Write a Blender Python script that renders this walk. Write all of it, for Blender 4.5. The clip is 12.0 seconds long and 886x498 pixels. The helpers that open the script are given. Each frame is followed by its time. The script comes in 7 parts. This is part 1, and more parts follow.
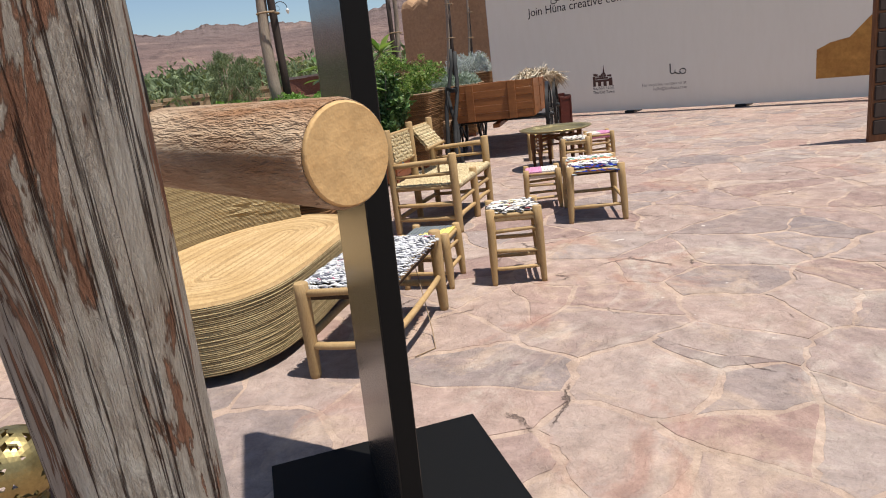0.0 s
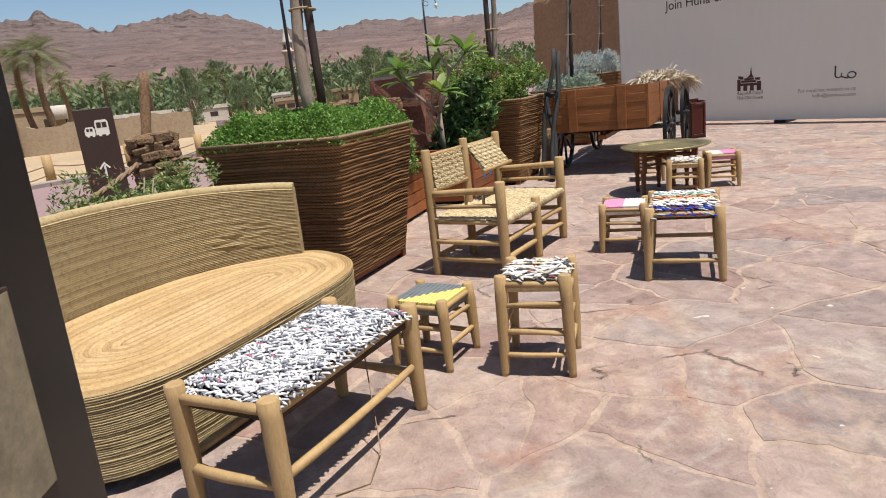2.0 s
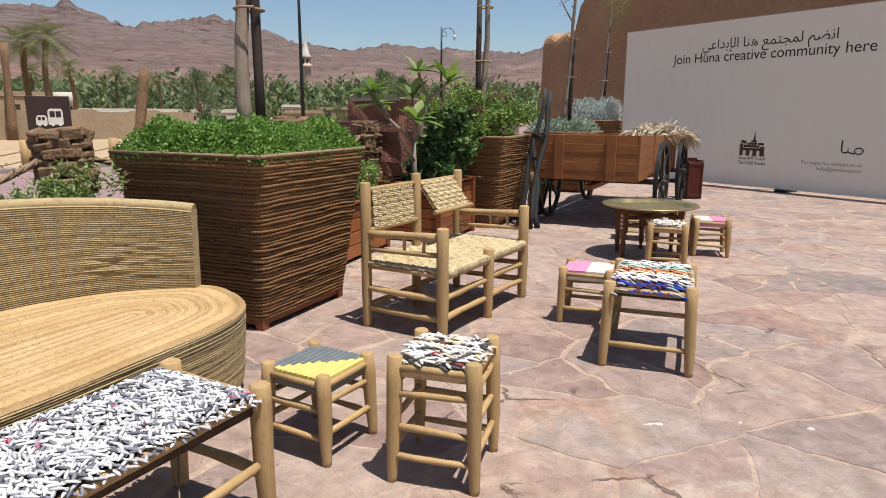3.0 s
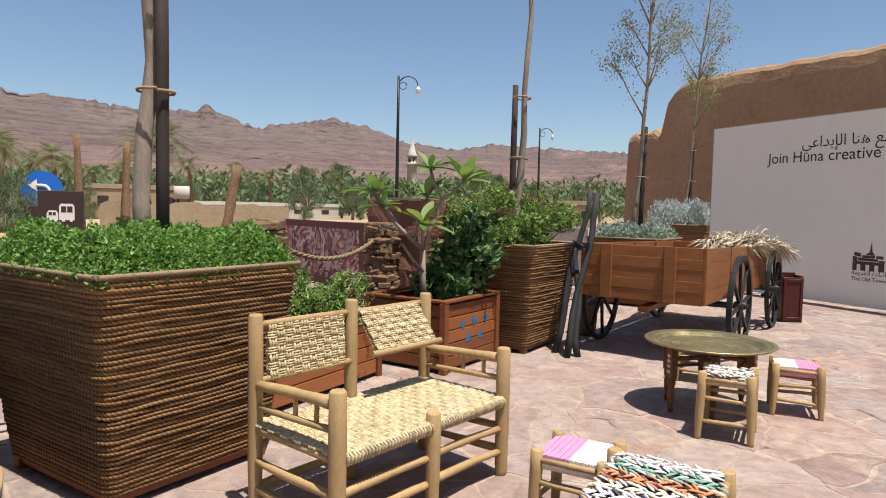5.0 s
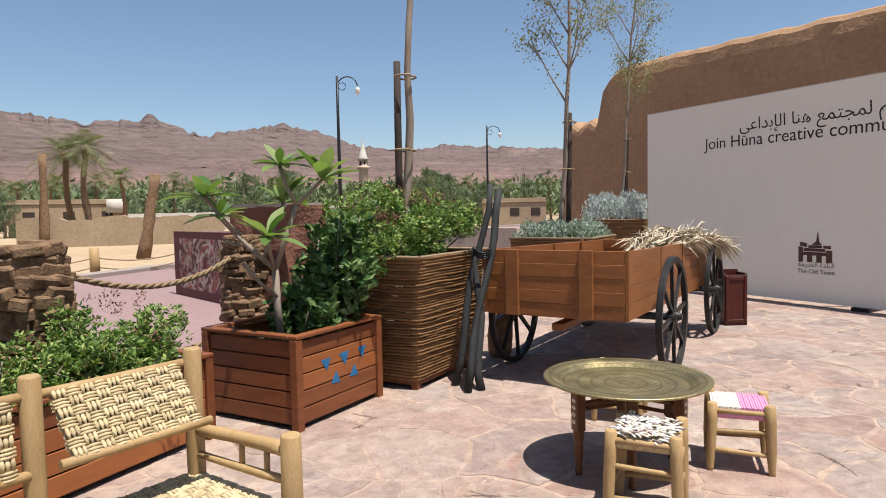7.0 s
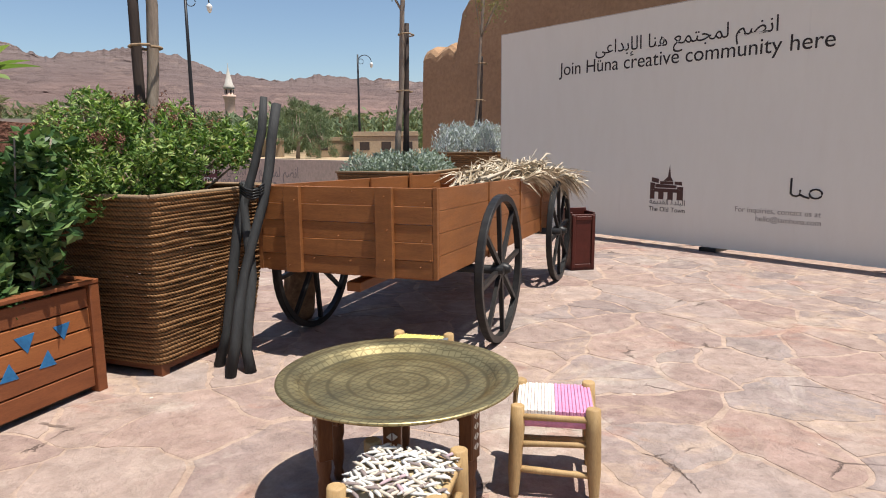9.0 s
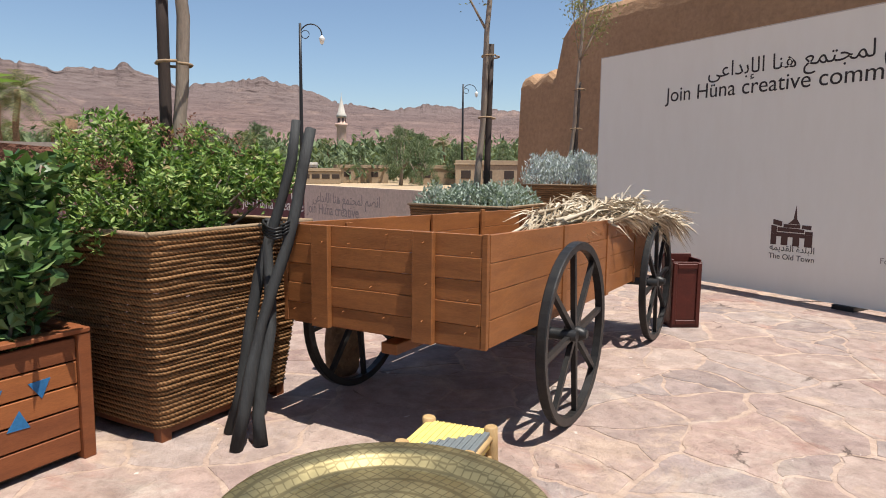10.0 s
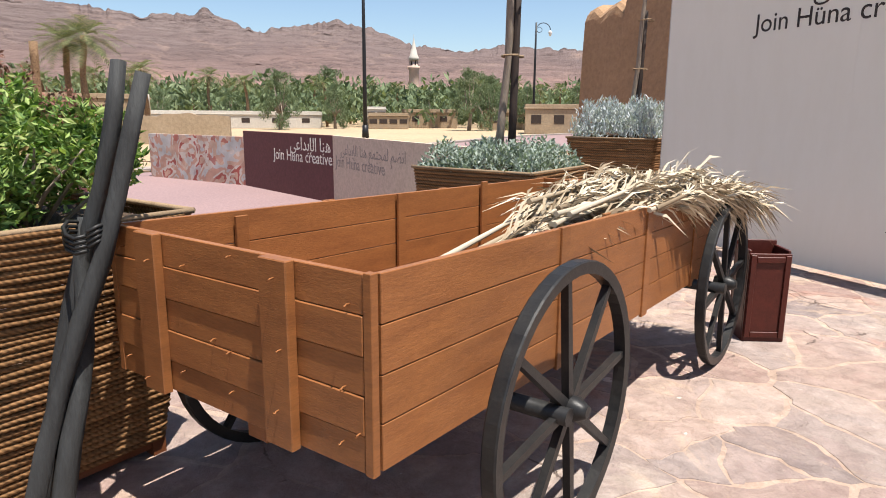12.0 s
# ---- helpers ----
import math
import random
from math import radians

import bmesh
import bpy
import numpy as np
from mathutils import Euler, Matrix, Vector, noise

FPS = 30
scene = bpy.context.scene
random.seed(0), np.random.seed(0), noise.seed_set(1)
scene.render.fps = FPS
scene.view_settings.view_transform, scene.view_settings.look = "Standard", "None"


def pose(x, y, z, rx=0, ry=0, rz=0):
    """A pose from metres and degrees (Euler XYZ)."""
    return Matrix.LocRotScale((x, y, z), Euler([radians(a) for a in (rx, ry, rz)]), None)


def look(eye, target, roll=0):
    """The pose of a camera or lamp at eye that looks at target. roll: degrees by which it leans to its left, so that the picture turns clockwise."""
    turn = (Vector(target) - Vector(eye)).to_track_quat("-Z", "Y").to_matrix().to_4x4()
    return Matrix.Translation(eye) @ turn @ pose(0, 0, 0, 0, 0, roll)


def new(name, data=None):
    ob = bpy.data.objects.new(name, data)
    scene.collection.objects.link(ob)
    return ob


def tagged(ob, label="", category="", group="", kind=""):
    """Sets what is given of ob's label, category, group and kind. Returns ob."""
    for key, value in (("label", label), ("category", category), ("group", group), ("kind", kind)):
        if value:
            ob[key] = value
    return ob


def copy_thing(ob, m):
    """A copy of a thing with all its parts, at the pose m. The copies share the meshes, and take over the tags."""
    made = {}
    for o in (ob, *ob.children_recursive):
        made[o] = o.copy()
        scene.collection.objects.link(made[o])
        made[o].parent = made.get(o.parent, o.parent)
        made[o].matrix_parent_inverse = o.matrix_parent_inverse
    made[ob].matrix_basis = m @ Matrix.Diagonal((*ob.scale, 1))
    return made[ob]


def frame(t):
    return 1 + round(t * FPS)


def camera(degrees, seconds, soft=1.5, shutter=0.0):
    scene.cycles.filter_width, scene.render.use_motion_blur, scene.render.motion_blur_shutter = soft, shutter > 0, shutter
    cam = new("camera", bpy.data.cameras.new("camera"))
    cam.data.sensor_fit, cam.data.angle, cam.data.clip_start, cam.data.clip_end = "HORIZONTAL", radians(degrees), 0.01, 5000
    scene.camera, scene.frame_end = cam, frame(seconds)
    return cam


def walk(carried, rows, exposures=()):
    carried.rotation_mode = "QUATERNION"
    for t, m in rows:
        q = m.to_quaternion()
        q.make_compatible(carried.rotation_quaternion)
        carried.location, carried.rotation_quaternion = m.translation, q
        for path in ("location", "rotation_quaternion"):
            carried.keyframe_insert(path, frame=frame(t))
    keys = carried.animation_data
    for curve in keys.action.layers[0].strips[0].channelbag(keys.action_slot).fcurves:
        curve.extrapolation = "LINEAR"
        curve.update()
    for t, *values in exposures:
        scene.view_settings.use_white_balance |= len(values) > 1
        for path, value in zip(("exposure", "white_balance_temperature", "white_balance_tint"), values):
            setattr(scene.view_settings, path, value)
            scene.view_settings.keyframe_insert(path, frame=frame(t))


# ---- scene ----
cam = camera(68.4, 12.0, soft=1.0)
PATH = [
    (0, (3.628, -4.084, 1.349), (2.302, -2.681, 0.826), -7.1),
    (0.1, (3.64, -4.012, 1.348), (2.276, -2.634, 0.854), -7.9),
    (0.2, (3.638, -3.938, 1.333), (2.203, -2.617, 0.89), -7.5),
    (0.3, (3.634, -3.836, 1.35), (2.229, -2.49, 0.889), -7.1),
    (0.5, (3.703, -3.69, 1.376), (2.232, -2.419, 0.905), -7.0),
    (1, (3.587, -3.407, 1.359), (2.024, -2.238, 0.923), -3.8),
    (1.5, (3.456, -3.123, 1.366), (1.939, -1.936, 0.825), -6.2),
    (2, (3.36, -2.797, 1.362), (1.756, -1.707, 0.872), -6.3),
    (2.5, (3.251, -2.481, 1.332), (1.632, -1.423, 0.82), -4.2),
    (2.7, (3.168, -2.334, 1.328), (1.579, -1.215, 0.856), -1.2),
    (4.5, (2.629, -1.054, 1.393), (0.868, -0.129, 1.187), 2.4),
    (5, (2.452, -0.736, 1.405), (0.653, 0.131, 1.284), 1.2),
    (5.5, (2.283, -0.431, 1.431), (0.396, 0.224, 1.336), 2.1),
    (6, (2.016, -0.127, 1.415), (0.17, 0.63, 1.288), 3.2),
    (6.5, (1.838, 0.144, 1.417), (0.113, 1.147, 1.285), -0.1),
    (7, (1.679, 0.435, 1.428), (-0.059, 1.417, 1.311), -1.2),
    (7.5, (1.52, 0.732, 1.398), (-0.176, 1.779, 1.235), 0.5),
    (9.5, (0.789, 1.958, 1.347), (-0.704, 3.243, 0.999), -1.3),
    (9.6, (0.746, 2.018, 1.361), (-0.794, 3.249, 1.025), -2.0),
    (10, (0.528, 2.334, 1.376), (-1.171, 3.362, 1.142), 0.6),
    (10.5, (0.297, 2.64, 1.382), (-1.529, 3.422, 1.147), 2.2),
    (11, (0.053, 2.923, 1.383), (-1.698, 3.842, 1.08), 0.6),
    (11.2, (-0.024, 3.041, 1.376), (-1.756, 3.987, 1.049), 0.6),
    (11.5, (-0.148, 3.266, 1.404), (-1.928, 4.096, 1.024), 0.1),
    (12, (-0.408, 3.523, 1.47), (-2.188, 4.343, 1.068), 0.4),
]
walk(cam, [(t, look(eye, target, roll)) for t, eye, target, roll in PATH],
     [(0.0, 0.42), (2.7, 0.38), (4.5, 0.45), (5.5, 0.60), (7.5, 0.58), (9.5, 0.56), (10.5, 0.78), (12.0, 0.90)])
SUN = Vector((0.30, 0.075, 1.0)).normalized()

# ---- light ----
world = bpy.data.worlds.new("world")
scene.world = world
world.use_nodes = True
wn = world.node_tree
sky = wn.nodes.new("ShaderNodeTexSky")
sky.sky_type, sky.sun_disc = "NISHITA", False
sky.sun_elevation, sky.sun_rotation = math.asin(SUN.z), math.atan2(SUN.x, SUN.y)
sky.altitude, sky.air_density, sky.dust_density, sky.ozone_density = 200, 1.0, 0.8, 2.2
wn.links.new(sky.outputs[0], wn.nodes["Background"].inputs[0])
wn.nodes["Background"].inputs[1].default_value = 0.085
sun = new("sun", bpy.data.lights.new("sun", "SUN"))
sun.data.energy, sun.data.angle, sun.data.color = 5.0, radians(0.53), (1.0, 0.95, 0.88)
sun.matrix_world = look(SUN * 50, (0, 0, 0))


# ---- materials ----
def material(name):
    m = bpy.data.materials.new(name)
    m.use_nodes = True
    return m, m.node_tree.nodes, m.node_tree.links, m.node_tree.nodes["Principled BSDF"]


def ramp(nodes, links, src, stops, mode="LINEAR"):
    r = nodes.new("ShaderNodeValToRGB")
    r.color_ramp.interpolation = mode
    els = r.color_ramp.elements
    while len(els) < len(stops):
        els.new(0.5)
    for e, (p, c) in zip(els, stops):
        e.position, e.color = p, (*c, 1)
    links.new(src, r.inputs[0])
    return r.outputs[0]


def noise_tex(nodes, links, coord, scale, detail=4, rough=0.6, distort=0.0):
    n = nodes.new("ShaderNodeTexNoise")
    n.inputs["Scale"].default_value, n.inputs["Detail"].default_value = scale, detail
    n.inputs["Roughness"].default_value, n.inputs["Distortion"].default_value = rough, distort
    links.new(coord, n.inputs["Vector"])
    return n.outputs[0]


def stretch(nodes, links, coord, s):
    mp = nodes.new("ShaderNodeMapping")
    mp.inputs["Scale"].default_value = s
    links.new(coord, mp.inputs["Vector"])
    return mp.outputs[0]


def mix(nodes, links, fac, a, b, mode="MIX"):
    n = nodes.new("ShaderNodeMix")
    n.data_type, n.blend_type = "RGBA", mode
    for sock, v in ((n.inputs[0], fac), (n.inputs[6], a), (n.inputs[7], b)):
        if isinstance(v, bpy.types.NodeSocket):
            links.new(v, sock)
        else:
            sock.default_value = (*v, 1) if isinstance(v, tuple) else v
    return n.outputs[2]


def bump(nodes, links, bsdf, height, strength=0.4, dist=0.01):
    b = nodes.new("ShaderNodeBump")
    b.inputs["Strength"].default_value, b.inputs["Distance"].default_value = strength, dist
    links.new(height, b.inputs["Height"])
    links.new(b.outputs[0], bsdf.inputs["Normal"])


def coords(nodes, world_space=False):
    if world_space:
        return nodes.new("ShaderNodeNewGeometry").outputs["Position"]
    return nodes.new("ShaderNodeTexCoord").outputs["Object"]


def surface(name, a, b, scale=6.0, fine=60.0, rough=0.8, metal=0.0, relief=0.3, depth=0.006, grain=(1, 1, 1), vary=0.0, ws=False, spec=0.25):
    """Two colours mottled at two scales, with fine relief; grain stretches it; vary spreads the tone from object to object."""
    m, n, l, p = material(name)
    c = stretch(n, l, coords(n, ws), grain)
    big, small = noise_tex(n, l, c, scale, 5), noise_tex(n, l, c, fine, 3, 0.7)
    col = mix(n, l, ramp(n, l, big, [(0.3, (0, 0, 0)), (0.7, (1, 1, 1))]), a, b)
    tone = ramp(n, l, small, [(0.25, (0.78, 0.78, 0.78)), (0.75, (1.12, 1.12, 1.12))])
    col = mix(n, l, 1.0, col, tone, "MULTIPLY")
    if vary:
        rnd = n.new("ShaderNodeObjectInfo").outputs["Random"]
        col = mix(n, l, 1.0, col, ramp(n, l, rnd, [(0, (1 - vary,) * 3), (1, (1 + vary * 0.5,) * 3)]), "MULTIPLY")
    l.new(col, p.inputs["Base Color"])
    p.inputs["Roughness"].default_value, p.inputs["Metallic"].default_value = rough, metal
    p.inputs["Specular IOR Level"].default_value = spec
    if relief:
        bump(n, l, p, small, relief, depth)
    return m


def islands(name, stops, rough=0.85, mode="LINEAR", translucent=0.0, spec=0.22):
    """Colour picked piece by piece within one mesh; for leaves light also passes through."""
    m, n, l, p = material(name)
    rnd = n.new("ShaderNodeNewGeometry").outputs["Random Per Island"]
    col = ramp(n, l, rnd, stops, mode)
    l.new(col, p.inputs["Base Color"])
    p.inputs["Roughness"].default_value = rough
    p.inputs["Specular IOR Level"].default_value = spec
    if translucent:
        t = n.new("ShaderNodeBsdfTranslucent")
        l.new(mix(n, l, 1.0, col, (1.0, 1.15, 0.5), "MULTIPLY"), t.inputs[0])
        ms = n.new("ShaderNodeMixShader")
        ms.inputs[0].default_value = translucent
        l.new(p.outputs[0], ms.inputs[1])
        l.new(t.outputs[0], ms.inputs[2])
        l.new(ms.outputs[0], n["Material Output"].inputs[0])
    return m


def flat(name, c, rough=0.6, metal=0.0, spec=0.3):
    m, n, l, p = material(name)
    p.inputs["Base Color"].default_value = (*c, 1)
    p.inputs["Roughness"].default_value, p.inputs["Metallic"].default_value = rough, metal
    p.inputs["Specular IOR Level"].default_value = spec
    return m


def board(name, a, b):
    """A plain printed board: one colour, faintly clouded and dusty."""
    m, n, l, p = material(name)
    c = coords(n, True)
    cloud = noise_tex(n, l, c, 0.35, 3, 0.5)
    col = mix(n, l, cloud, a, b)
    dust = noise_tex(n, l, stretch(n, l, c, (1, 1, 0.25)), 6, 6, 0.7)
    l.new(mix(n, l, 1.0, col, ramp(n, l, dust, [(0.3, (0.975, 0.97, 0.96)), (0.6, (1, 1, 1))]), "MULTIPLY"), p.inputs["Base Color"])
    p.inputs["Roughness"].default_value = 0.8
    p.inputs["Specular IOR Level"].default_value = 0.25
    return m


def rope_material(name, a, b, dark, cord=90.0, twist=False):
    m, n, l, p = material(name)
    c = coords(n)
    if twist:
        w = n.new("ShaderNodeTexWave")
        w.bands_direction = "DIAGONAL"
        w.inputs["Scale"].default_value, w.inputs["Distortion"].default_value, w.inputs["Detail"].default_value = cord, 2.0, 2
        l.new(c, w.inputs["Vector"])
        strand = w.outputs[1]
    else:
        strand = noise_tex(n, l, c, cord * 2.5, 4, 0.7)
    big = noise_tex(n, l, stretch(n, l, c, (1, 1, 6)), 3.0, 5)
    small = noise_tex(n, l, c, 45, 3)
    col = mix(n, l, ramp(n, l, big, [(0.3, (0, 0, 0)), (0.7, (1, 1, 1))]), a, b)
    col = mix(n, l, ramp(n, l, small, [(0.3, (0.55, 0.55, 0.55)), (0.5, (0, 0, 0))]), col, dark)
    col = mix(n, l, 1.0, col, ramp(n, l, strand, [(0.1, (0.70, 0.70, 0.70)), (0.7, (1.12, 1.12, 1.12))]), "MULTIPLY")
    isl = n.new("ShaderNodeNewGeometry").outputs["Random Per Island"]
    l.new(mix(n, l, 1.0, col, ramp(n, l, isl, [(0, (0.72, 0.70, 0.68)), (0.5, (1, 1, 1)), (1, (1.10, 1.10, 1.08))]), "MULTIPLY"), p.inputs["Base Color"])
    p.inputs["Roughness"].default_value = 0.9
    p.inputs["Specular IOR Level"].default_value = 0.12
    bump(n, l, p, strand, 0.6, 0.004)
    return m


def paving_material(name, single=None):
    """Pink and mauve sandstone, split along its layers, with pale cement smears, flaked ledges and cracks."""
    m, n, l, p = material(name)
    c = coords(n, True)
    if single:
        base = single
    else:
        rnd = n.new("ShaderNodeObjectInfo").outputs["Random"]
        isl = n.new("ShaderNodeNewGeometry").outputs["Random Per Island"]
        add = n.new("ShaderNodeMath")
        add.operation = "ADD"
        l.new(rnd, add.inputs[0])
        l.new(isl, add.inputs[1])
        fr = n.new("ShaderNodeMath")
        fr.operation = "FRACT"
        l.new(add.outputs[0], fr.inputs[0])
        base = ramp(n, l, fr.outputs[0], [(0, (0.35, 0.235, 0.195)), (0.16, (0.40, 0.31, 0.26)), (0.32, (0.245, 0.155, 0.135)), (0.46, (0.36, 0.29, 0.255)), (0.60, (0.195, 0.162, 0.158)), (0.74, (0.375, 0.27, 0.222)), (0.86, (0.285, 0.24, 0.225)), (1, (0.33, 0.205, 0.168))])
    big = noise_tex(n, l, c, 2.2, 8, 0.68, 0.8)
    col = mix(n, l, ramp(n, l, big, [(0.42, (0, 0, 0)), (0.64, (0.35, 0.35, 0.35))]), base, (0.43, 0.325, 0.27))
    # flaked layers: plateaus with ragged edges
    flake = noise_tex(n, l, c, 2.3, 8, 0.62, 0.25)
    steps = ramp(n, l, flake, [(0, (0.1,) * 3), (0.40, (0.3,) * 3), (0.475, (0.5,) * 3), (0.535, (0.7,) * 3), (0.60, (0.9,) * 3)], "CONSTANT")
    tint = ramp(n, l, flake, [(0, (0.34, 0.225, 0.19)), (0.40, (0.43, 0.335, 0.275)), (0.475, (0.345, 0.25, 0.215)), (0.535, (0.41, 0.32, 0.275)), (0.60, (0.31, 0.26, 0.245))], "CONSTANT")
    col = mix(n, l, 0.20, col, tint)
    # sandy cement smeared over the stones, in ragged patches
    smear = noise_tex(n, l, c, 1.4, 9, 0.72, 1.2)
    col = mix(n, l, ramp(n, l, smear, [(0.53, (0, 0, 0)), (0.60, (0.55, 0.55, 0.55))]), col, (0.47, 0.35, 0.26))
    stain = noise_tex(n, l, c, 0.8, 8, 0.72, 1.4)
    col = mix(n, l, ramp(n, l, stain, [(0.56, (0, 0, 0)), (0.66, (0.7, 0.7, 0.7))]), col, (0.475, 0.405, 0.34))
    iron = noise_tex(n, l, c, 1.5, 6, 0.65, 1.0)
    col = mix(n, l, ramp(n, l, iron, [(0.58, (0, 0, 0)), (0.66, (0.55, 0.55, 0.55))]), col, (0.34, 0.185, 0.14))
    chip = noise_tex(n, l, c, 9.0, 3, 0.5, 0.6)
    col = mix(n, l, ramp(n, l, chip, [(0.735, (0, 0, 0)), (0.75, (0.8, 0.8, 0.8))]), col, (0.66, 0.60, 0.54))
    blot = noise_tex(n, l, c, 7.0, 6, 0.7, 0.5)
    col = mix(n, l, 1.0, col, ramp(n, l, blot, [(0.3, (0.72, 0.70, 0.69)), (0.65, (1.14, 1.14, 1.14))]), "MULTIPLY")
    grit = noise_tex(n, l, c, 70, 4, 0.75)
    col = mix(n, l, 1.0, col, ramp(n, l, grit, [(0.25, (0.86, 0.86, 0.86)), (0.8, (1.08, 1.08, 1.08))]), "MULTIPLY")
    # short dark cracks, here and there
    wob = noise_tex(n, l, c, 4.0, 7, 0.7)
    vm = n.new("ShaderNodeVectorMath")
    vm.operation = "MULTIPLY_ADD"
    l.new(wob, vm.inputs[0])
    vm.inputs[1].default_value = (0.22, 0.17, 0)
    l.new(c, vm.inputs[2])
    v = n.new("ShaderNodeTexVoronoi")
    v.feature = "DISTANCE_TO_EDGE"
    v.inputs["Scale"].default_value = 1.7
    l.new(vm.outputs[0], v.inputs["Vector"])
    crack = ramp(n, l, v.outputs["Distance"], [(0.004, (1, 1, 1)), (0.012, (0, 0, 0))])
    here = ramp(n, l, noise_tex(n, l, c, 1.7, 4, 0.6), [(0.58, (0, 0, 0)), (0.63, (0.85, 0.85, 0.85))])
    crack = mix(n, l, 1.0, crack, here, "MULTIPLY")
    col = mix(n, l, crack, col, (0.15, 0.105, 0.085))
    l.new(col, p.inputs["Base Color"])
    p.inputs["Roughness"].default_value = 0.75
    p.inputs["Specular IOR Level"].default_value = 0.3
    hs = n.new("ShaderNodeMath")
    hs.operation = "MULTIPLY_ADD"
    hs.inputs[1].default_value = 0.22
    l.new(grit, hs.inputs[0])
    l.new(noise_tex(n, l, c, 9, 8, 0.72, 0.6), hs.inputs[2])
    h2 = n.new("ShaderNodeMath")
    h2.operation = "MULTIPLY_ADD"
    h2.inputs[1].default_value = 1.9
    l.new(steps, h2.inputs[0])
    l.new(hs.outputs[0], h2.inputs[2])
    h3 = n.new("ShaderNodeMath")
    h3.operation = "SUBTRACT"
    l.new(h2.outputs[0], h3.inputs[0])
    l.new(crack, h3.inputs[1])
    bump(n, l, p, h3.outputs[0], 0.85, 0.026)
    return m


def brass_material(name):
    """Engraved brass: rings of rosettes round the tray's middle."""
    m, n, l, p = material(name)
    c = coords(n)
    v = n.new("ShaderNodeTexVoronoi")
    v.feature = "DISTANCE_TO_EDGE"
    v.inputs["Scale"].default_value, v.inputs["Randomness"].default_value = 34.0, 0.2
    l.new(c, v.inputs["Vector"])
    lines = ramp(n, l, v.outputs["Distance"], [(0.03, (0.75, 0.75, 0.75)), (0.12, (0, 0, 0))])
    g = n.new("ShaderNodeTexWave")
    g.wave_type, g.rings_direction = "RINGS", "Z"
    g.inputs["Scale"].default_value = 4.2
    l.new(c, g.inputs["Vector"])
    rings = ramp(n, l, g.outputs[1], [(0.86, (0, 0, 0)), (0.97, (0.7, 0.7, 0.7))])
    cut = mix(n, l, 1.0, lines, rings, "LIGHTEN")
    mott = noise_tex(n, l, c, 7, 5)
    col = mix(n, l, mott, (0.36, 0.29, 0.13), (0.46, 0.39, 0.21))
    col = mix(n, l, cut, col, (0.20, 0.16, 0.08))
    l.new(col, p.inputs["Base Color"])
    p.inputs["Metallic"].default_value = 0.9
    l.new(ramp(n, l, mott, [(0.3, (0.34, 0.34, 0.34)), (0.7, (0.55, 0.55, 0.55))]), p.inputs["Roughness"])
    bump(n, l, p, cut, -0.4, 0.003)
    return m


def rock_material(name):
    """Layered desert sandstone: pink scree below, grey-brown ledges above, broken by thin dark bands."""
    m, n, l, p = material(name)
    c = coords(n, True)
    warp = noise_tex(n, l, stretch(n, l, c, (0.012, 0.012, 0.02)), 1.0, 6, 0.6)
    sep = n.new("ShaderNodeSeparateXYZ")
    l.new(c, sep.inputs[0])
    mul = n.new("ShaderNodeMath")
    mul.operation, mul.inputs[1].default_value = "MULTIPLY_ADD", 0.01
    l.new(sep.outputs[2], mul.inputs[0])
    sh = n.new("ShaderNodeMath")
    sh.operation, sh.inputs[1].default_value, sh.inputs[2].default_value = "MULTIPLY_ADD", 0.5, -0.25
    l.new(warp, sh.inputs[0])
    l.new(sh.outputs[0], mul.inputs[2])
    low = ramp(n, l, mul.outputs[0], [(0.06, (0.38, 0.26, 0.21)), (0.22, (0.315, 0.198, 0.162)), (0.34, (0.225, 0.152, 0.134)), (0.60, (0.18, 0.134, 0.125)), (0.95, (0.20, 0.158, 0.146))])
    lay = noise_tex(n, l, stretch(n, l, c, (0.006, 0.006, 0.16)), 2.2, 8, 0.65, 0.5)
    col = mix(n, l, ramp(n, l, lay, [(0.44, (0, 0, 0)), (0.56, (0.6, 0.6, 0.6))]), low, (0.145, 0.105, 0.098))
    pale = noise_tex(n, l, stretch(n, l, c, (0.02, 0.02, 0.035)), 1.3, 8, 0.7, 0.8)
    col = mix(n, l, ramp(n, l, pale, [(0.55, (0, 0, 0)), (0.70, (0.6, 0.6, 0.6))]), col, (0.335, 0.235, 0.19))
    crag = noise_tex(n, l, stretch(n, l, c, (0.04, 0.04, 0.18)), 1.6, 9, 0.75, 0.5)
    col = mix(n, l, ramp(n, l, crag, [(0.38, (0.8,) * 3), (0.48, (0, 0, 0))]), col, (0.11, 0.08, 0.074))
    l.new(col, p.inputs["Base Color"])
    p.inputs["Roughness"].default_value = 0.95
    p.inputs["Specular IOR Level"].default_value = 0.1
    bump(n, l, p, crag, 0.9, 6.0)
    return m


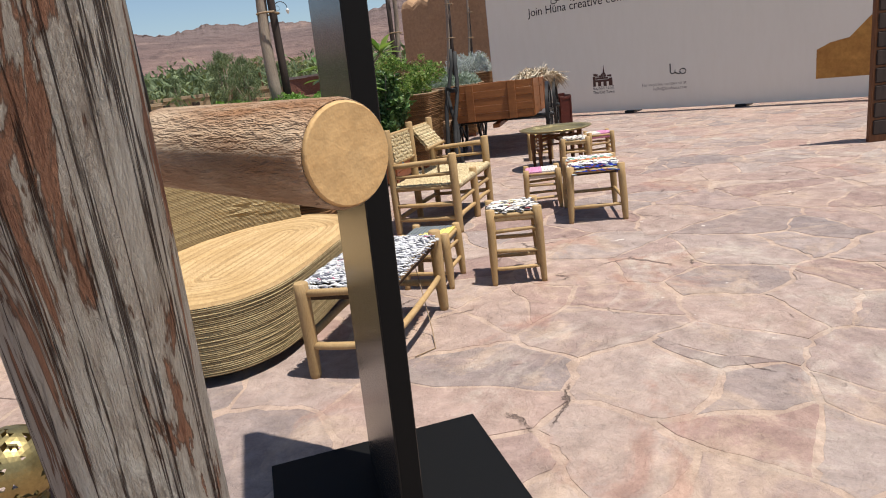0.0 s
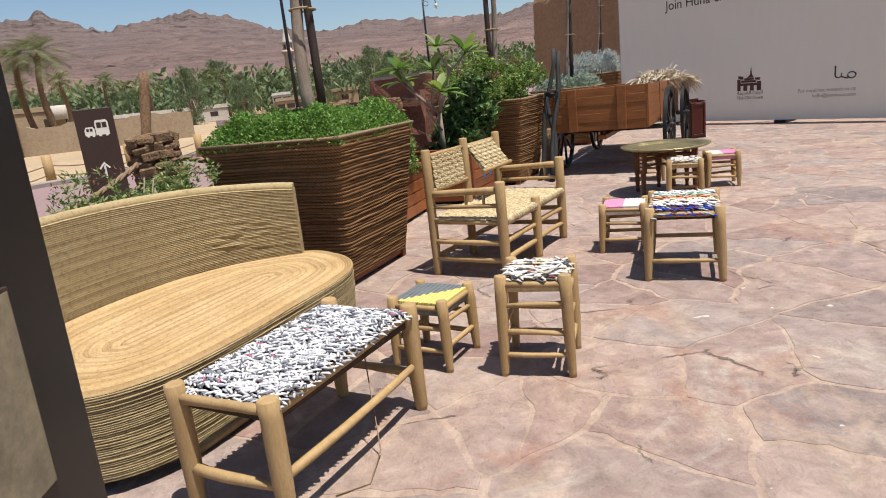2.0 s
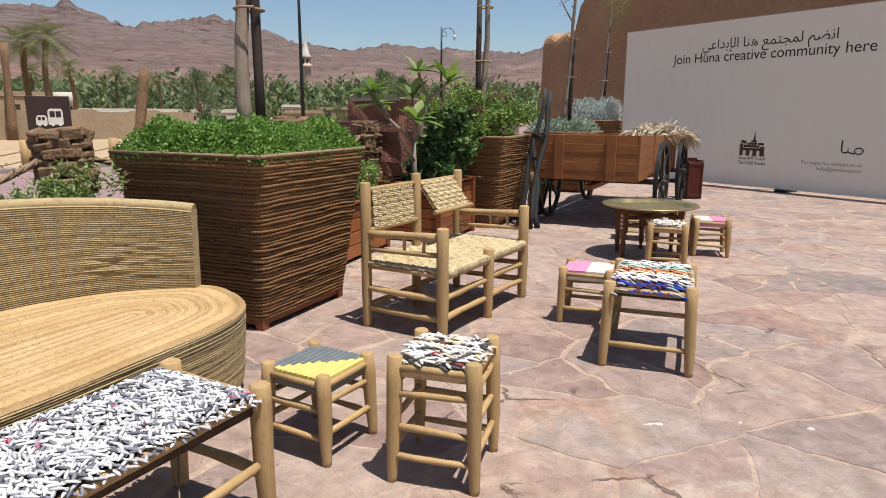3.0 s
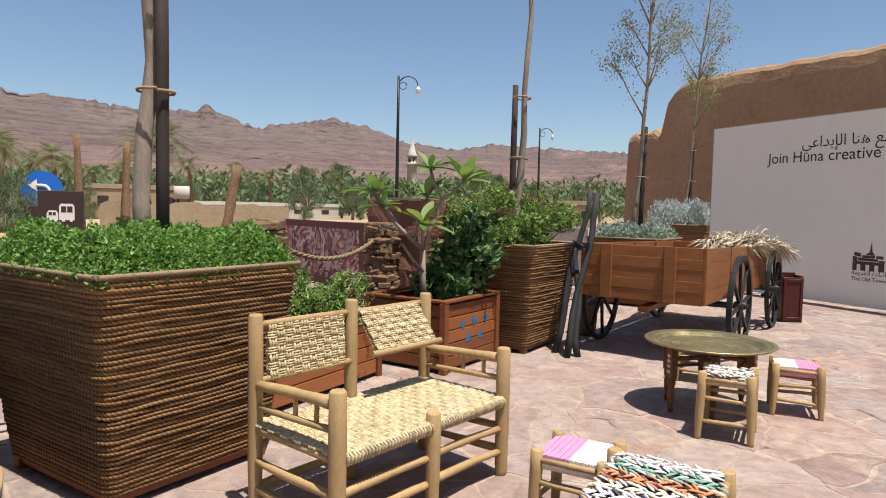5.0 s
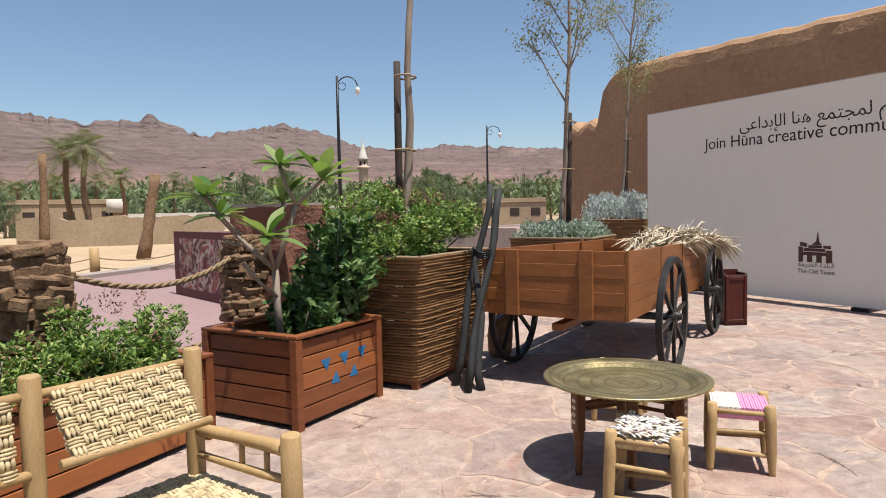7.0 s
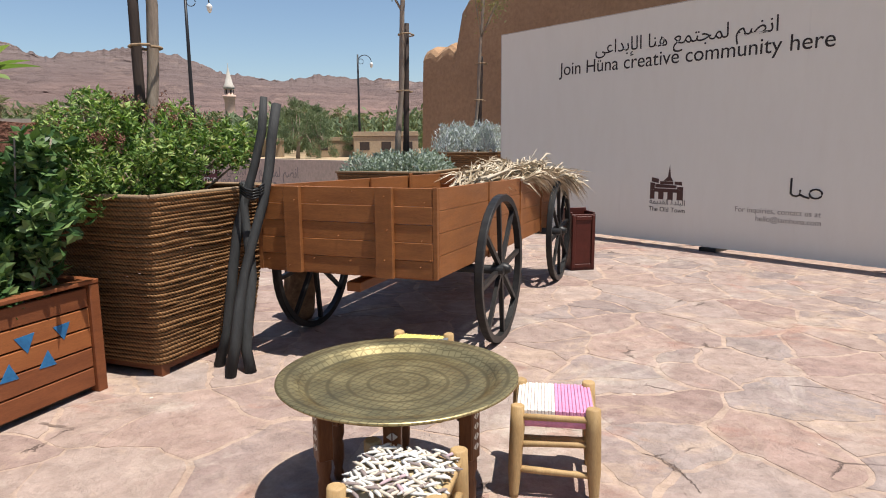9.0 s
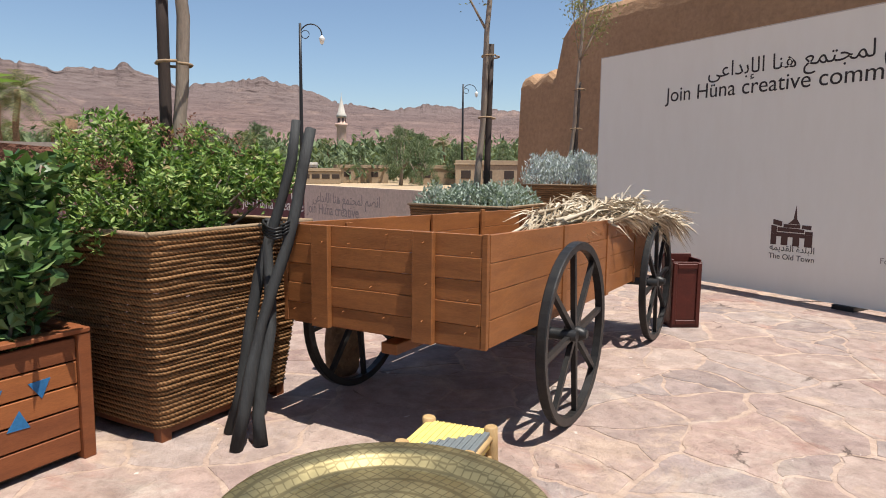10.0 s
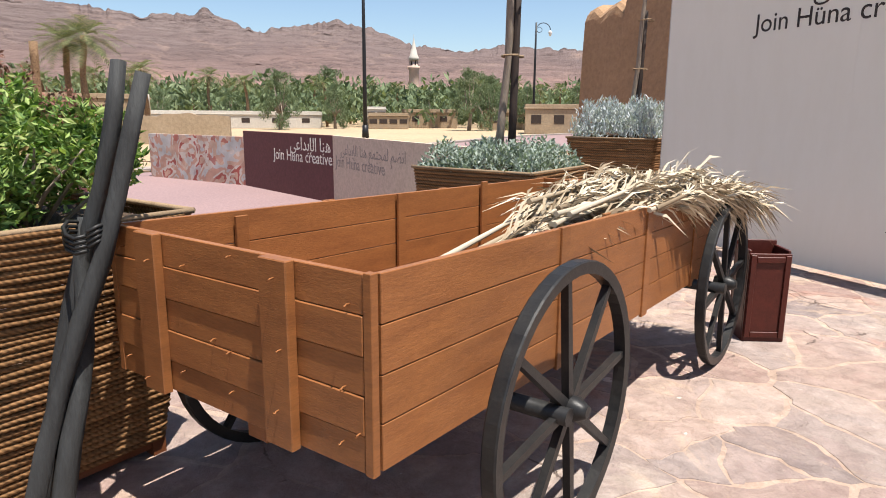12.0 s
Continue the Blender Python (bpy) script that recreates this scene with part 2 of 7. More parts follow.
def weave_print(name, cols, scale=9.0):
    """A printed picture of folded carpets: broad curving folds, each with a fine angular pattern."""
    m, n, l, p = material(name)
    c = coords(n)
    wav = noise_tex(n, l, c, 0.8, 2, 0.5, 2.2)
    k = len(cols)
    folds = ramp(n, l, wav, [(0.30 + 0.42 * i / k, q) for i, q in enumerate(cols)], "CONSTANT")
    v = n.new("ShaderNodeTexVoronoi")
    v.distance = "MANHATTAN"
    v.inputs["Scale"].default_value = scale
    l.new(stretch(n, l, c, (1, 1, 1.3)), v.inputs["Vector"])
    sep = n.new("ShaderNodeSeparateColor")
    l.new(v.outputs["Color"], sep.inputs[0])
    fine = ramp(n, l, sep.outputs[1], [(i / k, q) for i, q in enumerate(cols[::-1])], "CONSTANT")
    col = mix(n, l, ramp(n, l, sep.outputs[0], [(0.60, (0, 0, 0)), (0.64, (0.8, 0.8, 0.8))]), folds, fine)
    soft = noise_tex(n, l, c, 2.5, 5, 0.6)
    l.new(mix(n, l, 1.0, col, ramp(n, l, soft, [(0.3, (0.7, 0.7, 0.7)), (0.7, (1.15, 1.15, 1.15))]), "MULTIPLY"), p.inputs["Base Color"])
    p.inputs["Roughness"].default_value = 0.7
    return m


PALE = surface("peeled_wood", (0.444, 0.303, 0.148), (0.37, 0.237, 0.104), 9, 70, 0.6, relief=0.25, depth=0.003, grain=(3, 3, 0.6), vary=0.12)
RUSH = rope_material("rush_cord", (0.59, 0.485, 0.305), (0.50, 0.395, 0.225), (0.28, 0.205, 0.11), 60)
SOFA_ROPE = rope_material("sisal_rope", (0.43, 0.335, 0.185), (0.345, 0.26, 0.135), (0.18, 0.125, 0.06), 60)
SEAT_ROPE = rope_material("seat_rope", (0.50, 0.355, 0.188), (0.40, 0.265, 0.122), (0.26, 0.155, 0.068), 60)
WRAP = rope_material("brown_rope", (0.27, 0.147, 0.068), (0.185, 0.098, 0.043), (0.085, 0.042, 0.018), 24, True)
WAGON = surface("painted_plank", (0.315, 0.125, 0.042), (0.22, 0.084, 0.03), 3, 40, 0.42, relief=0.35, depth=0.003, grain=(1, 1, 6), vary=0.12)
CEDAR = surface("stained_cedar", (0.23, 0.0782, 0.0306), (0.162, 0.0527, 0.0221), 4, 45, 0.45, relief=0.3, depth=0.003, grain=(1, 1, 6), vary=0.15)
ORANGE = surface("orange_board", (0.336, 0.12, 0.04), (0.272, 0.092, 0.032), 4, 45, 0.45, relief=0.25, depth=0.003, grain=(1, 1, 6), vary=0.1)
IRON = surface("blackened_iron", (0.01925, 0.01925, 0.02035), (0.033, 0.0319, 0.03025), 12, 90, 0.42, 0.3, 0.3, 0.002)
CHAR = surface("grey_branch", (0.0425, 0.044, 0.044), (0.025, 0.025, 0.025), 9, 50, 0.75, relief=0.6, depth=0.006, grain=(2, 2, 0.35))
BARK = surface("pale_bark", (0.32, 0.264, 0.208), (0.216, 0.168, 0.128), 8, 45, 0.9, relief=0.6, depth=0.006, grain=(3, 3, 0.6))
STAKE = surface("dark_stake", (0.06, 0.043, 0.035), (0.035, 0.026, 0.022), 8, 60, 0.8, relief=0.4, grain=(3, 3, 0.4))
PALMBARK = surface("palm_bark", (0.29, 0.185, 0.105), (0.12, 0.07, 0.042), 14, 60, 0.95, relief=0.8, depth=0.02)
REDSTONE = surface("red_sandstone", (0.24, 0.108, 0.072), (0.152, 0.068, 0.048), 3, 25, 0.95, relief=0.8, depth=0.03)
PANEL = board("grey_panel", (0.785, 0.752, 0.655), (0.76, 0.727, 0.635))
MUD = surface("mud_plaster", (0.385, 0.24, 0.138), (0.315, 0.19, 0.108), 0.9, 9, 0.95, relief=0.7, depth=0.03, ws=True)
MUDPALE = surface("pale_mud", (0.363, 0.277, 0.185), (0.304, 0.224, 0.145), 0.5, 6, 0.95, relief=0.5, depth=0.03, ws=True)
SAND = surface("sand", (0.435, 0.326, 0.204), (0.374, 0.272, 0.17), 0.08, 2.5, 0.95, relief=0.3, depth=0.02, ws=True)
ROAD = surface("mauve_paving", (0.28, 0.189, 0.182), (0.252, 0.171, 0.168), 0.35, 20, 0.85, relief=0.2, depth=0.004, ws=True)
KERB = surface("kerb_stone", (0.324, 0.274, 0.238), (0.274, 0.23, 0.202), 2, 25, 0.9, relief=0.4, depth=0.006, ws=True)
WHITE = surface("white_render", (0.562, 0.525, 0.465), (0.495, 0.45, 0.39), 0.3, 6, 0.9, relief=0.2, ws=True)
BEIGE = surface("beige_print", (0.6, 0.48, 0.36), (0.576, 0.462, 0.348), 0.6, 20, 0.8, relief=0.05)
MAROON = surface("maroon_print", (0.156, 0.06075, 0.0567), (0.135, 0.054, 0.04995), 0.6, 20, 0.7, relief=0.05)
GUNMETAL = surface("gunmetal", (0.024, 0.024, 0.023), (0.031, 0.030, 0.028), 0.8, 60, 0.27, 0.4, 0.04, 0.001)
MATTBLACK = flat("matt_black", (0.004, 0.004, 0.004), 0.6, spec=0.15)
INK = flat("dark_ink", (0.05, 0.042, 0.037), 0.8, spec=0.2)
SOFTINK = flat("soft_ink", (0.30, 0.26, 0.22), 0.8, spec=0.2)
CREAM = flat("cream_letter", (0.72, 0.68, 0.58), 0.7)
REDBOX = surface("oxblood_board", (0.085, 0.018, 0.012), (0.06, 0.014, 0.01), 5, 50, 0.4, relief=0.2)
SOIL = surface("soil", (0.09, 0.06, 0.04), (0.05, 0.035, 0.025), 9, 50, 1.0, relief=0.8, depth=0.02)
BLUE = surface("blue_paint", (0.03, 0.16, 0.34), (0.025, 0.12, 0.27), 9, 60, 0.6, relief=0.2)
SIGNBLUE = flat("sign_blue", (0.015, 0.12, 0.48), 0.4)
SIGNBROWN = surface("brown_pylon", (0.055, 0.035, 0.027), (0.05, 0.03, 0.024), 2, 40, 0.5, relief=0.05)
LAMPPAINT = flat("lamp_paint", (0.02, 0.02, 0.022), 0.45, 0.3)
GLASSY = flat("lamp_glass", (0.6, 0.6, 0.58), 0.15)
BRASS = brass_material("engraved_brass")
LATTICE = surface("pierced_brass", (0.42, 0.33, 0.14), (0.28, 0.22, 0.10), 12, 60, 0.4, 0.9, 0.2, 0.002)
WALNUT = surface("turned_walnut", (0.20, 0.085, 0.035), (0.12, 0.05, 0.022), 9, 60, 0.4, relief=0.2, depth=0.002, grain=(4, 4, 0.7))
PAVING = paving_material("crazy_paving")
MORTAR = paving_material("mortar", (0.45, 0.33, 0.252))
CLIFF = rock_material("cliff_rock")
STRAW = islands("dry_frond", [(0, (0.20, 0.145, 0.09)), (0.35, (0.42, 0.34, 0.235)), (0.75, (0.57, 0.50, 0.385)), (1, (0.36, 0.285, 0.195))], 0.8)
RAG_BW = islands("black_white_rag", [(0, (0.58, 0.572, 0.56)), (0.42, (0.42, 0.42, 0.44)), (0.68, (0.13, 0.13, 0.145)), (0.80, (0.20, 0.20, 0.23)), (0.92, (0.656, 0.64, 0.64)), (0.985, (0.4, 0.128, 0.192))], 0.95, "CONSTANT", spec=0.1)
RAG_PALE = islands("pale_rag", [(0, (0.585, 0.555, 0.495)), (0.45, (0.525, 0.45, 0.36)), (0.66, (0.225, 0.18, 0.165)), (0.8, (0.615, 0.6, 0.585)), (0.95, (0.413, 0.3, 0.315))], 0.95, "CONSTANT", spec=0.1)
RAG_MIX = islands("mixed_rag", [(0, (0.6, 0.578, 0.54)), (0.5, (0.45, 0.413, 0.375)), (0.62, (0.09, 0.0825, 0.09)), (0.8, (0.525, 0.465, 0.3)), (0.9, (0.24, 0.06, 0.06)), (0.96, (0.585, 0.57, 0.555))], 0.95, "CONSTANT", spec=0.1)
ROPE = rope_material("fence_rope", (0.315, 0.225, 0.143), (0.247, 0.173, 0.105), (0.15, 0.0975, 0.06), 40)
GREEN_MINT = islands("mint_leaf", [(0, (0.0765, 0.1535, 0.0325)), (0.5, (0.1515, 0.2725, 0.0635)), (1, (0.274, 0.406, 0.12))], 0.6, translucent=0.35)
GREEN_MID = islands("shrub_leaf", [(0, (0.045, 0.092, 0.024)), (0.4, (0.135, 0.235, 0.058)), (0.8, (0.31, 0.41, 0.125)), (0.93, (0.36, 0.43, 0.16)), (1, (0.30, 0.21, 0.10))], 0.55, translucent=0.3)
GREEN_DARK = islands("glossy_leaf", [(0, (0.025, 0.058, 0.02)), (0.5, (0.06, 0.12, 0.038)), (1, (0.19, 0.27, 0.10))], 0.38, translucent=0.18)
GREEN_BIG = islands("plumeria_leaf", [(0, (0.08, 0.15, 0.04)), (0.6, (0.17, 0.25, 0.08)), (1, (0.32, 0.38, 0.17))], 0.35, translucent=0.35)
GREY_LEAF = islands("grey_leaf", [(0, (0.16, 0.20, 0.16)), (0.6, (0.28, 0.33, 0.28)), (1, (0.40, 0.45, 0.40))], 0.8, translucent=0.2)
LAVENDER = islands("silver_leaf", [(0, (0.28, 0.31, 0.33)), (0.6, (0.46, 0.50, 0.52)), (1, (0.60, 0.63, 0.65))], 0.9, translucent=0.2)
SAGE = islands("sage_leaf", [(0, (0.10, 0.15, 0.06)), (0.5, (0.20, 0.27, 0.10)), (0.85, (0.32, 0.36, 0.16)), (1, (0.40, 0.34, 0.16))], 0.7, translucent=0.3)
DRYHEAD = islands("dry_flower", [(0, (0.10, 0.05, 0.035)), (1, (0.24, 0.11, 0.08))], 0.9)
FARGREEN = islands("far_leaf", [(0, (0.07939, 0.1067, 0.05892)), (0.6, (0.1313, 0.1722, 0.0903)), (1, (0.2074, 0.2484, 0.1392))], 0.8, translucent=0.2)
FARPALM = islands("palm_leaf", [(0, (0.08033, 0.09855, 0.04388)), (0.6, (0.1469, 0.1712, 0.0801)), (1, (0.2646, 0.2525, 0.1309))], 0.7, translucent=0.2)
TWIGLEAF = islands("sparse_leaf", [(0, (0.20, 0.17, 0.08)), (0.5, (0.30, 0.27, 0.13)), (1, (0.16, 0.20, 0.07))], 0.8, translucent=0.3)


# ---- building blocks ----
def part(name, bm, mat, parent=None, label="", smooth=False):
    """Link a bmesh as one mesh object, under a thing where one is given."""
    me = bpy.data.meshes.new(name)
    bm.to_mesh(me)
    bm.free()
    return link(name, me, mat, parent, label, smooth)


def link(name, me, mat, parent=None, label="", smooth=False):
    if mat:
        me.materials.append(mat)
    if smooth:
        me.shade_smooth()
    ob = new(name, me)
    if parent:
        ob.parent = parent
    return tagged(ob, label)


def thing(name, label, category, x=0, y=0, z=0, turn=0.0, group="", kind=""):
    ob = new(name)
    ob.matrix_world = pose(x, y, z, 0, 0, turn)
    return tagged(ob, label, category, group, kind)


def box(bm, x0, y0, z0, x1, y1, z1, bevel=0.0, m=None):
    r = bmesh.ops.create_cube(bm, size=1.0)
    mat = Matrix.Translation(((x0 + x1) / 2, (y0 + y1) / 2, (z0 + z1) / 2)) @ Matrix.Diagonal((x1 - x0, y1 - y0, z1 - z0, 1))
    bmesh.ops.transform(bm, matrix=(m or Matrix()) @ mat, verts=r["verts"])
    if bevel:
        es = list({e for v in r["verts"] for e in v.link_edges})
        bmesh.ops.bevel(bm, geom=es, offset=bevel, segments=1, affect="EDGES")


def boxed(*a, **k):
    bm = bmesh.new()
    box(bm, *a, **k)
    return bm


def limb(bm, pts, radii, seg=8, wobble=0.0, seed=0):
    """A round bar through pts with its own radius at each; capped and slightly uneven."""
    pts = [Vector(p) for p in pts]
    rings = []
    for i, p in enumerate(pts):
        t = (pts[min(i + 1, len(pts) - 1)] - pts[max(i - 1, 0)]).normalized()
        a = t.cross(Vector((0, 0, 1)) if abs(t.z) < 0.9 else Vector((1, 0, 0))).normalized()
        b = t.cross(a)
        ring = []
        for k in range(seg):
            w = math.tau * k / seg
            r = radii[i] * (1 + wobble * noise.noise(Vector((p.x * 9 + seed, p.y * 9 + k * 0.9, p.z * 9))))
            ring.append(bm.verts.new(p + (a * math.cos(w) + b * math.sin(w)) * r))
        rings.append(ring)
    for r0, r1 in zip(rings, rings[1:]):
        for k in range(seg):
            f = bm.faces.new((r0[k], r0[(k + 1) % seg], r1[(k + 1) % seg], r1[k]))
            f.smooth = True
    bm.faces.new(rings[0][::-1])
    bm.faces.new(rings[-1])


def bar(p0, p1, r0, r1=None, bow=0.0, seg=8, n=4, wobble=0.15, seed=0):
    bm = bmesh.new()
    p0, p1, r1 = Vector(p0), Vector(p1), r0 if r1 is None else r1
    side = (p1 - p0).cross(Vector((0, 0, 1)))
    side = side.normalized() if side.length > 1e-4 else Vector((1, 0, 0))
    ts = [i / n for i in range(n + 1)]
    limb(bm, [p0.lerp(p1, t) + side * bow * math.sin(math.pi * t) for t in ts], [r0 + (r1 - r0) * t for t in ts], seg, wobble, seed)
    return bm


def scatter(name, parent, mat, pos, size, up=0.3, wide=0.42, seed=0, label="", droop=0.0, aim=None):
    """Many small folded leaves in one mesh. pos: n x 3; size: metres or n values; up: how far they lean upwards."""
    g = np.random.default_rng(seed)
    n = len(pos)
    if aim is None:
        d = g.normal(size=(n, 3))
        d[:, 2] = np.abs(d[:, 2]) * 0.6 + up * 1.5 - droop
    else:
        d = np.asarray(aim, float) + g.normal(size=(n, 3)) * 0.25
    d /= np.linalg.norm(d, axis=1)[:, None]
    s = np.cross(d, g.normal(size=(n, 3)))
    s /= np.linalg.norm(s, axis=1)[:, None]
    k = np.cross(d, s)
    ln = (np.asarray(size) * g.uniform(0.65, 1.25, n))[:, None]
    w = ln * wide * 0.5
    base = np.asarray(pos)
    v = np.stack([base, base + d * ln * 0.5 + s * w + k * w * 0.35, base + d * ln, base + d * ln * 0.5 - s * w + k * w * 0.35], 1).reshape(-1, 3)
    i = np.arange(n) * 4
    f = np.concatenate([np.stack([i, i + 1, i + 2], 1), np.stack([i, i + 2, i + 3], 1)])
    me = bpy.data.meshes.new(name)
    me.from_pydata(v.tolist(), [], f.tolist())
    return link(name, me, mat, parent, label)


def rosettes(name, parent, mat, tips, size, leaves, seed, wide=0.42, rise=0.5, stems=0.0):
    """Leaves set in whorls: at each tip a ring of leaves that opens outwards and up, some with a second ring lower on the twig."""
    g = np.random.default_rng(seed)
    tips = np.repeat(np.asarray(tips), leaves, 0)
    n = len(tips)
    a = g.uniform(0, math.tau, n)
    up = rise + g.normal(size=n) * 0.45
    d = np.stack([np.cos(a), np.sin(a), up], 1)
    drop = np.zeros((n, 3))
    drop[:, 2] = -g.uniform(0, 1, n) ** 2 * stems
    return scatter(name, parent, mat, tips + drop, size, wide=wide, seed=seed, aim=d)


def blob_points(n, cx, cy, cz, rx, ry, rz, seed, fill=0.45, lumps=7):
    """Points through an uneven bush: several lumps, denser towards their skins."""
    g = np.random.default_rng(seed)
    c = g.uniform(-1, 1, (lumps, 3)) * np.array([rx, ry, rz]) * 0.55
    r = g.uniform(0.4, 0.65, lumps)
    which = g.integers(0, lumps, n)
    d = g.normal(size=(n, 3))
    d /= np.linalg.norm(d, axis=1)[:, None]
    d *= (g.uniform(fill, 1, n) ** 0.5)[:, None]
    p = c[which] + d * r[which][:, None] * np.array([rx, ry, rz])
    return p + np.array([cx, cy, cz])


def letters(name, body, size, mat, parent, m, align="LEFT", thick=0.002, label="", spread=1.0):
    cu = bpy.data.curves.new(name, "FONT")
    cu.body, cu.size, cu.align_x, cu.extrude, cu.space_character = body, size, align, thick, spread
    tmp = new("lettering", cu)
    bpy.context.view_layer.update()
    me = bpy.data.meshes.new_from_object(tmp.evaluated_get(bpy.context.evaluated_depsgraph_get()))
    bpy.data.objects.remove(tmp)
    me.materials.clear()
    me.transform(m)
    return link(name, me, mat, parent, label)


ARABIC = {"ا": ("\ufe8d", "\ufe8e", None, None), "إ": ("\ufe87", "\ufe88", None, None), "ب": ("\ufe8f", "\ufe90", "\ufe91", "\ufe92"),
          "ة": ("\ufe93", "\ufe94", None, None), "ت": ("\ufe95", "\ufe96", "\ufe97", "\ufe98"), "ج": ("\ufe9d", "\ufe9e", "\ufe9f", "\ufea0"),
          "د": ("\ufea9", "\ufeaa", None, None), "ر": ("\ufead", "\ufeae", None, None), "ش": ("\ufeb5", "\ufeb6", "\ufeb7", "\ufeb8"),
          "ض": ("\ufebd", "\ufebe", "\ufebf", "\ufec0"), "ع": ("\ufec9", "\ufeca", "\ufecb", "\ufecc"), "ق": ("\ufed5", "\ufed6", "\ufed7", "\ufed8"),
          "ك": ("\ufed9", "\ufeda", "\ufedb", "\ufedc"), "ل": ("\ufedd", "\ufede", "\ufedf", "\ufee0"), "م": ("\ufee1", "\ufee2", "\ufee3", "\ufee4"),
          "ن": ("\ufee5", "\ufee6", "\ufee7", "\ufee8"), "ه": ("\ufee9", "\ufeea", "\ufeeb", "\ufeec"), "ي": ("\ufef1", "\ufef2", "\ufef3", "\ufef4")}


def joined(text):
    """Arabic letters in their joined shapes, laid out from left to right as they are seen."""
    out = []
    for i, ch in enumerate(text):
        if ch not in ARABIC:
            out.append(ch)
            continue
        before = i > 0 and text[i - 1] in ARABIC and ARABIC[text[i - 1]][2] is not None
        after = i + 1 < len(text) and text[i + 1] in ARABIC and ARABIC[ch][2] is not None
        out.append(ARABIC[ch][3 if before and after else 1 if before else 2 if after else 0])
    return "".join(reversed(out))


def unit(deg):
    return Vector((math.cos(radians(deg)), math.sin(radians(deg)), 0))


# ---- ground, road, sand ----
def sheet(name, pts, z, mat, label, cat, thick=0.0):
    bm = bmesh.new()
    f = bm.faces.new([bm.verts.new((x, y, z)) for x, y in pts])
    if thick:
        r = bmesh.ops.extrude_face_region(bm, geom=[f])
        bmesh.ops.translate(bm, vec=(0, 0, -thick), verts=[v for v in r["geom"] if isinstance(v, bmesh.types.BMVert)])
        bmesh.ops.recalc_face_normals(bm, faces=bm.faces)
    return tagged(part(name, bm, mat), label, cat, kind="structure")


def ground_mesh():
    bm = bmesh.new()
    rings = []
    for r in (0.0, 20, 60, 150, 320, 700, 1500, 4000):
        rings.append([bm.verts.new((r * math.cos(a * math.tau / 48), r * math.sin(a * math.tau / 48), -0.12)) for a in range(48 if r else 1)])
    for i, (a, b) in enumerate(zip(rings, rings[1:])):
        for k in range(48):
            j = (k + 1) % 48
            bm.faces.new((a[0], b[k], b[j]) if len(a) == 1 else (a[k], b[k], b[j], a[j]))
    bmesh.ops.recalc_face_normals(bm, faces=bm.faces)
    return bm


tagged(part("ground", ground_mesh(), SAND), "pale trampled desert sand reaching to the hills", "ground", kind="structure")
TERRACE = [(6, -9), (9, 20), (-12.5, 20), (-12.5, 8.6), (-7.6, 5.6), (-4.7, 2.5), (-3.1, 0.25), (-2.25, -1.7), (-1.1, -3.3), (0.6, -9)]
terrace_bed = sheet("pavement", TERRACE, -0.0012, MORTAR, "pink mortar bed between the terrace flagstones", "pavement", 0.14)
sheet("road", [(-1.0, -40), (0.4, -9), (-1.2, -3.4), (-2.4, -1.7), (-3.3, 0.3), (-4.9, 2.6), (-7.8, 5.8), (-12.7, 8.8), (-19, 13), (-40, 40), (-60, 80), (-72, 78), (-44, 30), (-19.5, 3.2), (-16.5, 0), (-14.5, -6), (-13, -40)], -0.09, ROAD, "mauve paved road running past the terrace", "road")


def strip(name, pts, w, h, z, mat, label, cat):
    """A kerb that follows a line, with a squared section."""
    bm = bmesh.new()
    for (x0, y0), (x1, y1) in zip(pts, pts[1:]):
        d = Vector((x1 - x0, y1 - y0, 0))
        m = Matrix.Translation((x0, y0, z)) @ Matrix.Rotation(math.atan2(d.y, d.x), 4, "Z")
        box(bm, 0, -w / 2, 0, d.length, w / 2, h, 0.012, m)
    return tagged(part(name, bm, mat), label, cat, kind="structure")


strip("kerb_near", [(0.5, -9), (-1.15, -3.35), (-2.32, -1.7), (-3.2, 0.28), (-4.8, 2.55), (-7.7, 5.7), (-12.6, 8.7)], 0.14, 0.12, -0.12, KERB, "worn stone kerb along the terrace edge", "kerb")
strip("kerb_far", [(-13, -40), (-14.5, -6), (-16.5, 0), (-19.6, 3.2), (-44, 30), (-72, 78)], 0.5, 0.14, -0.12, KERB, "pale kerb between the road and the sand", "kerb")


# ---- hills ----
SKYLINE = ((0, 3.0), (60, 3.5), (110, 5.0), (125, 6.6), (135, 6.3), (136.7, 5.7), (139, 5.15), (141.7, 5.35), (147.5, 5.65), (150, 5.85), (153, 5.35), (157.4, 5.75), (160.3, 6.75), (161.3, 7.15), (163.2, 7.35), (164, 7.8), (164.9, 7.4), (166.8, 7.15),
           (169.2, 6.95), (169.8, 6.5), (171, 6.75), (172.9, 7.5), (174.3, 8.15), (175.4, 7.6), (177.9, 7.65), (178.6, 7.3), (181.3, 7.65), (183.3, 7.85), (185.7, 8.0), (187, 7.8), (189.5, 8.5), (190.4, 9.3), (191.5, 9.6), (193, 9.2), (200, 8.8), (215, 8.0), (260, 5.0), (320, 3.2), (360, 3.0))


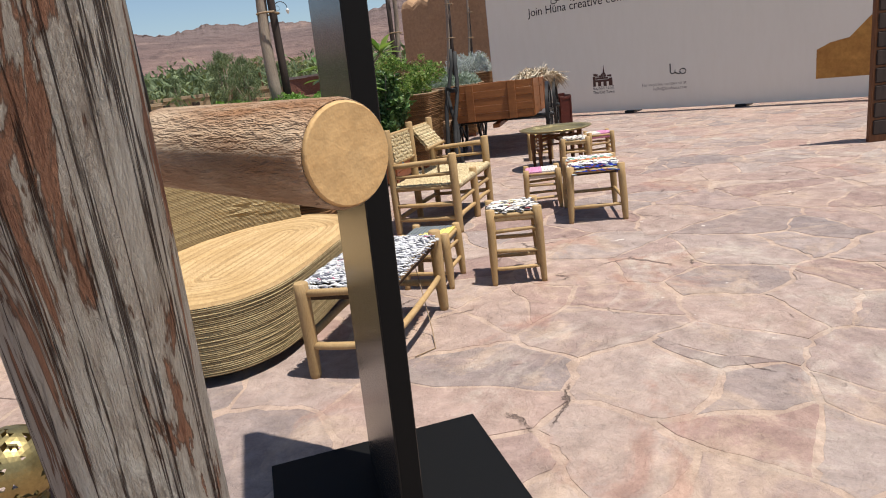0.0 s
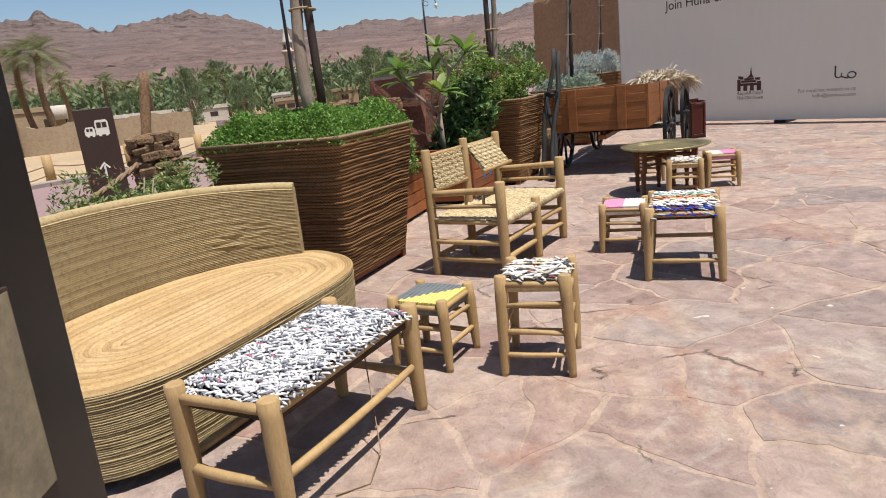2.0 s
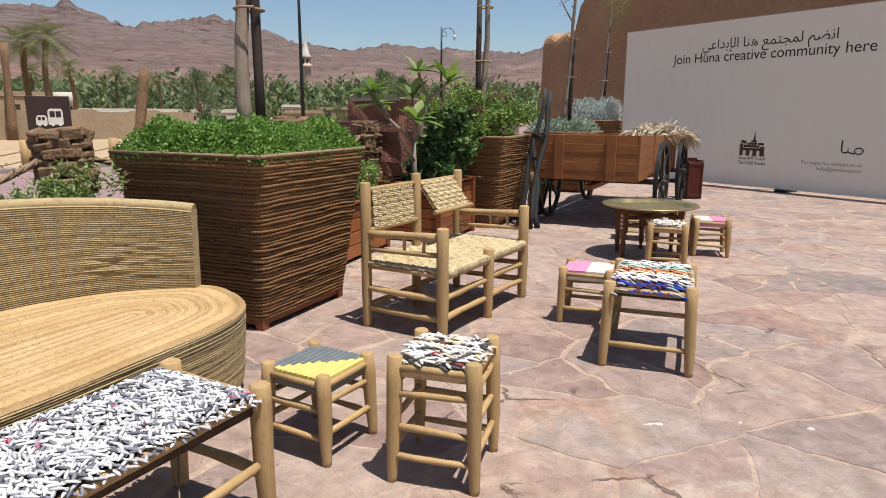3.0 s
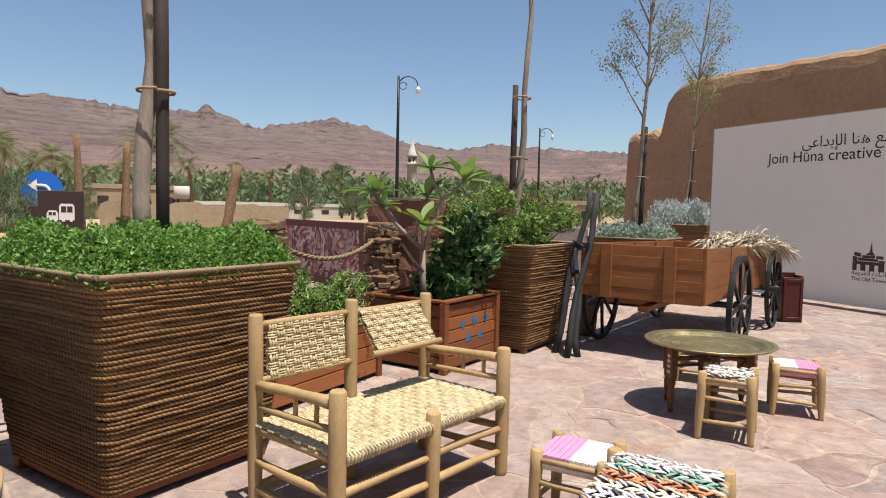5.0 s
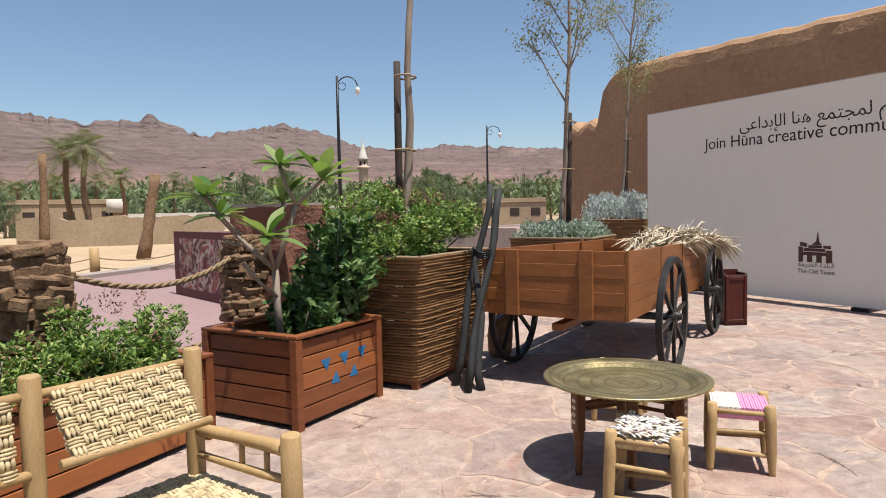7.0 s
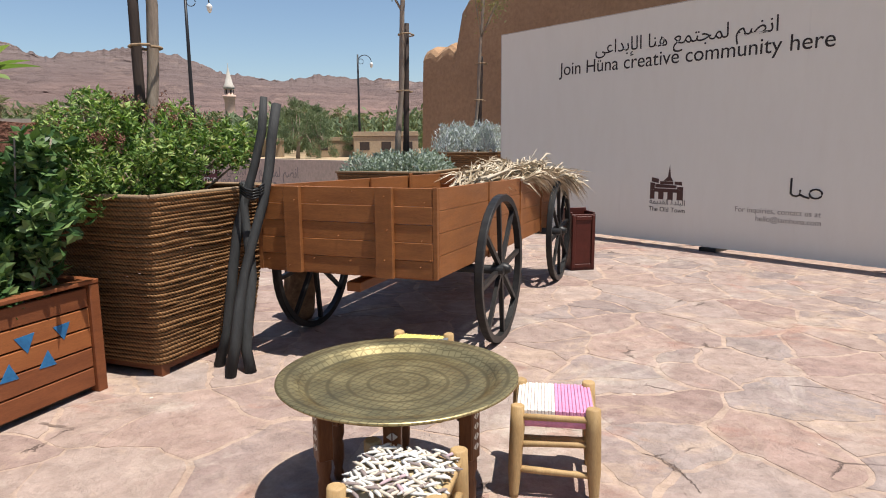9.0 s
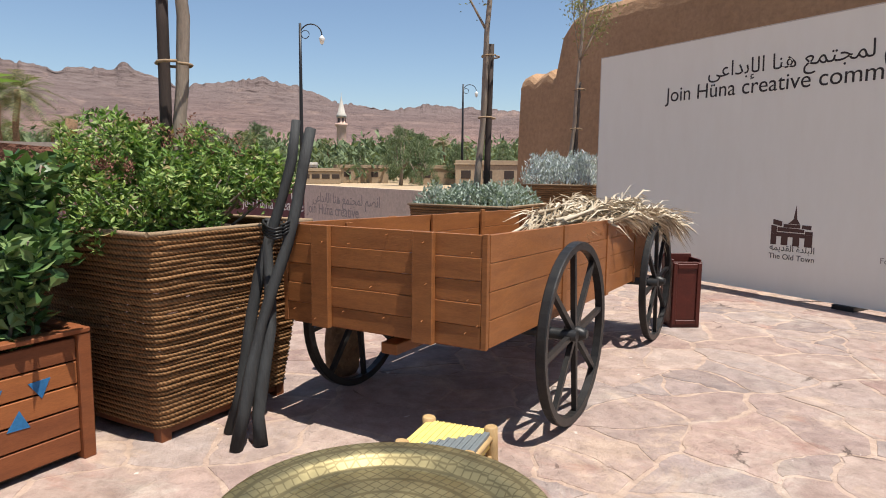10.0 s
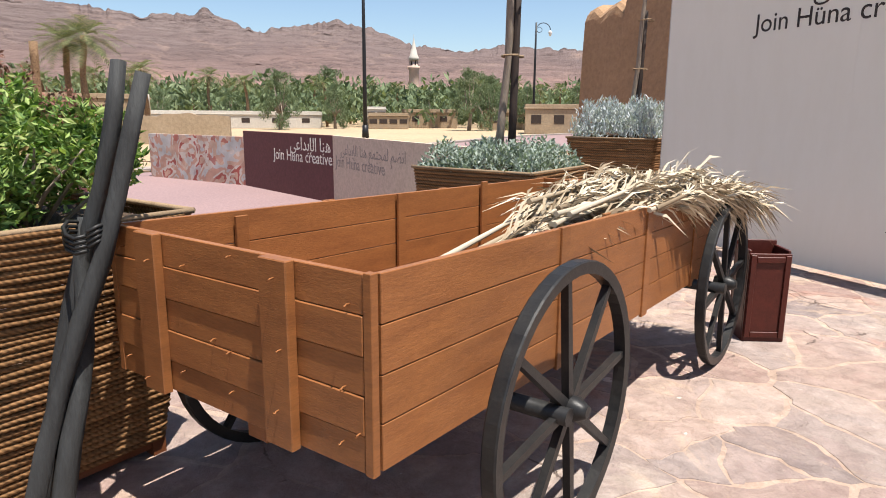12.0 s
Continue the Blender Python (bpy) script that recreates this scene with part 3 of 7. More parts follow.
def hills():
    def el(a):
        for (a0, e0), (a1, e1) in zip(SKYLINE, SKYLINE[1:]):
            if a0 <= a <= a1:
                s = (a - a0) / (a1 - a0)
                s = s * s * (3 - 2 * s)
                return e0 + (e1 - e0) * s
    bm = bmesh.new()
    prof = [(330, 0.0), (390, 0.05), (440, 0.11), (480, 0.17), (515, 0.24), (545, 0.31), (570, 0.38), (590, 0.45)]
    for k in range(9):
        h0 = 0.47 + 0.51 * k / 9
        prof += [(596 + k * 12, h0 + 0.018), (599 + k * 12, h0 + 0.036), (604 + k * 12, h0 + 0.050)]
    prof += [(704, 1.0), (780, 0.97), (950, 0.6)]
    angles = [a * 2.0 for a in range(0, 60)] + [120 + a * 0.11 for a in range(0, 866)] + [215.3 + a * 2.0 for a in range(0, 73)]
    cols = []
    for a in angles:
        w = radians(a)
        e = el(min(a, 360))
        fine = noise.fractal(Vector((a * 1.3, 3.1, 0)), 1.0, 2.0, 5)
        knob = max(0.0, noise.noise(Vector((a * 2.3, 1.7, 0))) - 0.35)
        top = 704 * math.tan(radians(e)) + 2.2 * fine + 9 * min(knob, 0.2)
        body = 704 * math.tan(radians(sum(el(min(max(a + q, 0), 360)) for q in (-6, -4, -2, 0, 2, 4, 6)) / 7))
        col = []
        for r, h in prof:
            gully = noise.fractal(Vector((a * 0.22 + h * 1.6, 2.0, h * 1.4)), 1.0, 2.0, 2)
            spur = noise.noise(Vector((a * 0.11 - h * 0.8, 6.0, 0)))
            crag = noise.fractal(Vector((a * 0.5 + h * 3, 8.0, h * 16)), 1.0, 2.0, 4)
            free = 1 - 0.9 * h
            rr = r + (50 * spur + 30 * gully) * free + 4 * crag * (h < 0.97)
            crest = max(0.0, (h - 0.72) / 0.28) ** 1.5
            z = (body + (top - body) * crest) * h + ((2.2 * crag + 5.0 * gully) * math.sin(math.pi * min(1, h)) if 0.03 < h < 0.97 else 0)
            col.append(bm.verts.new((rr * math.cos(w) + 2, rr * math.sin(w), max(z, -0.5) if h else -1)))
        cols.append(col)
    for c0, c1 in zip(cols, cols[1:] + cols[:1]):
        for i in range(len(prof) - 1):
            bm.faces.new((c0[i], c1[i], c1[i + 1], c0[i + 1]))
    bmesh.ops.recalc_face_normals(bm, faces=bm.faces)
    if sum(f.normal.z for f in bm.faces) < 0:
        bmesh.ops.reverse_faces(bm, faces=bm.faces)
    return bm


tagged(part("backdrop", hills(), CLIFF), "layered red-brown sandstone mountains ringing the valley", "mountains", kind="structure")


# ---- old mud wall and printed panel ----
def mud_wall():
    """Thick mud-brick wall with a ragged, rounded top and a broken end."""
    x0, x1, y0, y1 = -12.55, 14.0, 12.35, 13.4
    n = 110
    bm = bmesh.new()
    cols = []
    for i in range(n + 1):
        x = x0 + (x1 - x0) * i / n
        s = x - x0
        if s < 1.22:
            top = 3.75 + 0.08 * math.sin(s * 9)
        else:
            u = min(1.0, (s - 1.22) / 1.15)
            top = 3.75 + 1.22 * max(0.0, 1 - (1 - u) ** 2.8) ** 0.5 - 0.03 * max(0, s - 3.0) + (0.30 if s > 8.6 else 0)
        top += 0.05 * noise.noise(Vector((x * 2.1, 0, 0)))
        bulge = 0.05 * noise.noise(Vector((x * 0.8, 4, 0)))
        col = []
        for t in (0, 0.25, 0.5, 0.75, 0.92):
            col.append((x, y0 + bulge + 0.04 * noise.noise(Vector((x * 1.3, t * 4, 9))) + 0.12 * t, -0.12 + (top + 0.12) * t))
        worn = 0.03 * noise.noise(Vector((x * 3.1, 7, 0)))
        col += [(x, y0 + 0.15 + worn, top - 0.17), (x, y0 + 0.23 + worn, top - 0.07), (x, y0 + 0.38, top - 0.01), (x, y0 + 0.6, top), (x, y1 - 0.22, top + 0.02), (x, y1 - 0.05, top - 0.15), (x, y1, -0.12)]
        cols.append([bm.verts.new(p) for p in col])
    for a, b in zip(cols, cols[1:]):
        for k in range(len(a) - 1):
            bm.faces.new((a[k], b[k], b[k + 1], a[k + 1]))
    bm.faces.new(cols[0])
    bm.faces.new(cols[-1][::-1])
    bmesh.ops.recalc_face_normals(bm, faces=bm.faces)
    return bm


tagged(part("wall_old", mud_wall(), MUD, smooth=False), "old ochre mud-plastered wall with a worn rounded top", "wall", kind="structure")

PX0, PX1, PY, PZ = -6.60, 7.2, 9.305, 3.03
panel = thing("wall_panel", "tall grey printed hoarding with dark lettering", "hoarding", 0, 0, 0, kind="structure")
seams = [PX0 + (PX1 - PX0) * i / 6 for i in range(7)]
for a, b in zip(seams, seams[1:]):
    part("panel_board", boxed(a + 0.0003, PY, 0.055, b - 0.0003, PY + 0.06, PZ), PANEL, panel)
part("edge_strip", boxed(PX0 - 0.012, PY - 0.002, 0.05, PX0, PY + 0.07, PZ + 0.012), WHITE, panel, "pale edge strip")
part("top_strip", boxed(PX0, PY - 0.004, PZ, PX1, PY + 0.065, PZ + 0.012), WHITE, panel, "pale top strip")
for x in (-5.4, -3.1, -0.8, 1.5, 3.8, 6.1):
    part("foot_block", boxed(x, PY - 0.03, 0.0, x + 0.22, PY + 0.35, 0.05, 0.004), IRON, panel, "dark steel foot")
    part("back_brace", bar((x + 0.1, PY + 0.07, 1.9), (x + 0.1, PY + 0.95, 0.0), 0.025, n=1, wobble=0), IRON, panel, "steel brace behind the boards")
FACE = Matrix.Rotation(radians(90), 4, "X")


def on_panel(x, z, y=PY - 0.002):
    return Matrix.Translation((x, y, z)) @ FACE


def fit_letters(name, body, x0, x1, z, mat, parent, m_of, thick=0.0015):
    """Letters scaled so that the line runs from x0 to x1 with its baseline at z."""
    ob = letters(name, body, 1.0, mat, parent, Matrix(), thick=0.001)
    xs = [v.co.x for v in ob.data.vertices]
    s = (x1 - x0) / (max(xs) - min(xs))
    ob.data.transform(m_of(x0, z) @ Matrix.Diagonal((s, s, 1, 1)) @ Matrix.Translation((-min(xs), 0, 0)))
    return ob


fit_letters("heading", "Join Huna creative community here", -5.42, -1.74, 2.315, INK, panel, on_panel)
fit_letters("arabic_heading", joined("انضم لمجتمع هنا الإبداعي"), -4.78, -2.33, 2.545, INK, panel, on_panel)
fit_letters("caption", "The Old Town", -3.846, -3.33, 0.452, INK, panel, on_panel)
fit_letters("arabic_caption", joined("البلدة القديمة"), -3.84, -3.335, 0.545, INK, panel, on_panel)
fit_letters("small_print", "For inquiries, contact us at", -2.685, -1.74, 0.525, SOFTINK, panel, on_panel)
fit_letters("small_print", "hello@iamhuna.com", -2.437, -1.734, 0.432, SOFTINK, panel, on_panel)


def emblem(x, z, s, mat, parent):
    """A stepped town block with a tapering tower, cut by two arches."""
    bm = bmesh.new()
    def q(pts):
        bm.faces.new([bm.verts.new((x + a * s, PY - 0.003, z + b * s)) for a, b in pts])
    for x0, x1, z1 in ((-0.50, -0.36, 0.26), (-0.24, -0.08, 0.20), (0.04, 0.20, 0.20), (0.32, 0.50, 0.28)):
        q([(x0, 0.0), (x1, 0.0), (x1, z1), (x0, z1)])
    q([(-0.50, 0.262), (-0.36, 0.262), (-0.36, 0.44), (-0.50, 0.46)])
    q([(-0.358, 0.20), (0.318, 0.20), (0.318, 0.30), (-0.358, 0.30)])
    q([(0.32, 0.282), (0.50, 0.282), (0.50, 0.36), (0.32, 0.36)])
    q([(-0.34, 0.32), (0.30, 0.32), (0.30, 0.40), (-0.34, 0.42)])
    q([(-0.46, 0.48), (-0.24, 0.44), (-0.24, 0.56), (-0.46, 0.60)])
    q([(-0.20, 0.42), (0.20, 0.42), (0.20, 0.50), (-0.20, 0.50)])
    q([(-0.10, 0.51), (0.20, 0.51), (0.12, 0.62), (0.08, 0.95), (0.03, 0.62)])
    q([(0.24, 0.42), (0.46, 0.40), (0.46, 0.50), (0.24, 0.50)])
    r = bmesh.ops.extrude_face_region(bm, geom=bm.faces[:])
    bmesh.ops.translate(bm, vec=(0, 0.0025, 0), verts=[v for v in r["geom"] if isinstance(v, bmesh.types.BMVert)])
    return part("emblem", bm, mat, parent, "dark printed town emblem")


emblem(-3.60, 0.61, 0.47, flat("emblem_ink", (0.095, 0.052, 0.042), 0.8, spec=0.2), panel)


def stroke(name, pts, r, mat, parent, m, label=""):
    bm = bmesh.new()
    limb(bm, [m @ Vector((a, 0, b)) for a, b in pts], [r] * len(pts), 6)
    return part(name, bm, mat, parent, label)


MARK = Matrix.Translation((-2.07, PY, 0.74))
stroke("mark", [(0.0, 0.20), (0.0, 0.03), (0.025, 0.005), (0.06, 0.0), (0.095, 0.015), (0.10, 0.07)], 0.012, INK, panel, MARK, "dark printed mark")
stroke("mark", [(0.10, 0.02), (0.14, 0.0), (0.20, -0.015)], 0.012, INK, panel, MARK, "dark printed mark")
stroke("mark", [(0.26 + 0.065 * math.cos(a * math.tau / 12), 0.035 + 0.05 * math.sin(a * math.tau / 12)) for a in range(13)], 0.011, INK, panel, MARK, "dark printed ring")
# printed picture of a sandstone outcrop
bm = bmesh.new()
bm.faces.new([bm.verts.new((0.59 + x, PY - 0.003, 0.42 + z)) for x, z in ((0, 0), (1.9, 0), (1.9, 0.62), (1.5, 0.78), (1.1, 1.02), (0.8, 0.98), (0.5, 0.66), (0.2, 0.60), (0, 0.50))])
r = bmesh.ops.extrude_face_region(bm, geom=bm.faces[:])
bmesh.ops.translate(bm, vec=(0, 0.0025, 0), verts=[v for v in r["geom"] if isinstance(v, bmesh.types.BMVert)])
part("printed_rock", bm, surface("printed_ochre", (0.52, 0.27, 0.07), (0.36, 0.17, 0.045), 3, 14, 0.8, relief=0.05, ws=True), panel, "printed golden rock picture")


# ---- planters ----
def wrap_mesh(outline, z0, z1, rows, cord, seed=0, sag=0.0):
    """Cord wound row upon row. outline(t, z): the point at t in 0..1 round the body."""
    g = random.Random(seed)
    k = 72
    vs, fs = [], []
    hs = []
    cuts = [0.0]
    for i in range(rows):
        cuts.append(cuts[-1] + g.uniform(0.82, 1.2))
    for i in range(rows):
        za = z0 + (z1 - z0) * cuts[i] / cuts[-1]
        zb = z0 + (z1 - z0) * cuts[i + 1] / cuts[-1]
        out = cord * g.uniform(0.8, 1.25)
        hs += [(za, 0.0, i), (za * 0.82 + zb * 0.18, out * 0.75, i), (za * 0.5 + zb * 0.5, out, i), (za * 0.18 + zb * 0.82, out * 0.75, i), (zb, 0.0, i)]
    for j, (z, o, row) in enumerate(hs):
        for t in range(k):
            p, nrm = outline(t / k, z)
            wv = noise.noise(Vector((p.x * 3.1 + seed, p.y * 3.1, z * 3.0)))
            own = noise.noise(Vector((p.x * 7 + row * 3.7, p.y * 7, seed)))
            zz = z + sag * (wv + 0.35 * own) * math.sin(math.pi * min(1, max(0, (z - z0) / (z1 - z0))))
            vs.append(p + nrm * (o * (1 + 0.45 * own) + 0.006 * wv) + Vector((0, 0, zz - p.z)))
    for j in range(len(hs) - 1):
        if j % 5 == 4:
            continue
        for t in range(k):
            a, b = j * k + t, j * k + (t + 1) % k
            fs.append((a, b, b + k, a + k))
    me = bpy.data.meshes.new("rope_wrap")
    me.from_pydata([tuple(v) for v in vs], [], fs)
    return me


def square_outline(w0, d0, w1, d1, h, corner=0.02):
    """A square body that widens from (w0, d0) at the foot to (w1, d1) at height h."""
    def f(t, z):
        s = z / h
        w, d = (w0 + (w1 - w0) * s) / 2, (d0 + (d1 - d0) * s) / 2
        side, u = int(t * 4) % 4, (t * 4) % 1
        u = u * 2 - 1
        u = math.copysign(abs(u) ** 0.8, u)
        c = (((-u) * w, -d), (-w, u * d), (u * w, d), (w, -u * d))[side]
        n0 = ((0, -1), (-1, 0), (0, 1), (1, 0))[side]
        n1 = ((1, 0), (0, -1), (-1, 0), (0, 1))[side] if u < 0 else ((-1, 0), (0, 1), (1, 0), (0, -1))[side]
        e = max(0.0, abs(u) - 0.97) / 0.03
        nv = Vector((n0[0] + n1[0] * e * 0.9, n0[1] + n1[1] * e * 0.9, 0)).normalized()
        return Vector((c[0], c[1], z)) - nv * corner * e, nv
    return f


def rope_planter(label, x, y, turn, w0, d0, w1, d1, h, rows, seed, group="rope-wrapped planters"):
    t = thing("rope_planter", label, "planter", x, y, 0, turn, group)
    f = square_outline(w0, d0, w1, d1, h)
    link("rope_wrap", wrap_mesh(f, 0.07, h, int(rows * 0.86), 0.012, seed, 0.016), WRAP, t, "brown rope wound round the body", True)
    bm = bmesh.new()
    for sx, sy in ((1, 1), (1, -1), (-1, 1), (-1, -1)):
        box(bm, sx * w0 * 0.5 - 0.06 * (sx > 0) - 0.0, sy * d0 * 0.5 - 0.06 * (sy > 0), 0, sx * w0 * 0.5 + 0.06 * (sx < 0), sy * d0 * 0.5 + 0.06 * (sy < 0), 0.075)
    box(bm, -w0 / 2 + 0.015, -d0 / 2 + 0.015, 0.03, w0 / 2 - 0.015, d0 / 2 - 0.015, 0.085)
    part("plinth", bm, CEDAR, t, "dark timber plinth")
    part("soil", boxed(-w1 / 2 + 0.03, -d1 / 2 + 0.03, h - 0.14, w1 / 2 - 0.03, d1 / 2 - 0.03, h - 0.05), SOIL, t)
    bm = bmesh.new()
    c = [(-w1 / 2, -d1 / 2, h), (w1 / 2, -d1 / 2, h), (w1 / 2, d1 / 2, h), (-w1 / 2, d1 / 2, h)]
    for a, b in zip(c, c[1:] + c[:1]):
        limb(bm, [a, b], [0.013, 0.013], 6)
    part("rim", bm, ROPE, t, "pale rope along the rim")
    return t


def staked_tree(x, y, z, h, r, lean, stake_h, seed, label, crown=False, side=(0.045, 0.085)):
    """A young bare tree tied to a dark stake."""
    g = random.Random(seed)
    t = thing("young_tree", label, "tree", x, y, z, 0, "staked young trees")
    bm = bmesh.new()
    n = 9
    pts = [(lean[0] * s / n + 0.03 * math.sin(s * 1.3 + seed), lean[1] * s / n + 0.03 * math.cos(s * 1.7 + seed), h * s / n) for s in range(n + 1)]
    limb(bm, pts, [r * (1 - 0.62 * s / n) for s in range(n + 1)], 9, 0.3, seed)
    ends = []
    first = 4 if crown else 7
    for k in range(13 if crown else 3):
        i = g.randrange(first, n)
        p = Vector(pts[i])
        a = g.uniform(0, math.tau)
        ln = g.uniform(0.5, 1.15) if crown else g.uniform(0.25, 0.5)
        q = p + Vector((math.cos(a) * ln * 0.45, math.sin(a) * ln * 0.45, ln * 0.85))
        limb(bm, [p, p.lerp(q, 0.5) + Vector((0, 0, -0.03)), q], [r * 0.4, r * 0.25, r * 0.1], 6, 0.2, k)
        ends.append((p, q))
        for j in range(4 if crown else 1):
            a2 = a + g.uniform(-1.2, 1.2)
            s0 = p.lerp(q, g.uniform(0.4, 1))
            q2 = s0 + Vector((math.cos(a2), math.sin(a2), 1.1)) * g.uniform(0.15, 0.4)
            limb(bm, [s0, q2], [r * 0.15, r * 0.05], 5)
            ends.append((s0, q2))
    part("trunk", bm, BARK, t, "pale mottled bark")
    part("stake", bar((side[0], side[1], -0.02), (side[0] + lean[0] * 0.5 * stake_h / h, side[1], stake_h), 0.036, 0.032, n=3, seed=seed), STAKE, t, "dark timber stake")
    for zt in (stake_h * 0.55, stake_h * 0.92):
        bm = bmesh.new()
        c = Vector((side[0] / 2 + lean[0] * zt / h, side[1] / 2 + lean[1] * zt / h, zt))
        limb(bm, [c + Vector((0.095 * math.cos(a * math.tau / 10), 0.095 * math.sin(a * math.tau / 10), 0.01 * a / 10)) for a in range(11)], [0.009] * 11, 5)
        part("tie", bm, ROPE, t, "rope tie")
    if crown:
        gg = np.random.default_rng(seed)
        pos = []
        for p, q in ends:
            m = 54
            s = gg.uniform(0.3, 1.1, m)[:, None]
            pos.append(np.array(p) * (1 - s) + np.array(q) * s + gg.normal(size=(m, 3)) * 0.09)
        scatter("crown", t, TWIGLEAF, np.concatenate(pos), 0.048, seed=seed, label="sparse small dry leaves")
    return t


def plank_planter(name, label, x, y, turn, w, d, h, rows, seed=0, taper=0.0, group="timber planters", face=None):
    """Slatted timber planter: corner posts, separate boards with gaps, a mitred rim. Local x along its front, which faces -y."""
    t = thing(name, label, "planter", x, y, 0, turn, group)
    p = 0.055
    for sx in (-1, 1):
        for sy in (-1, 1):
            part("corner_post", boxed(sx * w / 2 - p / 2 - 0.004, sy * d / 2 - p / 2 - 0.004, 0, sx * w / 2 + p / 2 + 0.004, sy * d / 2 + p / 2 + 0.004, h + 0.01, 0.005), CEDAR, t)
    bh = (h - 0.04) / rows
    for i in range(rows):
        z0, z1 = 0.035 + i * bh + 0.004, 0.035 + (i + 1) * bh - 0.004
        for sy in (-1, 1):
            part("board", boxed(-w / 2 + p / 2 + 0.006, sy * d / 2 - 0.012, z0, w / 2 - p / 2 - 0.006, sy * d / 2 + 0.012, z1, 0.004), ORANGE if face and i in face else CEDAR, t)
        for sx in (-1, 1):
            part("board", boxed(sx * w / 2 - 0.012, -d / 2 + p / 2 + 0.006, z0, sx * w / 2 + 0.012, d / 2 - p / 2 - 0.006, z1, 0.004), CEDAR, t)
    for sy in (-1, 1):
        part("rim", boxed(-w / 2 - 0.03, sy * d / 2 - 0.035, h + 0.012, w / 2 + 0.03, sy * d / 2 + 0.035, h + 0.035, 0.004), CEDAR, t)
    for sx in (-1, 1):
        part("rim", boxed(sx * w / 2 - 0.035, -d / 2 + 0.037, h + 0.013, sx * w / 2 + 0.035, d / 2 - 0.037, h + 0.036, 0.004), CEDAR, t)
    part("liner", boxed(-w / 2 + 0.02, -d / 2 + 0.02, 0.02, w / 2 - 0.02, d / 2 - 0.02, h - 0.1), SOIL, t, "dark soil")
    return t


# ---- planters with their plants ----
rope_planter("large brown rope-wrapped planter, wider at the top", -1.395, -0.675, 31, 0.92, 0.90, 1.20, 1.14, 1.09, 50, 3)
rope_planter("brown rope-wrapped planter beside the hay wagon", -3.51, 2.92, 29.7, 0.90, 0.88, 1.16, 1.14, 1.075, 48, 5)
rope_planter("low dark rope-wrapped planter behind the wagon", -5.50, 6.45, 30, 0.95, 0.95, 1.16, 1.14, 1.03, 40, 7)
rope_planter("rope-wrapped planter of silver herbs by the hoarding", -7.45, 9.43, 30, 0.95, 0.95, 1.16, 1.14, 1.20, 40, 9)
plank_planter("timber_planter", "square stained timber planter painted with blue triangles", -3.05, 1.83, 121, 0.90, 0.83, 0.60, 5, 1, face=(2, 3))
plank_planter("timber_planter", "long stained timber planter behind the settee", -2.40, 0.355, 125.5, 1.55, 0.50, 0.52, 4, 2, face=(0, 1, 2))
plank_planter("timber_planter", "low dark timber planter behind the rope sofa", -1.05, -2.28, 121, 1.60, 0.48, 0.45, 3, 3)
painted = [o for o in scene.objects if o.get("label", "").startswith("square stained")][0]
for i, (x, z, s, flip) in enumerate(((-0.17, 0.385, 0.05, 1), (0.03, 0.39, 0.055, 1), (0.24, 0.395, 0.05, 1), (-0.07, 0.275, 0.05, -1), (0.14, 0.28, 0.05, -1))):
    bm = bmesh.new()
    q = [bm.verts.new((x + a * s, -0.83 / 2 - 0.0145, z + b * s)) for a, b in ((-1, flip * 0.75), (1, flip * 0.85), (0.15, -flip * 0.9))]
    f = bm.faces.new(q)
    r = bmesh.ops.extrude_face_region(bm, geom=[f])
    bmesh.ops.translate(bm, vec=(0, 0.002, 0), verts=[v for v in r["geom"] if isinstance(v, bmesh.types.BMVert)])
    part("painted_triangle", bm, BLUE, painted, "blue painted triangle")


def bed_points(n, w, d, z0, z1, seed, lumpy=0.5):
    """Points through a low, dense bed of herbs with an uneven top."""
    g = np.random.default_rng(seed)
    x, y = g.uniform(-w / 2, w / 2, n), g.uniform(-d / 2, d / 2, n)
    edge = np.minimum(1, np.minimum(w / 2 - np.abs(x), d / 2 - np.abs(y)) / 0.12 + 0.25)
    lump = np.array([noise.noise(Vector((a * 5 + seed, b * 5, 0))) for a, b in zip(x, y)])
    top = z0 + (z1 - z0) * edge * (1 + lumpy * lump)
    z = z0 + (top - z0) * np.sqrt(g.uniform(0.05, 1, n))
    return np.stack([x, y, z], 1)


def herb_bed(name, label, x, y, z, turn, w, d, h, n, size, mat, seed, lumpy=0.5, up=0.4, wide=0.45):
    t = thing(name, label, "plants", x, y, z, turn)
    tagged(scatter("foliage", t, mat, bed_points(n, w, d, -0.05, h, seed, lumpy), size, up=up, wide=wide, seed=seed), kind="stuff")
    return t


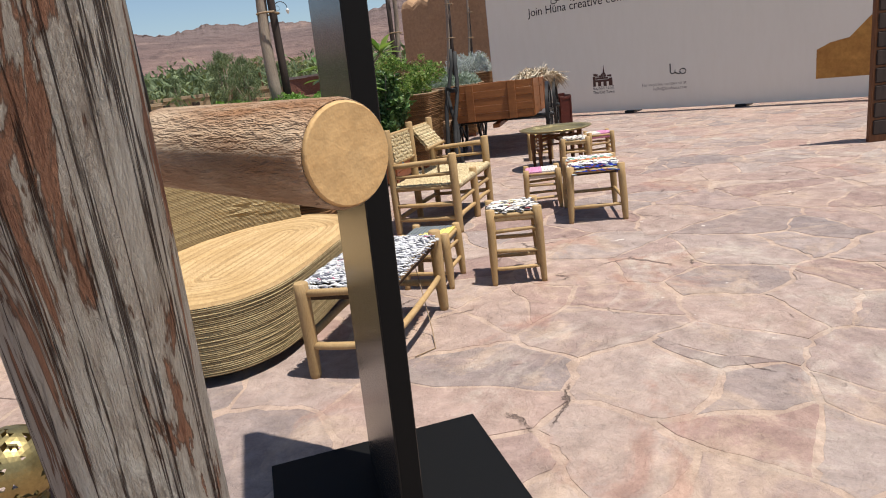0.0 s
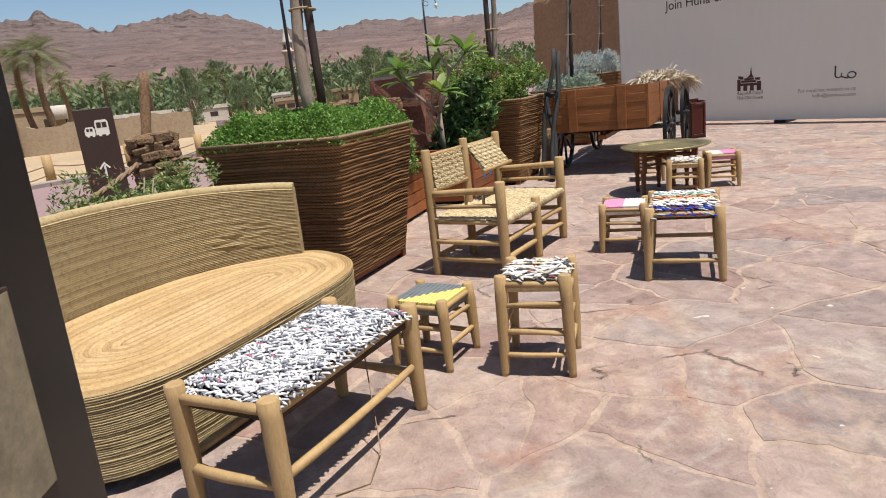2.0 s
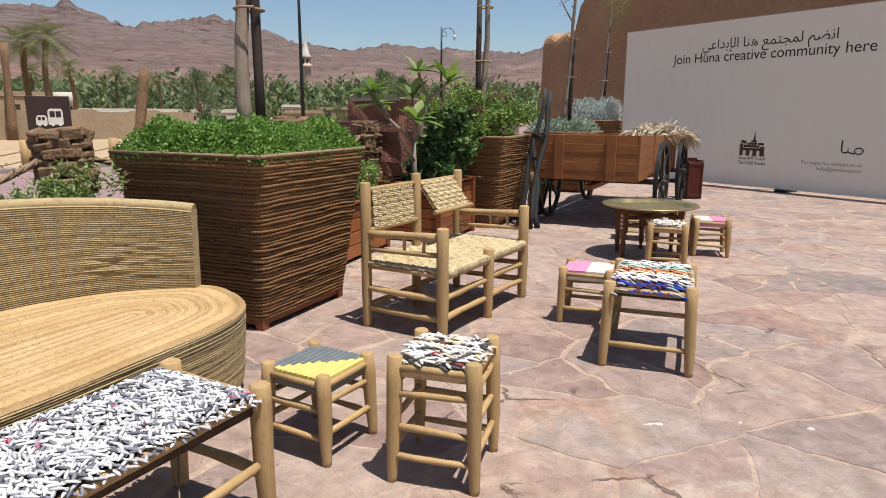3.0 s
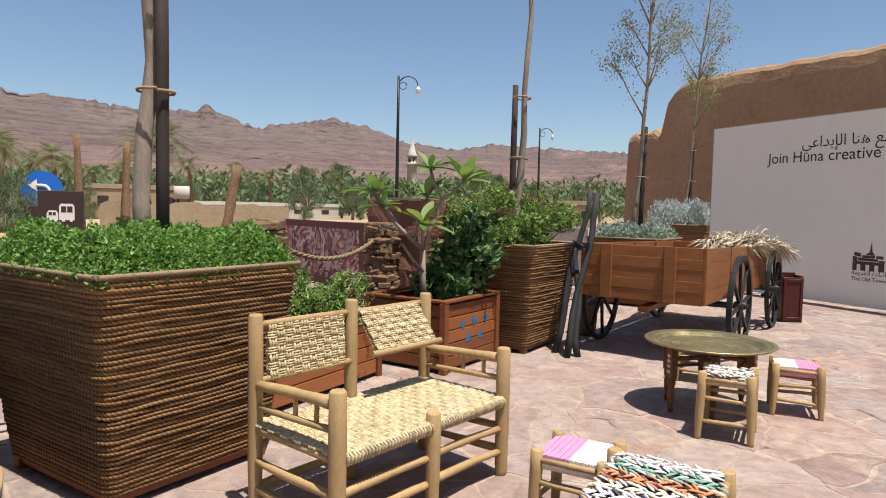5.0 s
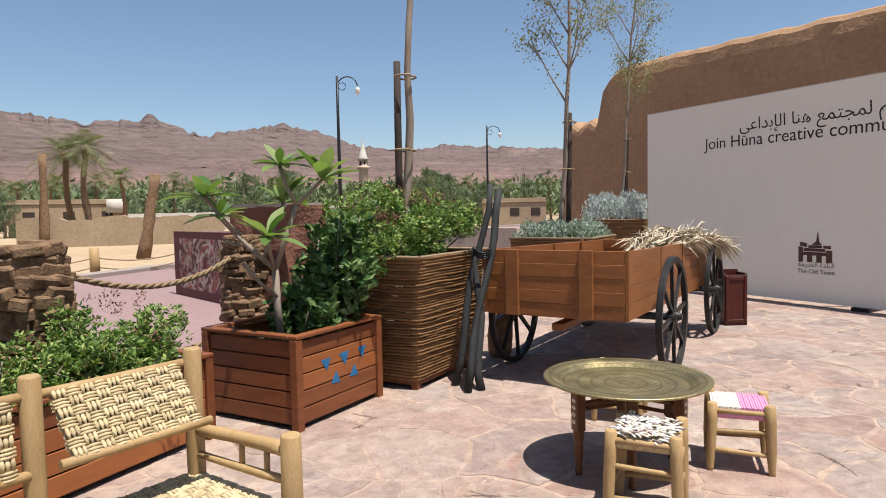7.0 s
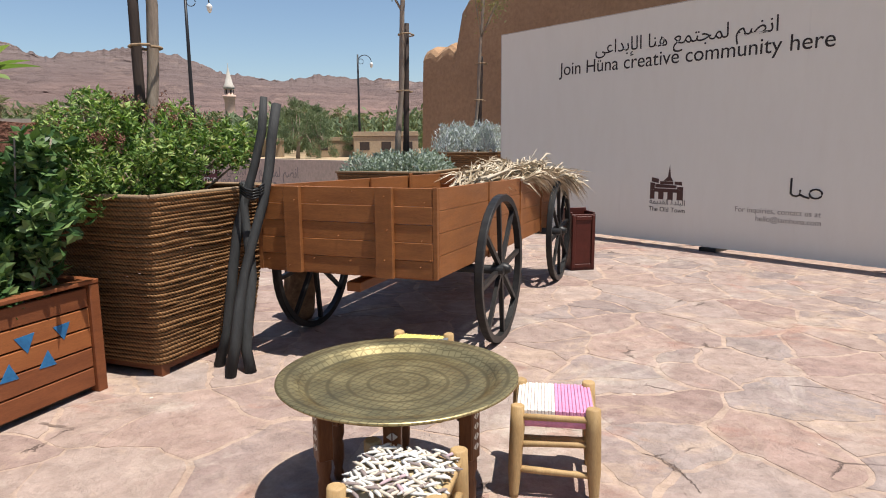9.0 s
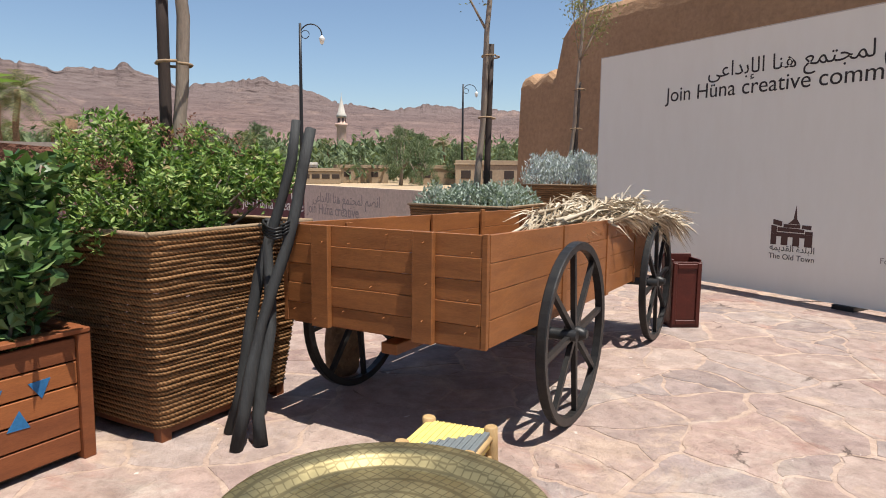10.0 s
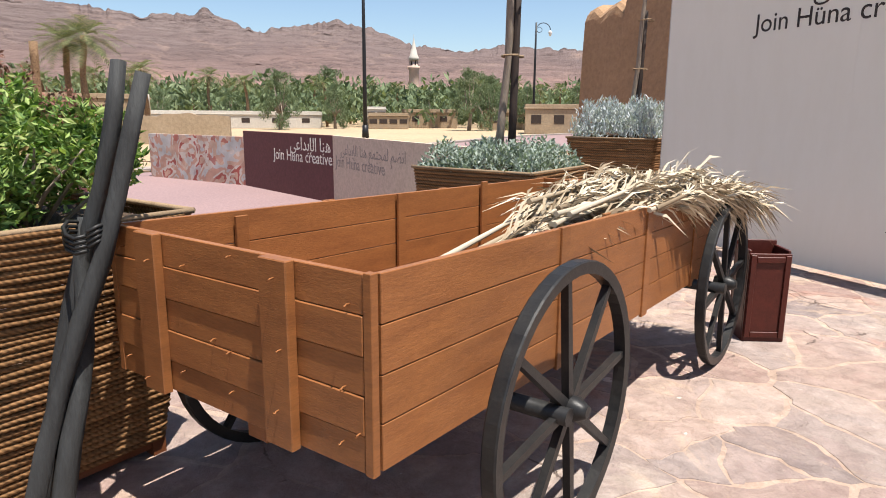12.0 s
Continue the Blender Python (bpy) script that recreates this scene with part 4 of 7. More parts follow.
def shrub(name, label, x, y, z, lumps, n, size, mat, seed, stems=7, wide=0.42, heads=0, whorl=8):
    """A leafy bush on thin stems. lumps: centre and radii of each mass, from the foot."""
    t = thing(name, label, "shrub", x, y, z)
    g = random.Random(seed)
    for k in range(stems):
        cx, cy, cz, rx, ry, rz = lumps[k % len(lumps)]
        a = g.uniform(0, math.tau)
        e = Vector((cx + rx * 0.7 * math.cos(a), cy + ry * 0.7 * math.sin(a), cz + rz * g.uniform(-0.2, 0.6)))
        b = Vector((cx * 0.5 + g.uniform(-0.06, 0.06), cy * 0.5 + g.uniform(-0.06, 0.06), -0.1))
        bm = bmesh.new()
        limb(bm, [b, b.lerp(e, 0.5) + Vector((g.uniform(-0.04, 0.04), g.uniform(-0.04, 0.04), 0.03)), e], [0.011, 0.008, 0.004], 5)
        part("stem", bm, BARK, t)
    tot = sum(l[3] * l[4] for l in lumps)
    pos = np.concatenate([blob_points(int(n / whorl * l[3] * l[4] / tot), *l, seed + 11 * i) for i, l in enumerate(lumps)])
    rosettes("foliage", t, mat, pos, size, whorl, seed, wide, 0.55, size * 1.6)
    if heads:
        gg = np.random.default_rng(seed + 5)
        tops = []
        for l in lumps:
            m = heads // len(lumps)
            c = np.stack([l[0] + gg.uniform(-0.5, 0.5, m) * l[3], l[1] + gg.uniform(-0.5, 0.5, m) * l[4], np.full(m, l[2] + l[5] * 0.78) + gg.uniform(-0.05, 0.06, m)], 1)
            tops.append(np.repeat(c, 14, 0) + gg.normal(size=(m * 14, 3)) * 0.016)
        tagged(scatter("dry_flower_head", t, DRYHEAD, np.concatenate(tops), 0.022, seed=seed, label="dry reddish flower heads"), kind="stuff")
    return t


herb_bed("mint_bed", "dense bright green mint filling the large planter", -1.395, -0.675, 1.07, 31, 1.20, 1.15, 0.18, 46000, 0.025, GREEN_MINT, 21, 0.5, 0.12, 0.62)
shrub("shrub", "mixed leafy green shrub in the rope planter", -3.51, 2.92, 1.04,
      [(-0.25, -0.30, 0.22, 0.30, 0.30, 0.30), (0.12, -0.22, 0.30, 0.32, 0.30, 0.34), (0.38, 0.05, 0.24, 0.26, 0.28, 0.30), (-0.05, 0.12, 0.36, 0.30, 0.32, 0.28), (0.22, 0.36, 0.22, 0.28, 0.26, 0.28), (-0.32, 0.20, 0.26, 0.28, 0.30, 0.26), (0.42, -0.30, 0.16, 0.18, 0.18, 0.22)], 19000, 0.046, GREEN_MID, 31, 34, 0.36, heads=140, whorl=10)
shrub("shrub", "glossy dark green shrub in the timber planter", -3.10, 1.92, 0.52,
      [(0.10, 0.14, 0.40, 0.24, 0.24, 0.26), (-0.04, 0.30, 0.62, 0.24, 0.22, 0.22), (0.22, 0.06, 0.18, 0.18, 0.20, 0.20), (0.26, 0.30, 0.46, 0.18, 0.18, 0.18), (-0.14, 0.06, 0.34, 0.18, 0.18, 0.24), (0.12, 0.32, 0.80, 0.15, 0.15, 0.13), (0.0, -0.10, 0.16, 0.14, 0.16, 0.16)], 3300, 0.082, GREEN_DARK, 41, 16, 0.58, whorl=9)
shrub("shrub", "rounded light green shrub behind the settee", -2.62, 0.62, 0.45,
      [(0.0, 0.1, 0.26, 0.34, 0.36, 0.28), (0.2, -0.25, 0.18, 0.28, 0.30, 0.22), (0.02, -0.12, 0.30, 0.26, 0.26, 0.22), (0.14, 0.18, 0.14, 0.26, 0.26, 0.20)], 7600, 0.040, GREEN_MID, 51, 12, 0.38, heads=24, whorl=9)
shrub("shrub", "light green shrub beside the rope planter", -2.15, 0.0, 0.45, [(0.0, 0.0, 0.18, 0.30, 0.30, 0.24), (-0.16, 0.20, 0.20, 0.26, 0.26, 0.22)], 4200, 0.040, GREEN_MID, 55, 8, 0.38, whorl=9)
shrub("shrub", "wispy sage-green herbs behind the rope sofa", -1.12, -2.17, 0.40,
      [(0.30, -0.52, 0.16, 0.26, 0.26, 0.20), (0.0, 0.0, 0.38, 0.34, 0.36, 0.30), (-0.22, 0.40, 0.40, 0.30, 0.32, 0.30), (0.12, -0.22, 0.34, 0.28, 0.30, 0.28)], 9000, 0.045, SAGE, 61, 26, 0.3, heads=20)
herb_bed("herb_bed", "low grey-green herbs in the planter", -5.50, 6.45, 1.0, 30, 1.12, 1.10, 0.20, 5200, 0.05, GREY_LEAF, 71, 0.7)
herb_bed("lavender_bed", "silver-grey lavender standing in the planter", -7.45, 9.43, 1.17, 30, 1.12, 1.10, 0.42, 6500, 0.07, LAVENDER, 81, 0.5, 0.9, 0.25)


def plumeria(x, y, z):
    """Thick pale branches, each with a whorl of long leaves at its tip."""
    t = thing("plumeria", "plumeria with pale bare branches and large leaves", "shrub", x, y, z)
    ln = [((0, 0, 0), (0.02, -0.03, 0.5), 0.03), ((0.02, -0.03, 0.5), (-0.16, -0.34, 0.86), 0.02), ((0.02, -0.03, 0.5), (0.10, 0.10, 0.92), 0.021),
          ((-0.10, -0.22, 0.73), (-0.02, -0.45, 0.98), 0.016), ((0.10, 0.10, 0.92), (0.02, 0.02, 1.18), 0.016), ((0.10, 0.10, 0.92), (0.22, 0.24, 1.08), 0.015), ((0.02, -0.03, 0.5), (0.20, -0.12, 0.72), 0.016),
          ((-0.02, -0.10, 0.56), (-0.20, 0.10, 0.94), 0.015), ((0.02, 0.0, 0.3), (0.12, -0.26, 0.56), 0.014), ((-0.06, -0.16, 0.66), (-0.26, -0.30, 0.70), 0.013)]
    for k, (a, b, r) in enumerate(ln):
        a, b = Vector(a), Vector(b)
        a, b = a * 1.1, b * 1.1
        bm = bmesh.new()
        limb(bm, [a, a.lerp(b, 0.5) + Vector((0.015, -0.012, -0.015)), b], [r, r * 0.9, r * 0.8], 7, 0.3, k)
        part("branch", bm, BARK, t, "thick pale branch")
    bm = bmesh.new()
    g = random.Random(4)
    for tip in ((-0.16, -0.34, 0.86), (-0.02, -0.45, 0.98), (0.02, 0.02, 1.18), (0.22, 0.24, 1.08), (0.20, -0.12, 0.72), (-0.20, 0.10, 0.94)):
        for k in range(12):
            a = k * 2.4 + g.uniform(-0.3, 0.3)
            rise = g.choice((0.0, 0.2, 0.45, 0.8, 1.4)) + g.uniform(-0.1, 0.1)
            size = g.uniform(0.18, 0.34)
            d = Vector((math.cos(a), math.sin(a), rise)).normalized()
            s = d.cross(Vector((0, 0, 1))).normalized()
            up = s.cross(d)
            prev = None
            for j in range(7):
                u = j / 6
                c = Vector(tip) * 1.1 + d * size * u + Vector((0, 0, -size * 0.16 * u * u))
                w = size * 0.16 * math.sin(math.pi * (0.08 + 0.90 * u) ** 1.2) + 0.002
                row = [bm.verts.new(c - s * w + up * w * 0.3), bm.verts.new(c), bm.verts.new(c + s * w + up * w * 0.3)]
                if prev:
                    for q in range(2):
                        bm.faces.new((prev[q], prev[q + 1], row[q + 1], row[q])).smooth = True
                prev = row
    part("leaves", bm, GREEN_BIG, t, "long glossy leaves in whorls")
    return t


plumeria(-3.02, 1.72, 0.48)
staked_tree(-1.37, -0.66, 1.03, 3.4, 0.052, (-0.06, 0.05), 1.75, 1, "slender young tree tied to a dark stake")
staked_tree(-3.46, 2.98, 1.02, 3.6, 0.042, (0.08, 0.08), 1.70, 2, "thin crooked young tree tied to a stake", side=(-0.03, -0.055))
staked_tree(-5.50, 6.42, 1.0, 4.2, 0.040, (0.25, 0.05), 1.75, 3, "young tree with sparse dry leaves and a dark stake", True)
staked_tree(-7.52, 9.55, 1.17, 4.4, 0.036, (0.30, 0.10), 1.65, 4, "thin young tree with sparse leaves by the hoarding", True)


# ---- rope sofa ----
def sofa():
    """A bean-shaped rope seat with a tall curved back round one long side and one end."""
    t = thing("rope_sofa", "curved sofa wound all over with straw-coloured rope", "sofa", 0, 0, 0)
    ctrl = [(-0.45, -1.27), (-0.62, -1.72), (-0.50, -2.25), (-0.20, -2.72), (0.16, -2.96), (0.52, -2.93), (0.78, -2.72), (0.83, -2.45), (0.70, -2.13), (0.47, -1.74), (0.22, -1.36), (0.0, -1.20), (-0.24, -1.18)]
    n = len(ctrl)

    def loop(u):
        u = (u % 1.0) * n
        i, f = int(u), u % 1
        p = [Vector((*ctrl[(i + k) % n], 0)) for k in (-1, 0, 1, 2)]
        return 0.5 * ((2 * p[1]) + (p[2] - p[0]) * f + (2 * p[0] - 5 * p[1] + 4 * p[2] - p[3]) * f * f + (3 * p[1] - p[0] - 3 * p[2] + p[3]) * f ** 3)

    def outline(u, z, grow=0.0):
        a, b = loop(u - 0.004), loop(u + 0.004)
        d = (b - a).normalized()
        nrm = Vector((d.y, -d.x, 0))
        c = loop(u)
        if nrm.dot(c - Vector((0.15, -2.05, 0))) < 0:
            nrm = -nrm
        return Vector((c.x, c.y, z)) + nrm * (0.03 * z / 0.42 + grow), nrm
    tagged(link("seat_side", wrap_mesh(outline, 0.06, 0.415, 36, 0.005, 2, 0.010), SOFA_ROPE, t, "straw rope wound round the seat", True), kind="stuff")
    # seat top: coils that follow the outline inwards
    mid0, mid1 = Vector((0.42, -2.55, 0)), Vector((-0.16, -1.55, 0))
    vs, fs = [], []
    k, rows = 72, 32
    levels = [(i * 2 + o, o) for i in range(rows) for o in (0, 1, 2)]
    for j, o in levels:
        s = j / (rows * 2)
        for q in range(k):
            p, _ = outline(q / k, 0.42, 0.004)
            w = max(0.0, min(1.0, (p - mid0).dot(mid1 - mid0) / (mid1 - mid0).length_squared))
            c = mid0.lerp(mid1, 0.1 + 0.8 * w)
            pt = p.lerp(Vector((c.x, c.y, 0)), s)
            vs.append((pt.x, pt.y, 0.418 + (0.010 if o == 1 else 0.0) + 0.005 * noise.noise(Vector((pt.x * 6, pt.y * 6, 1)))))
    for j in range(rows * 3):
        if j % 3 == 2:
            continue
        for q in range(k):
            a, b = j * k + q, j * k + (q + 1) % k
            fs.append((a, b, b + k, a + k))
    me = bpy.data.meshes.new("seat_top")
    me.from_pydata(vs, [], fs)
    tagged(link("seat_top", me, SEAT_ROPE, t, "golden coiled rope seat", True), kind="stuff")
    # back: a thick curved wall along the first part of the outline
    bm = bmesh.new()
    grid = []
    u0, u1, m = 0.0, 5.15 / n, 44
    rowsb = 50
    for i in range(m + 1):
        u = u0 + (u1 - u0) * i / m
        p, nrm = outline(u, 0.0)
        e = math.sin(math.pi * min(1, max(0, i / m)))
        top = 0.835 + 0.075 * e
        col = []
        for j in range(rowsb * 2 + 1):
            z = 0.40 + (top - 0.40) * j / (rowsb * 2)
            ripple = 0.0048 * (j % 2) + 0.003 * noise.noise(Vector((u * 60, z * 14, 2)))
            col.append(bm.verts.new(p + nrm * (0.036 + 0.035 * (z - 0.4) + ripple) + Vector((0, 0, z))))
        for j in range(rowsb * 2, -1, -1):
            z = 0.40 + (top - 0.40) * j / (rowsb * 2)
            loose = math.exp(-((i / m - 0.14) / 0.09) ** 2 - ((z - 0.60) / 0.10) ** 2)
            ripple = 0.0048 * (j % 2) + 0.003 * noise.noise(Vector((u * 60, z * 14, 8))) + 0.03 * loose * abs(noise.noise(Vector((u * 40, z * 30, 8))))
            col.append(bm.verts.new(p - nrm * (0.035 - 0.035 * (z - 0.4) + ripple) + Vector((0, 0, z))))
        grid.append(col)
    for a, b in zip(grid, grid[1:]):
        for j in range(len(a) - 1):
            bm.faces.new((a[j], b[j], b[j + 1], a[j + 1])).smooth = True
    bm.faces.new(grid[0])
    bm.faces.new(grid[-1][::-1])
    bmesh.ops.recalc_face_normals(bm, faces=bm.faces)
    seams = [bm.edges.get((a[j], b[j])) for a, b in zip(grid, grid[1:]) for j in range(0, len(a), 2)]
    ends = [e for f in bm.faces if len(f.verts) > 4 for e in f.edges]
    bmesh.ops.split_edges(bm, edges=list({e for e in seams + ends if e}))
    tagged(part("backrest", bm, SOFA_ROPE, t, "tall curved rope backrest"), kind="stuff")
    bm = bmesh.new()
    line = []
    for i in range(m + 1):
        u = u0 + (u1 - u0) * i / m
        p, nrm = outline(u, 0.0)
        line.append(p + nrm * 0.016 + Vector((0, 0, 0.84 + 0.075 * math.sin(math.pi * i / m))))
    limb(bm, line, [0.032] * (m + 1), 8)
    part("top_rail", bm, SOFA_ROPE, t, "rounded rope-bound top edge")
    for x, y in ((0.57, -2.80), (0.62, -2.18), (0.05, -1.36), (-0.45, -1.55), (-0.2, -2.45)):
        part("foot", boxed(x - 0.035, y - 0.035, 0, x + 0.035, y + 0.035, 0.075, 0.005), PALE, t)
    return t


sofa()


# ---- stools, bench, settee ----
def rags(name, parent, mat, w, d, z, nx, ny, seed, size=0.05, sag=0.012):
    """A seat of knotted rag strips: many short, fat, bent strips lying over one another."""
    g = random.Random(seed)
    vs, fs = [], []
    for i in range(nx):
        for j in range(ny):
            x = -w / 2 + w * (i + 0.5 + g.uniform(-0.35, 0.35)) / nx
            y = -d / 2 + d * (j + 0.5 + g.uniform(-0.35, 0.35)) / ny
            a = (0.6 if j % 2 else -0.6) + g.uniform(-0.5, 0.5)
            c, s = math.cos(a), math.sin(a)
            ln, wd, th = size * g.uniform(0.8, 1.3), size * 0.30, size * 0.24
            e = max(abs(x) / (w / 2), abs(y) / (d / 2))
            zz = z - sag * (1 - e) - 0.032 * (max(0, e - 0.85) / 0.15) ** 1.5 + g.uniform(-0.004, 0.006)
            b = len(vs)
            for u, k in ((-1, 0.35), (-0.45, 1), (0.45, 1), (1, 0.35)):
                lift = 0.35 * th * (1 - abs(u))
                for p, q in ((-1, 0), (0, 1), (1, 0), (0, -0.6)):
                    lx, ly = u * ln / 2, p * wd / 2 * k
                    vs.append((x + lx * c - ly * s, y + lx * s + ly * c, zz + lift + q * th / 2 * k))
            for u in range(3):
                for p in range(4):
                    o, q = b + u * 4, (p + 1) % 4
                    fs.append((o + p, o + q, o + 4 + q, o + 4 + p))
            fs.append((b + 3, b + 2, b + 1, b))
            fs.append((b + 12, b + 13, b + 14, b + 15))
    me = bpy.data.meshes.new(name)
    me.from_pydata(vs, [], fs)
    return tagged(link(name, me, mat, parent, smooth=True), kind="stuff")


def cushion(bm, w, d, z, th, n=8):
    """A soft slab whose edges curl down over the seat rails."""
    rows = []
    for i in range(n + 1):
        row = []
        for j in range(n + 1):
            x, y = -1 + 2 * i / n, -1 + 2 * j / n
            e = max(abs(x), abs(y))
            row.append(bm.verts.new((x * w / 2, y * d / 2, z - th * max(0, e - 0.72) ** 2 / 0.08 - 0.008 * (1 - e))))
        rows.append(row)
    for a, b in zip(rows, rows[1:]):
        for j in range(n):
            bm.faces.new((a[j], b[j], b[j + 1], a[j + 1])).smooth = True
    r = bmesh.ops.extrude_face_region(bm, geom=bm.faces[:])
    bmesh.ops.translate(bm, vec=(0, 0, -0.03), verts=[v for v in r["geom"] if isinstance(v, bmesh.types.BMVert)])
    bmesh.ops.recalc_face_normals(bm, faces=bm.faces)


def stool_frame(t, w, d, h, r=0.028, splay=0.015, levels=(0.30, 0.62), seed=0, knob=0.015):
    g = random.Random(seed)
    c = [(-w / 2, -d / 2), (w / 2, -d / 2), (w / 2, d / 2), (-w / 2, d / 2)]

    def at(k, z):
        s = 1 + 2 * splay / w * (1 - z / h)
        return Vector((c[k][0] * s, c[k][1] * s, z))
    for k in range(4):
        bm = bmesh.new()
        zs = (0, 0.02, 0.35 * h, 0.8 * h, h + knob - 0.004, h + knob)
        limb(bm, [at(k, z) for z in zs], [r * f for f in (0.66, 0.72, 0.95, 1.05, 1.02, 0.8)], 10, 0.2, seed + k)
        part("leg", bm, PALE, t)
    for k in range(4):
        for i, f in enumerate(levels):
            z = h * f + (0.03 if k % 2 else 0.0) + g.uniform(-0.01, 0.01)
            part("stretcher", bar(at(k, z), at((k + 1) % 4, z + g.uniform(-0.012, 0.012)), r * 0.5, r * 0.46, g.uniform(-0.006, 0.006), 7, 3, 0.4, seed + k + i), PALE, t)
        part("seat_rail", bar(at(k, h - 0.03), at((k + 1) % 4, h - 0.03), r * 0.55, n=2, seed=seed), PALE, t)


def stool(label, x, y, turn, w, d, h, seat, seed, levels=(0.30, 0.62), r=0.027, group="low wooden stools"):
    t = thing("stool", label, "stool", x, y, 0, turn, group)
    stool_frame(t, w, d, h, r, 0.012, levels, seed)
    seat(t, w + 0.01, d + 0.01, h)
    return t


def rag_seat(mat, seed, nx=13, ny=13, size=0.05):
    def f(t, w, d, h):
        bm = bmesh.new()
        cushion(bm, w, d, h - 0.004, 0.03)
        part("webbing", bm, SOIL if mat is RAG_BW else RUSH, t, "cords under the rags")
        rags("rag_seat", t, mat, w, d, h + 0.004, nx, ny, seed, size)
    return f


def split_seat(name_a, mat_a, mat_b, diagonal):
    """Two colours of flat plastic cord: halves, or a stepped diagonal."""
    def f(t, w, d, h):
        n = 22
        for who, mat, sign in (("a", mat_a, 1), ("b", mat_b, -1)):
            for i in range(n):
                x0, x1 = -w / 2 + w * i / n, -w / 2 + w * (i + 0.92) / n
                step = -d / 2 + d * (math.floor(i / 2.2) * 2.2 / n) if diagonal else -0.0
                if not diagonal:
                    if (i < n / 2) != (sign > 0):
                        continue
                    y0, y1 = -d / 2, d / 2
                else:
                    y0, y1 = (-d / 2, max(-d / 2 + 0.01, step)) if sign > 0 else (max(-d / 2 + 0.01, step), d / 2)
                if y1 - y0 < 0.012:
                    continue
                part("cord", boxed(x0, y0, h - 0.022, x1, y1, h - 0.002 + 0.002 * (i % 2), 0.002), mat, t)
        bm = bmesh.new()
        cushion(bm, w, d, h - 0.012, 0.025)
        part("webbing", bm, mat_b, t)
    return f


YELLOW = surface("yellow_cord", (0.72, 0.58, 0.18), (0.66, 0.52, 0.16), 9, 60, 0.5, relief=0.2, depth=0.002)
GREYCORD = surface("grey_cord", (0.17, 0.19, 0.19), (0.13, 0.145, 0.15), 9, 60, 0.5, relief=0.2, depth=0.002)
PINK = surface("pink_cord", (0.68, 0.30, 0.46), (0.60, 0.25, 0.40), 9, 60, 0.5, relief=0.2, depth=0.002)
IVORY = surface("ivory_cord", (0.76, 0.69, 0.62), (0.70, 0.62, 0.55), 9, 60, 0.5, relief=0.2, depth=0.002)

stool("low pale wooden stool with a yellow and grey cord seat", 0.71, -1.10, 26, 0.28, 0.28, 0.35, split_seat("yellow and grey plastic cord", YELLOW, GREYCORD, True), 11)
stool("tall pale wooden stool with a shaggy mixed rag seat", 1.165, -0.79, 39, 0.29, 0.30, 0.475, rag_seat(RAG_MIX, 12, 13, 13, 0.055), 12, (0.22, 0.48, 0.74))
stool("low pale wooden stool with a pink and ivory seat", 0.165, 1.06, 35, 0.29, 0.28, 0.355, split_seat("pink and ivory plastic cord", PINK, IVORY, False), 13)
stool("pale wooden stool with a shaggy beige rag seat", -0.445, 2.70, 36, 0.28, 0.29, 0.41, rag_seat(RAG_PALE, 14, 13, 13, 0.05), 14)
stool("low pale wooden stool with an ivory and pink seat", -0.61, 3.58, 41, 0.28, 0.28, 0.355, split_seat("ivory and pink plastic cord", IVORY, PINK, False), 15)
stool("low pale wooden stool seated in yellow and grey cord", -1.55, 3.62, 37, 0.27, 0.27, 0.35, split_seat("yellow and grey plastic cord", GREYCORD, YELLOW, True), 16)


def striped_stool():
    """A deeper stool with a seat of rag strips in bands of colour."""
    t = thing("stool", "wide wooden stool with a striped multicoloured rag seat", "stool", 0.803, 0.880, 0, 35, "low wooden stools")
    w, d, h = 0.41, 0.58, 0.455
    stool_frame(t, w, d, h, 0.03, 0.015, (0.30,), 21)
    bm = bmesh.new()
    cushion(bm, w, d, h - 0.002, 0.03)
    part("webbing", bm, SOIL, t)
    bands = (("blue_rag", [(0, (0.03, 0.05, 0.30)), (0.5, (0.35, 0.40, 0.42)), (0.75, (0.16, 0.05, 0.05))]), ("grey_rag", [(0, (0.72, 0.70, 0.70)), (0.55, (0.10, 0.08, 0.12)), (0.75, (0.60, 0.45, 0.52))]),
             ("cream_rag", [(0, (0.78, 0.70, 0.52)), (0.6, (0.72, 0.66, 0.62))]), ("orange_rag", [(0, (0.62, 0.24, 0.12)), (0.6, (0.72, 0.55, 0.45)), (0.8, (0.3, 0.12, 0.10))]),
             ("green_rag", [(0, (0.22, 0.36, 0.28)), (0.6, (0.66, 0.68, 0.64))]), ("white_rag", [(0, (0.78, 0.76, 0.74)), (0.7, (0.48, 0.40, 0.42))]))
    for k, (nm, st) in enumerate(bands):
        ob = rags("rag_band", t, islands(nm, st, 0.95, "CONSTANT", spec=0.1), w, d / 6 * 1.1, h + 0.006, 17, 3, 70 + k, 0.05, 0.0)
        ob.location = (0, -d / 2 + d * (k + 0.5) / 6, -0.012 if k == 0 else 0.0)
    ob = rags("rag_band", t, bpy.data.materials["blue_rag"], w * 0.92, 0.05, h - 0.03, 15, 3, 90, 0.05, 0.0)
    ob.location = (0, -d / 2 - 0.01, 0)
    return t


striped_stool()


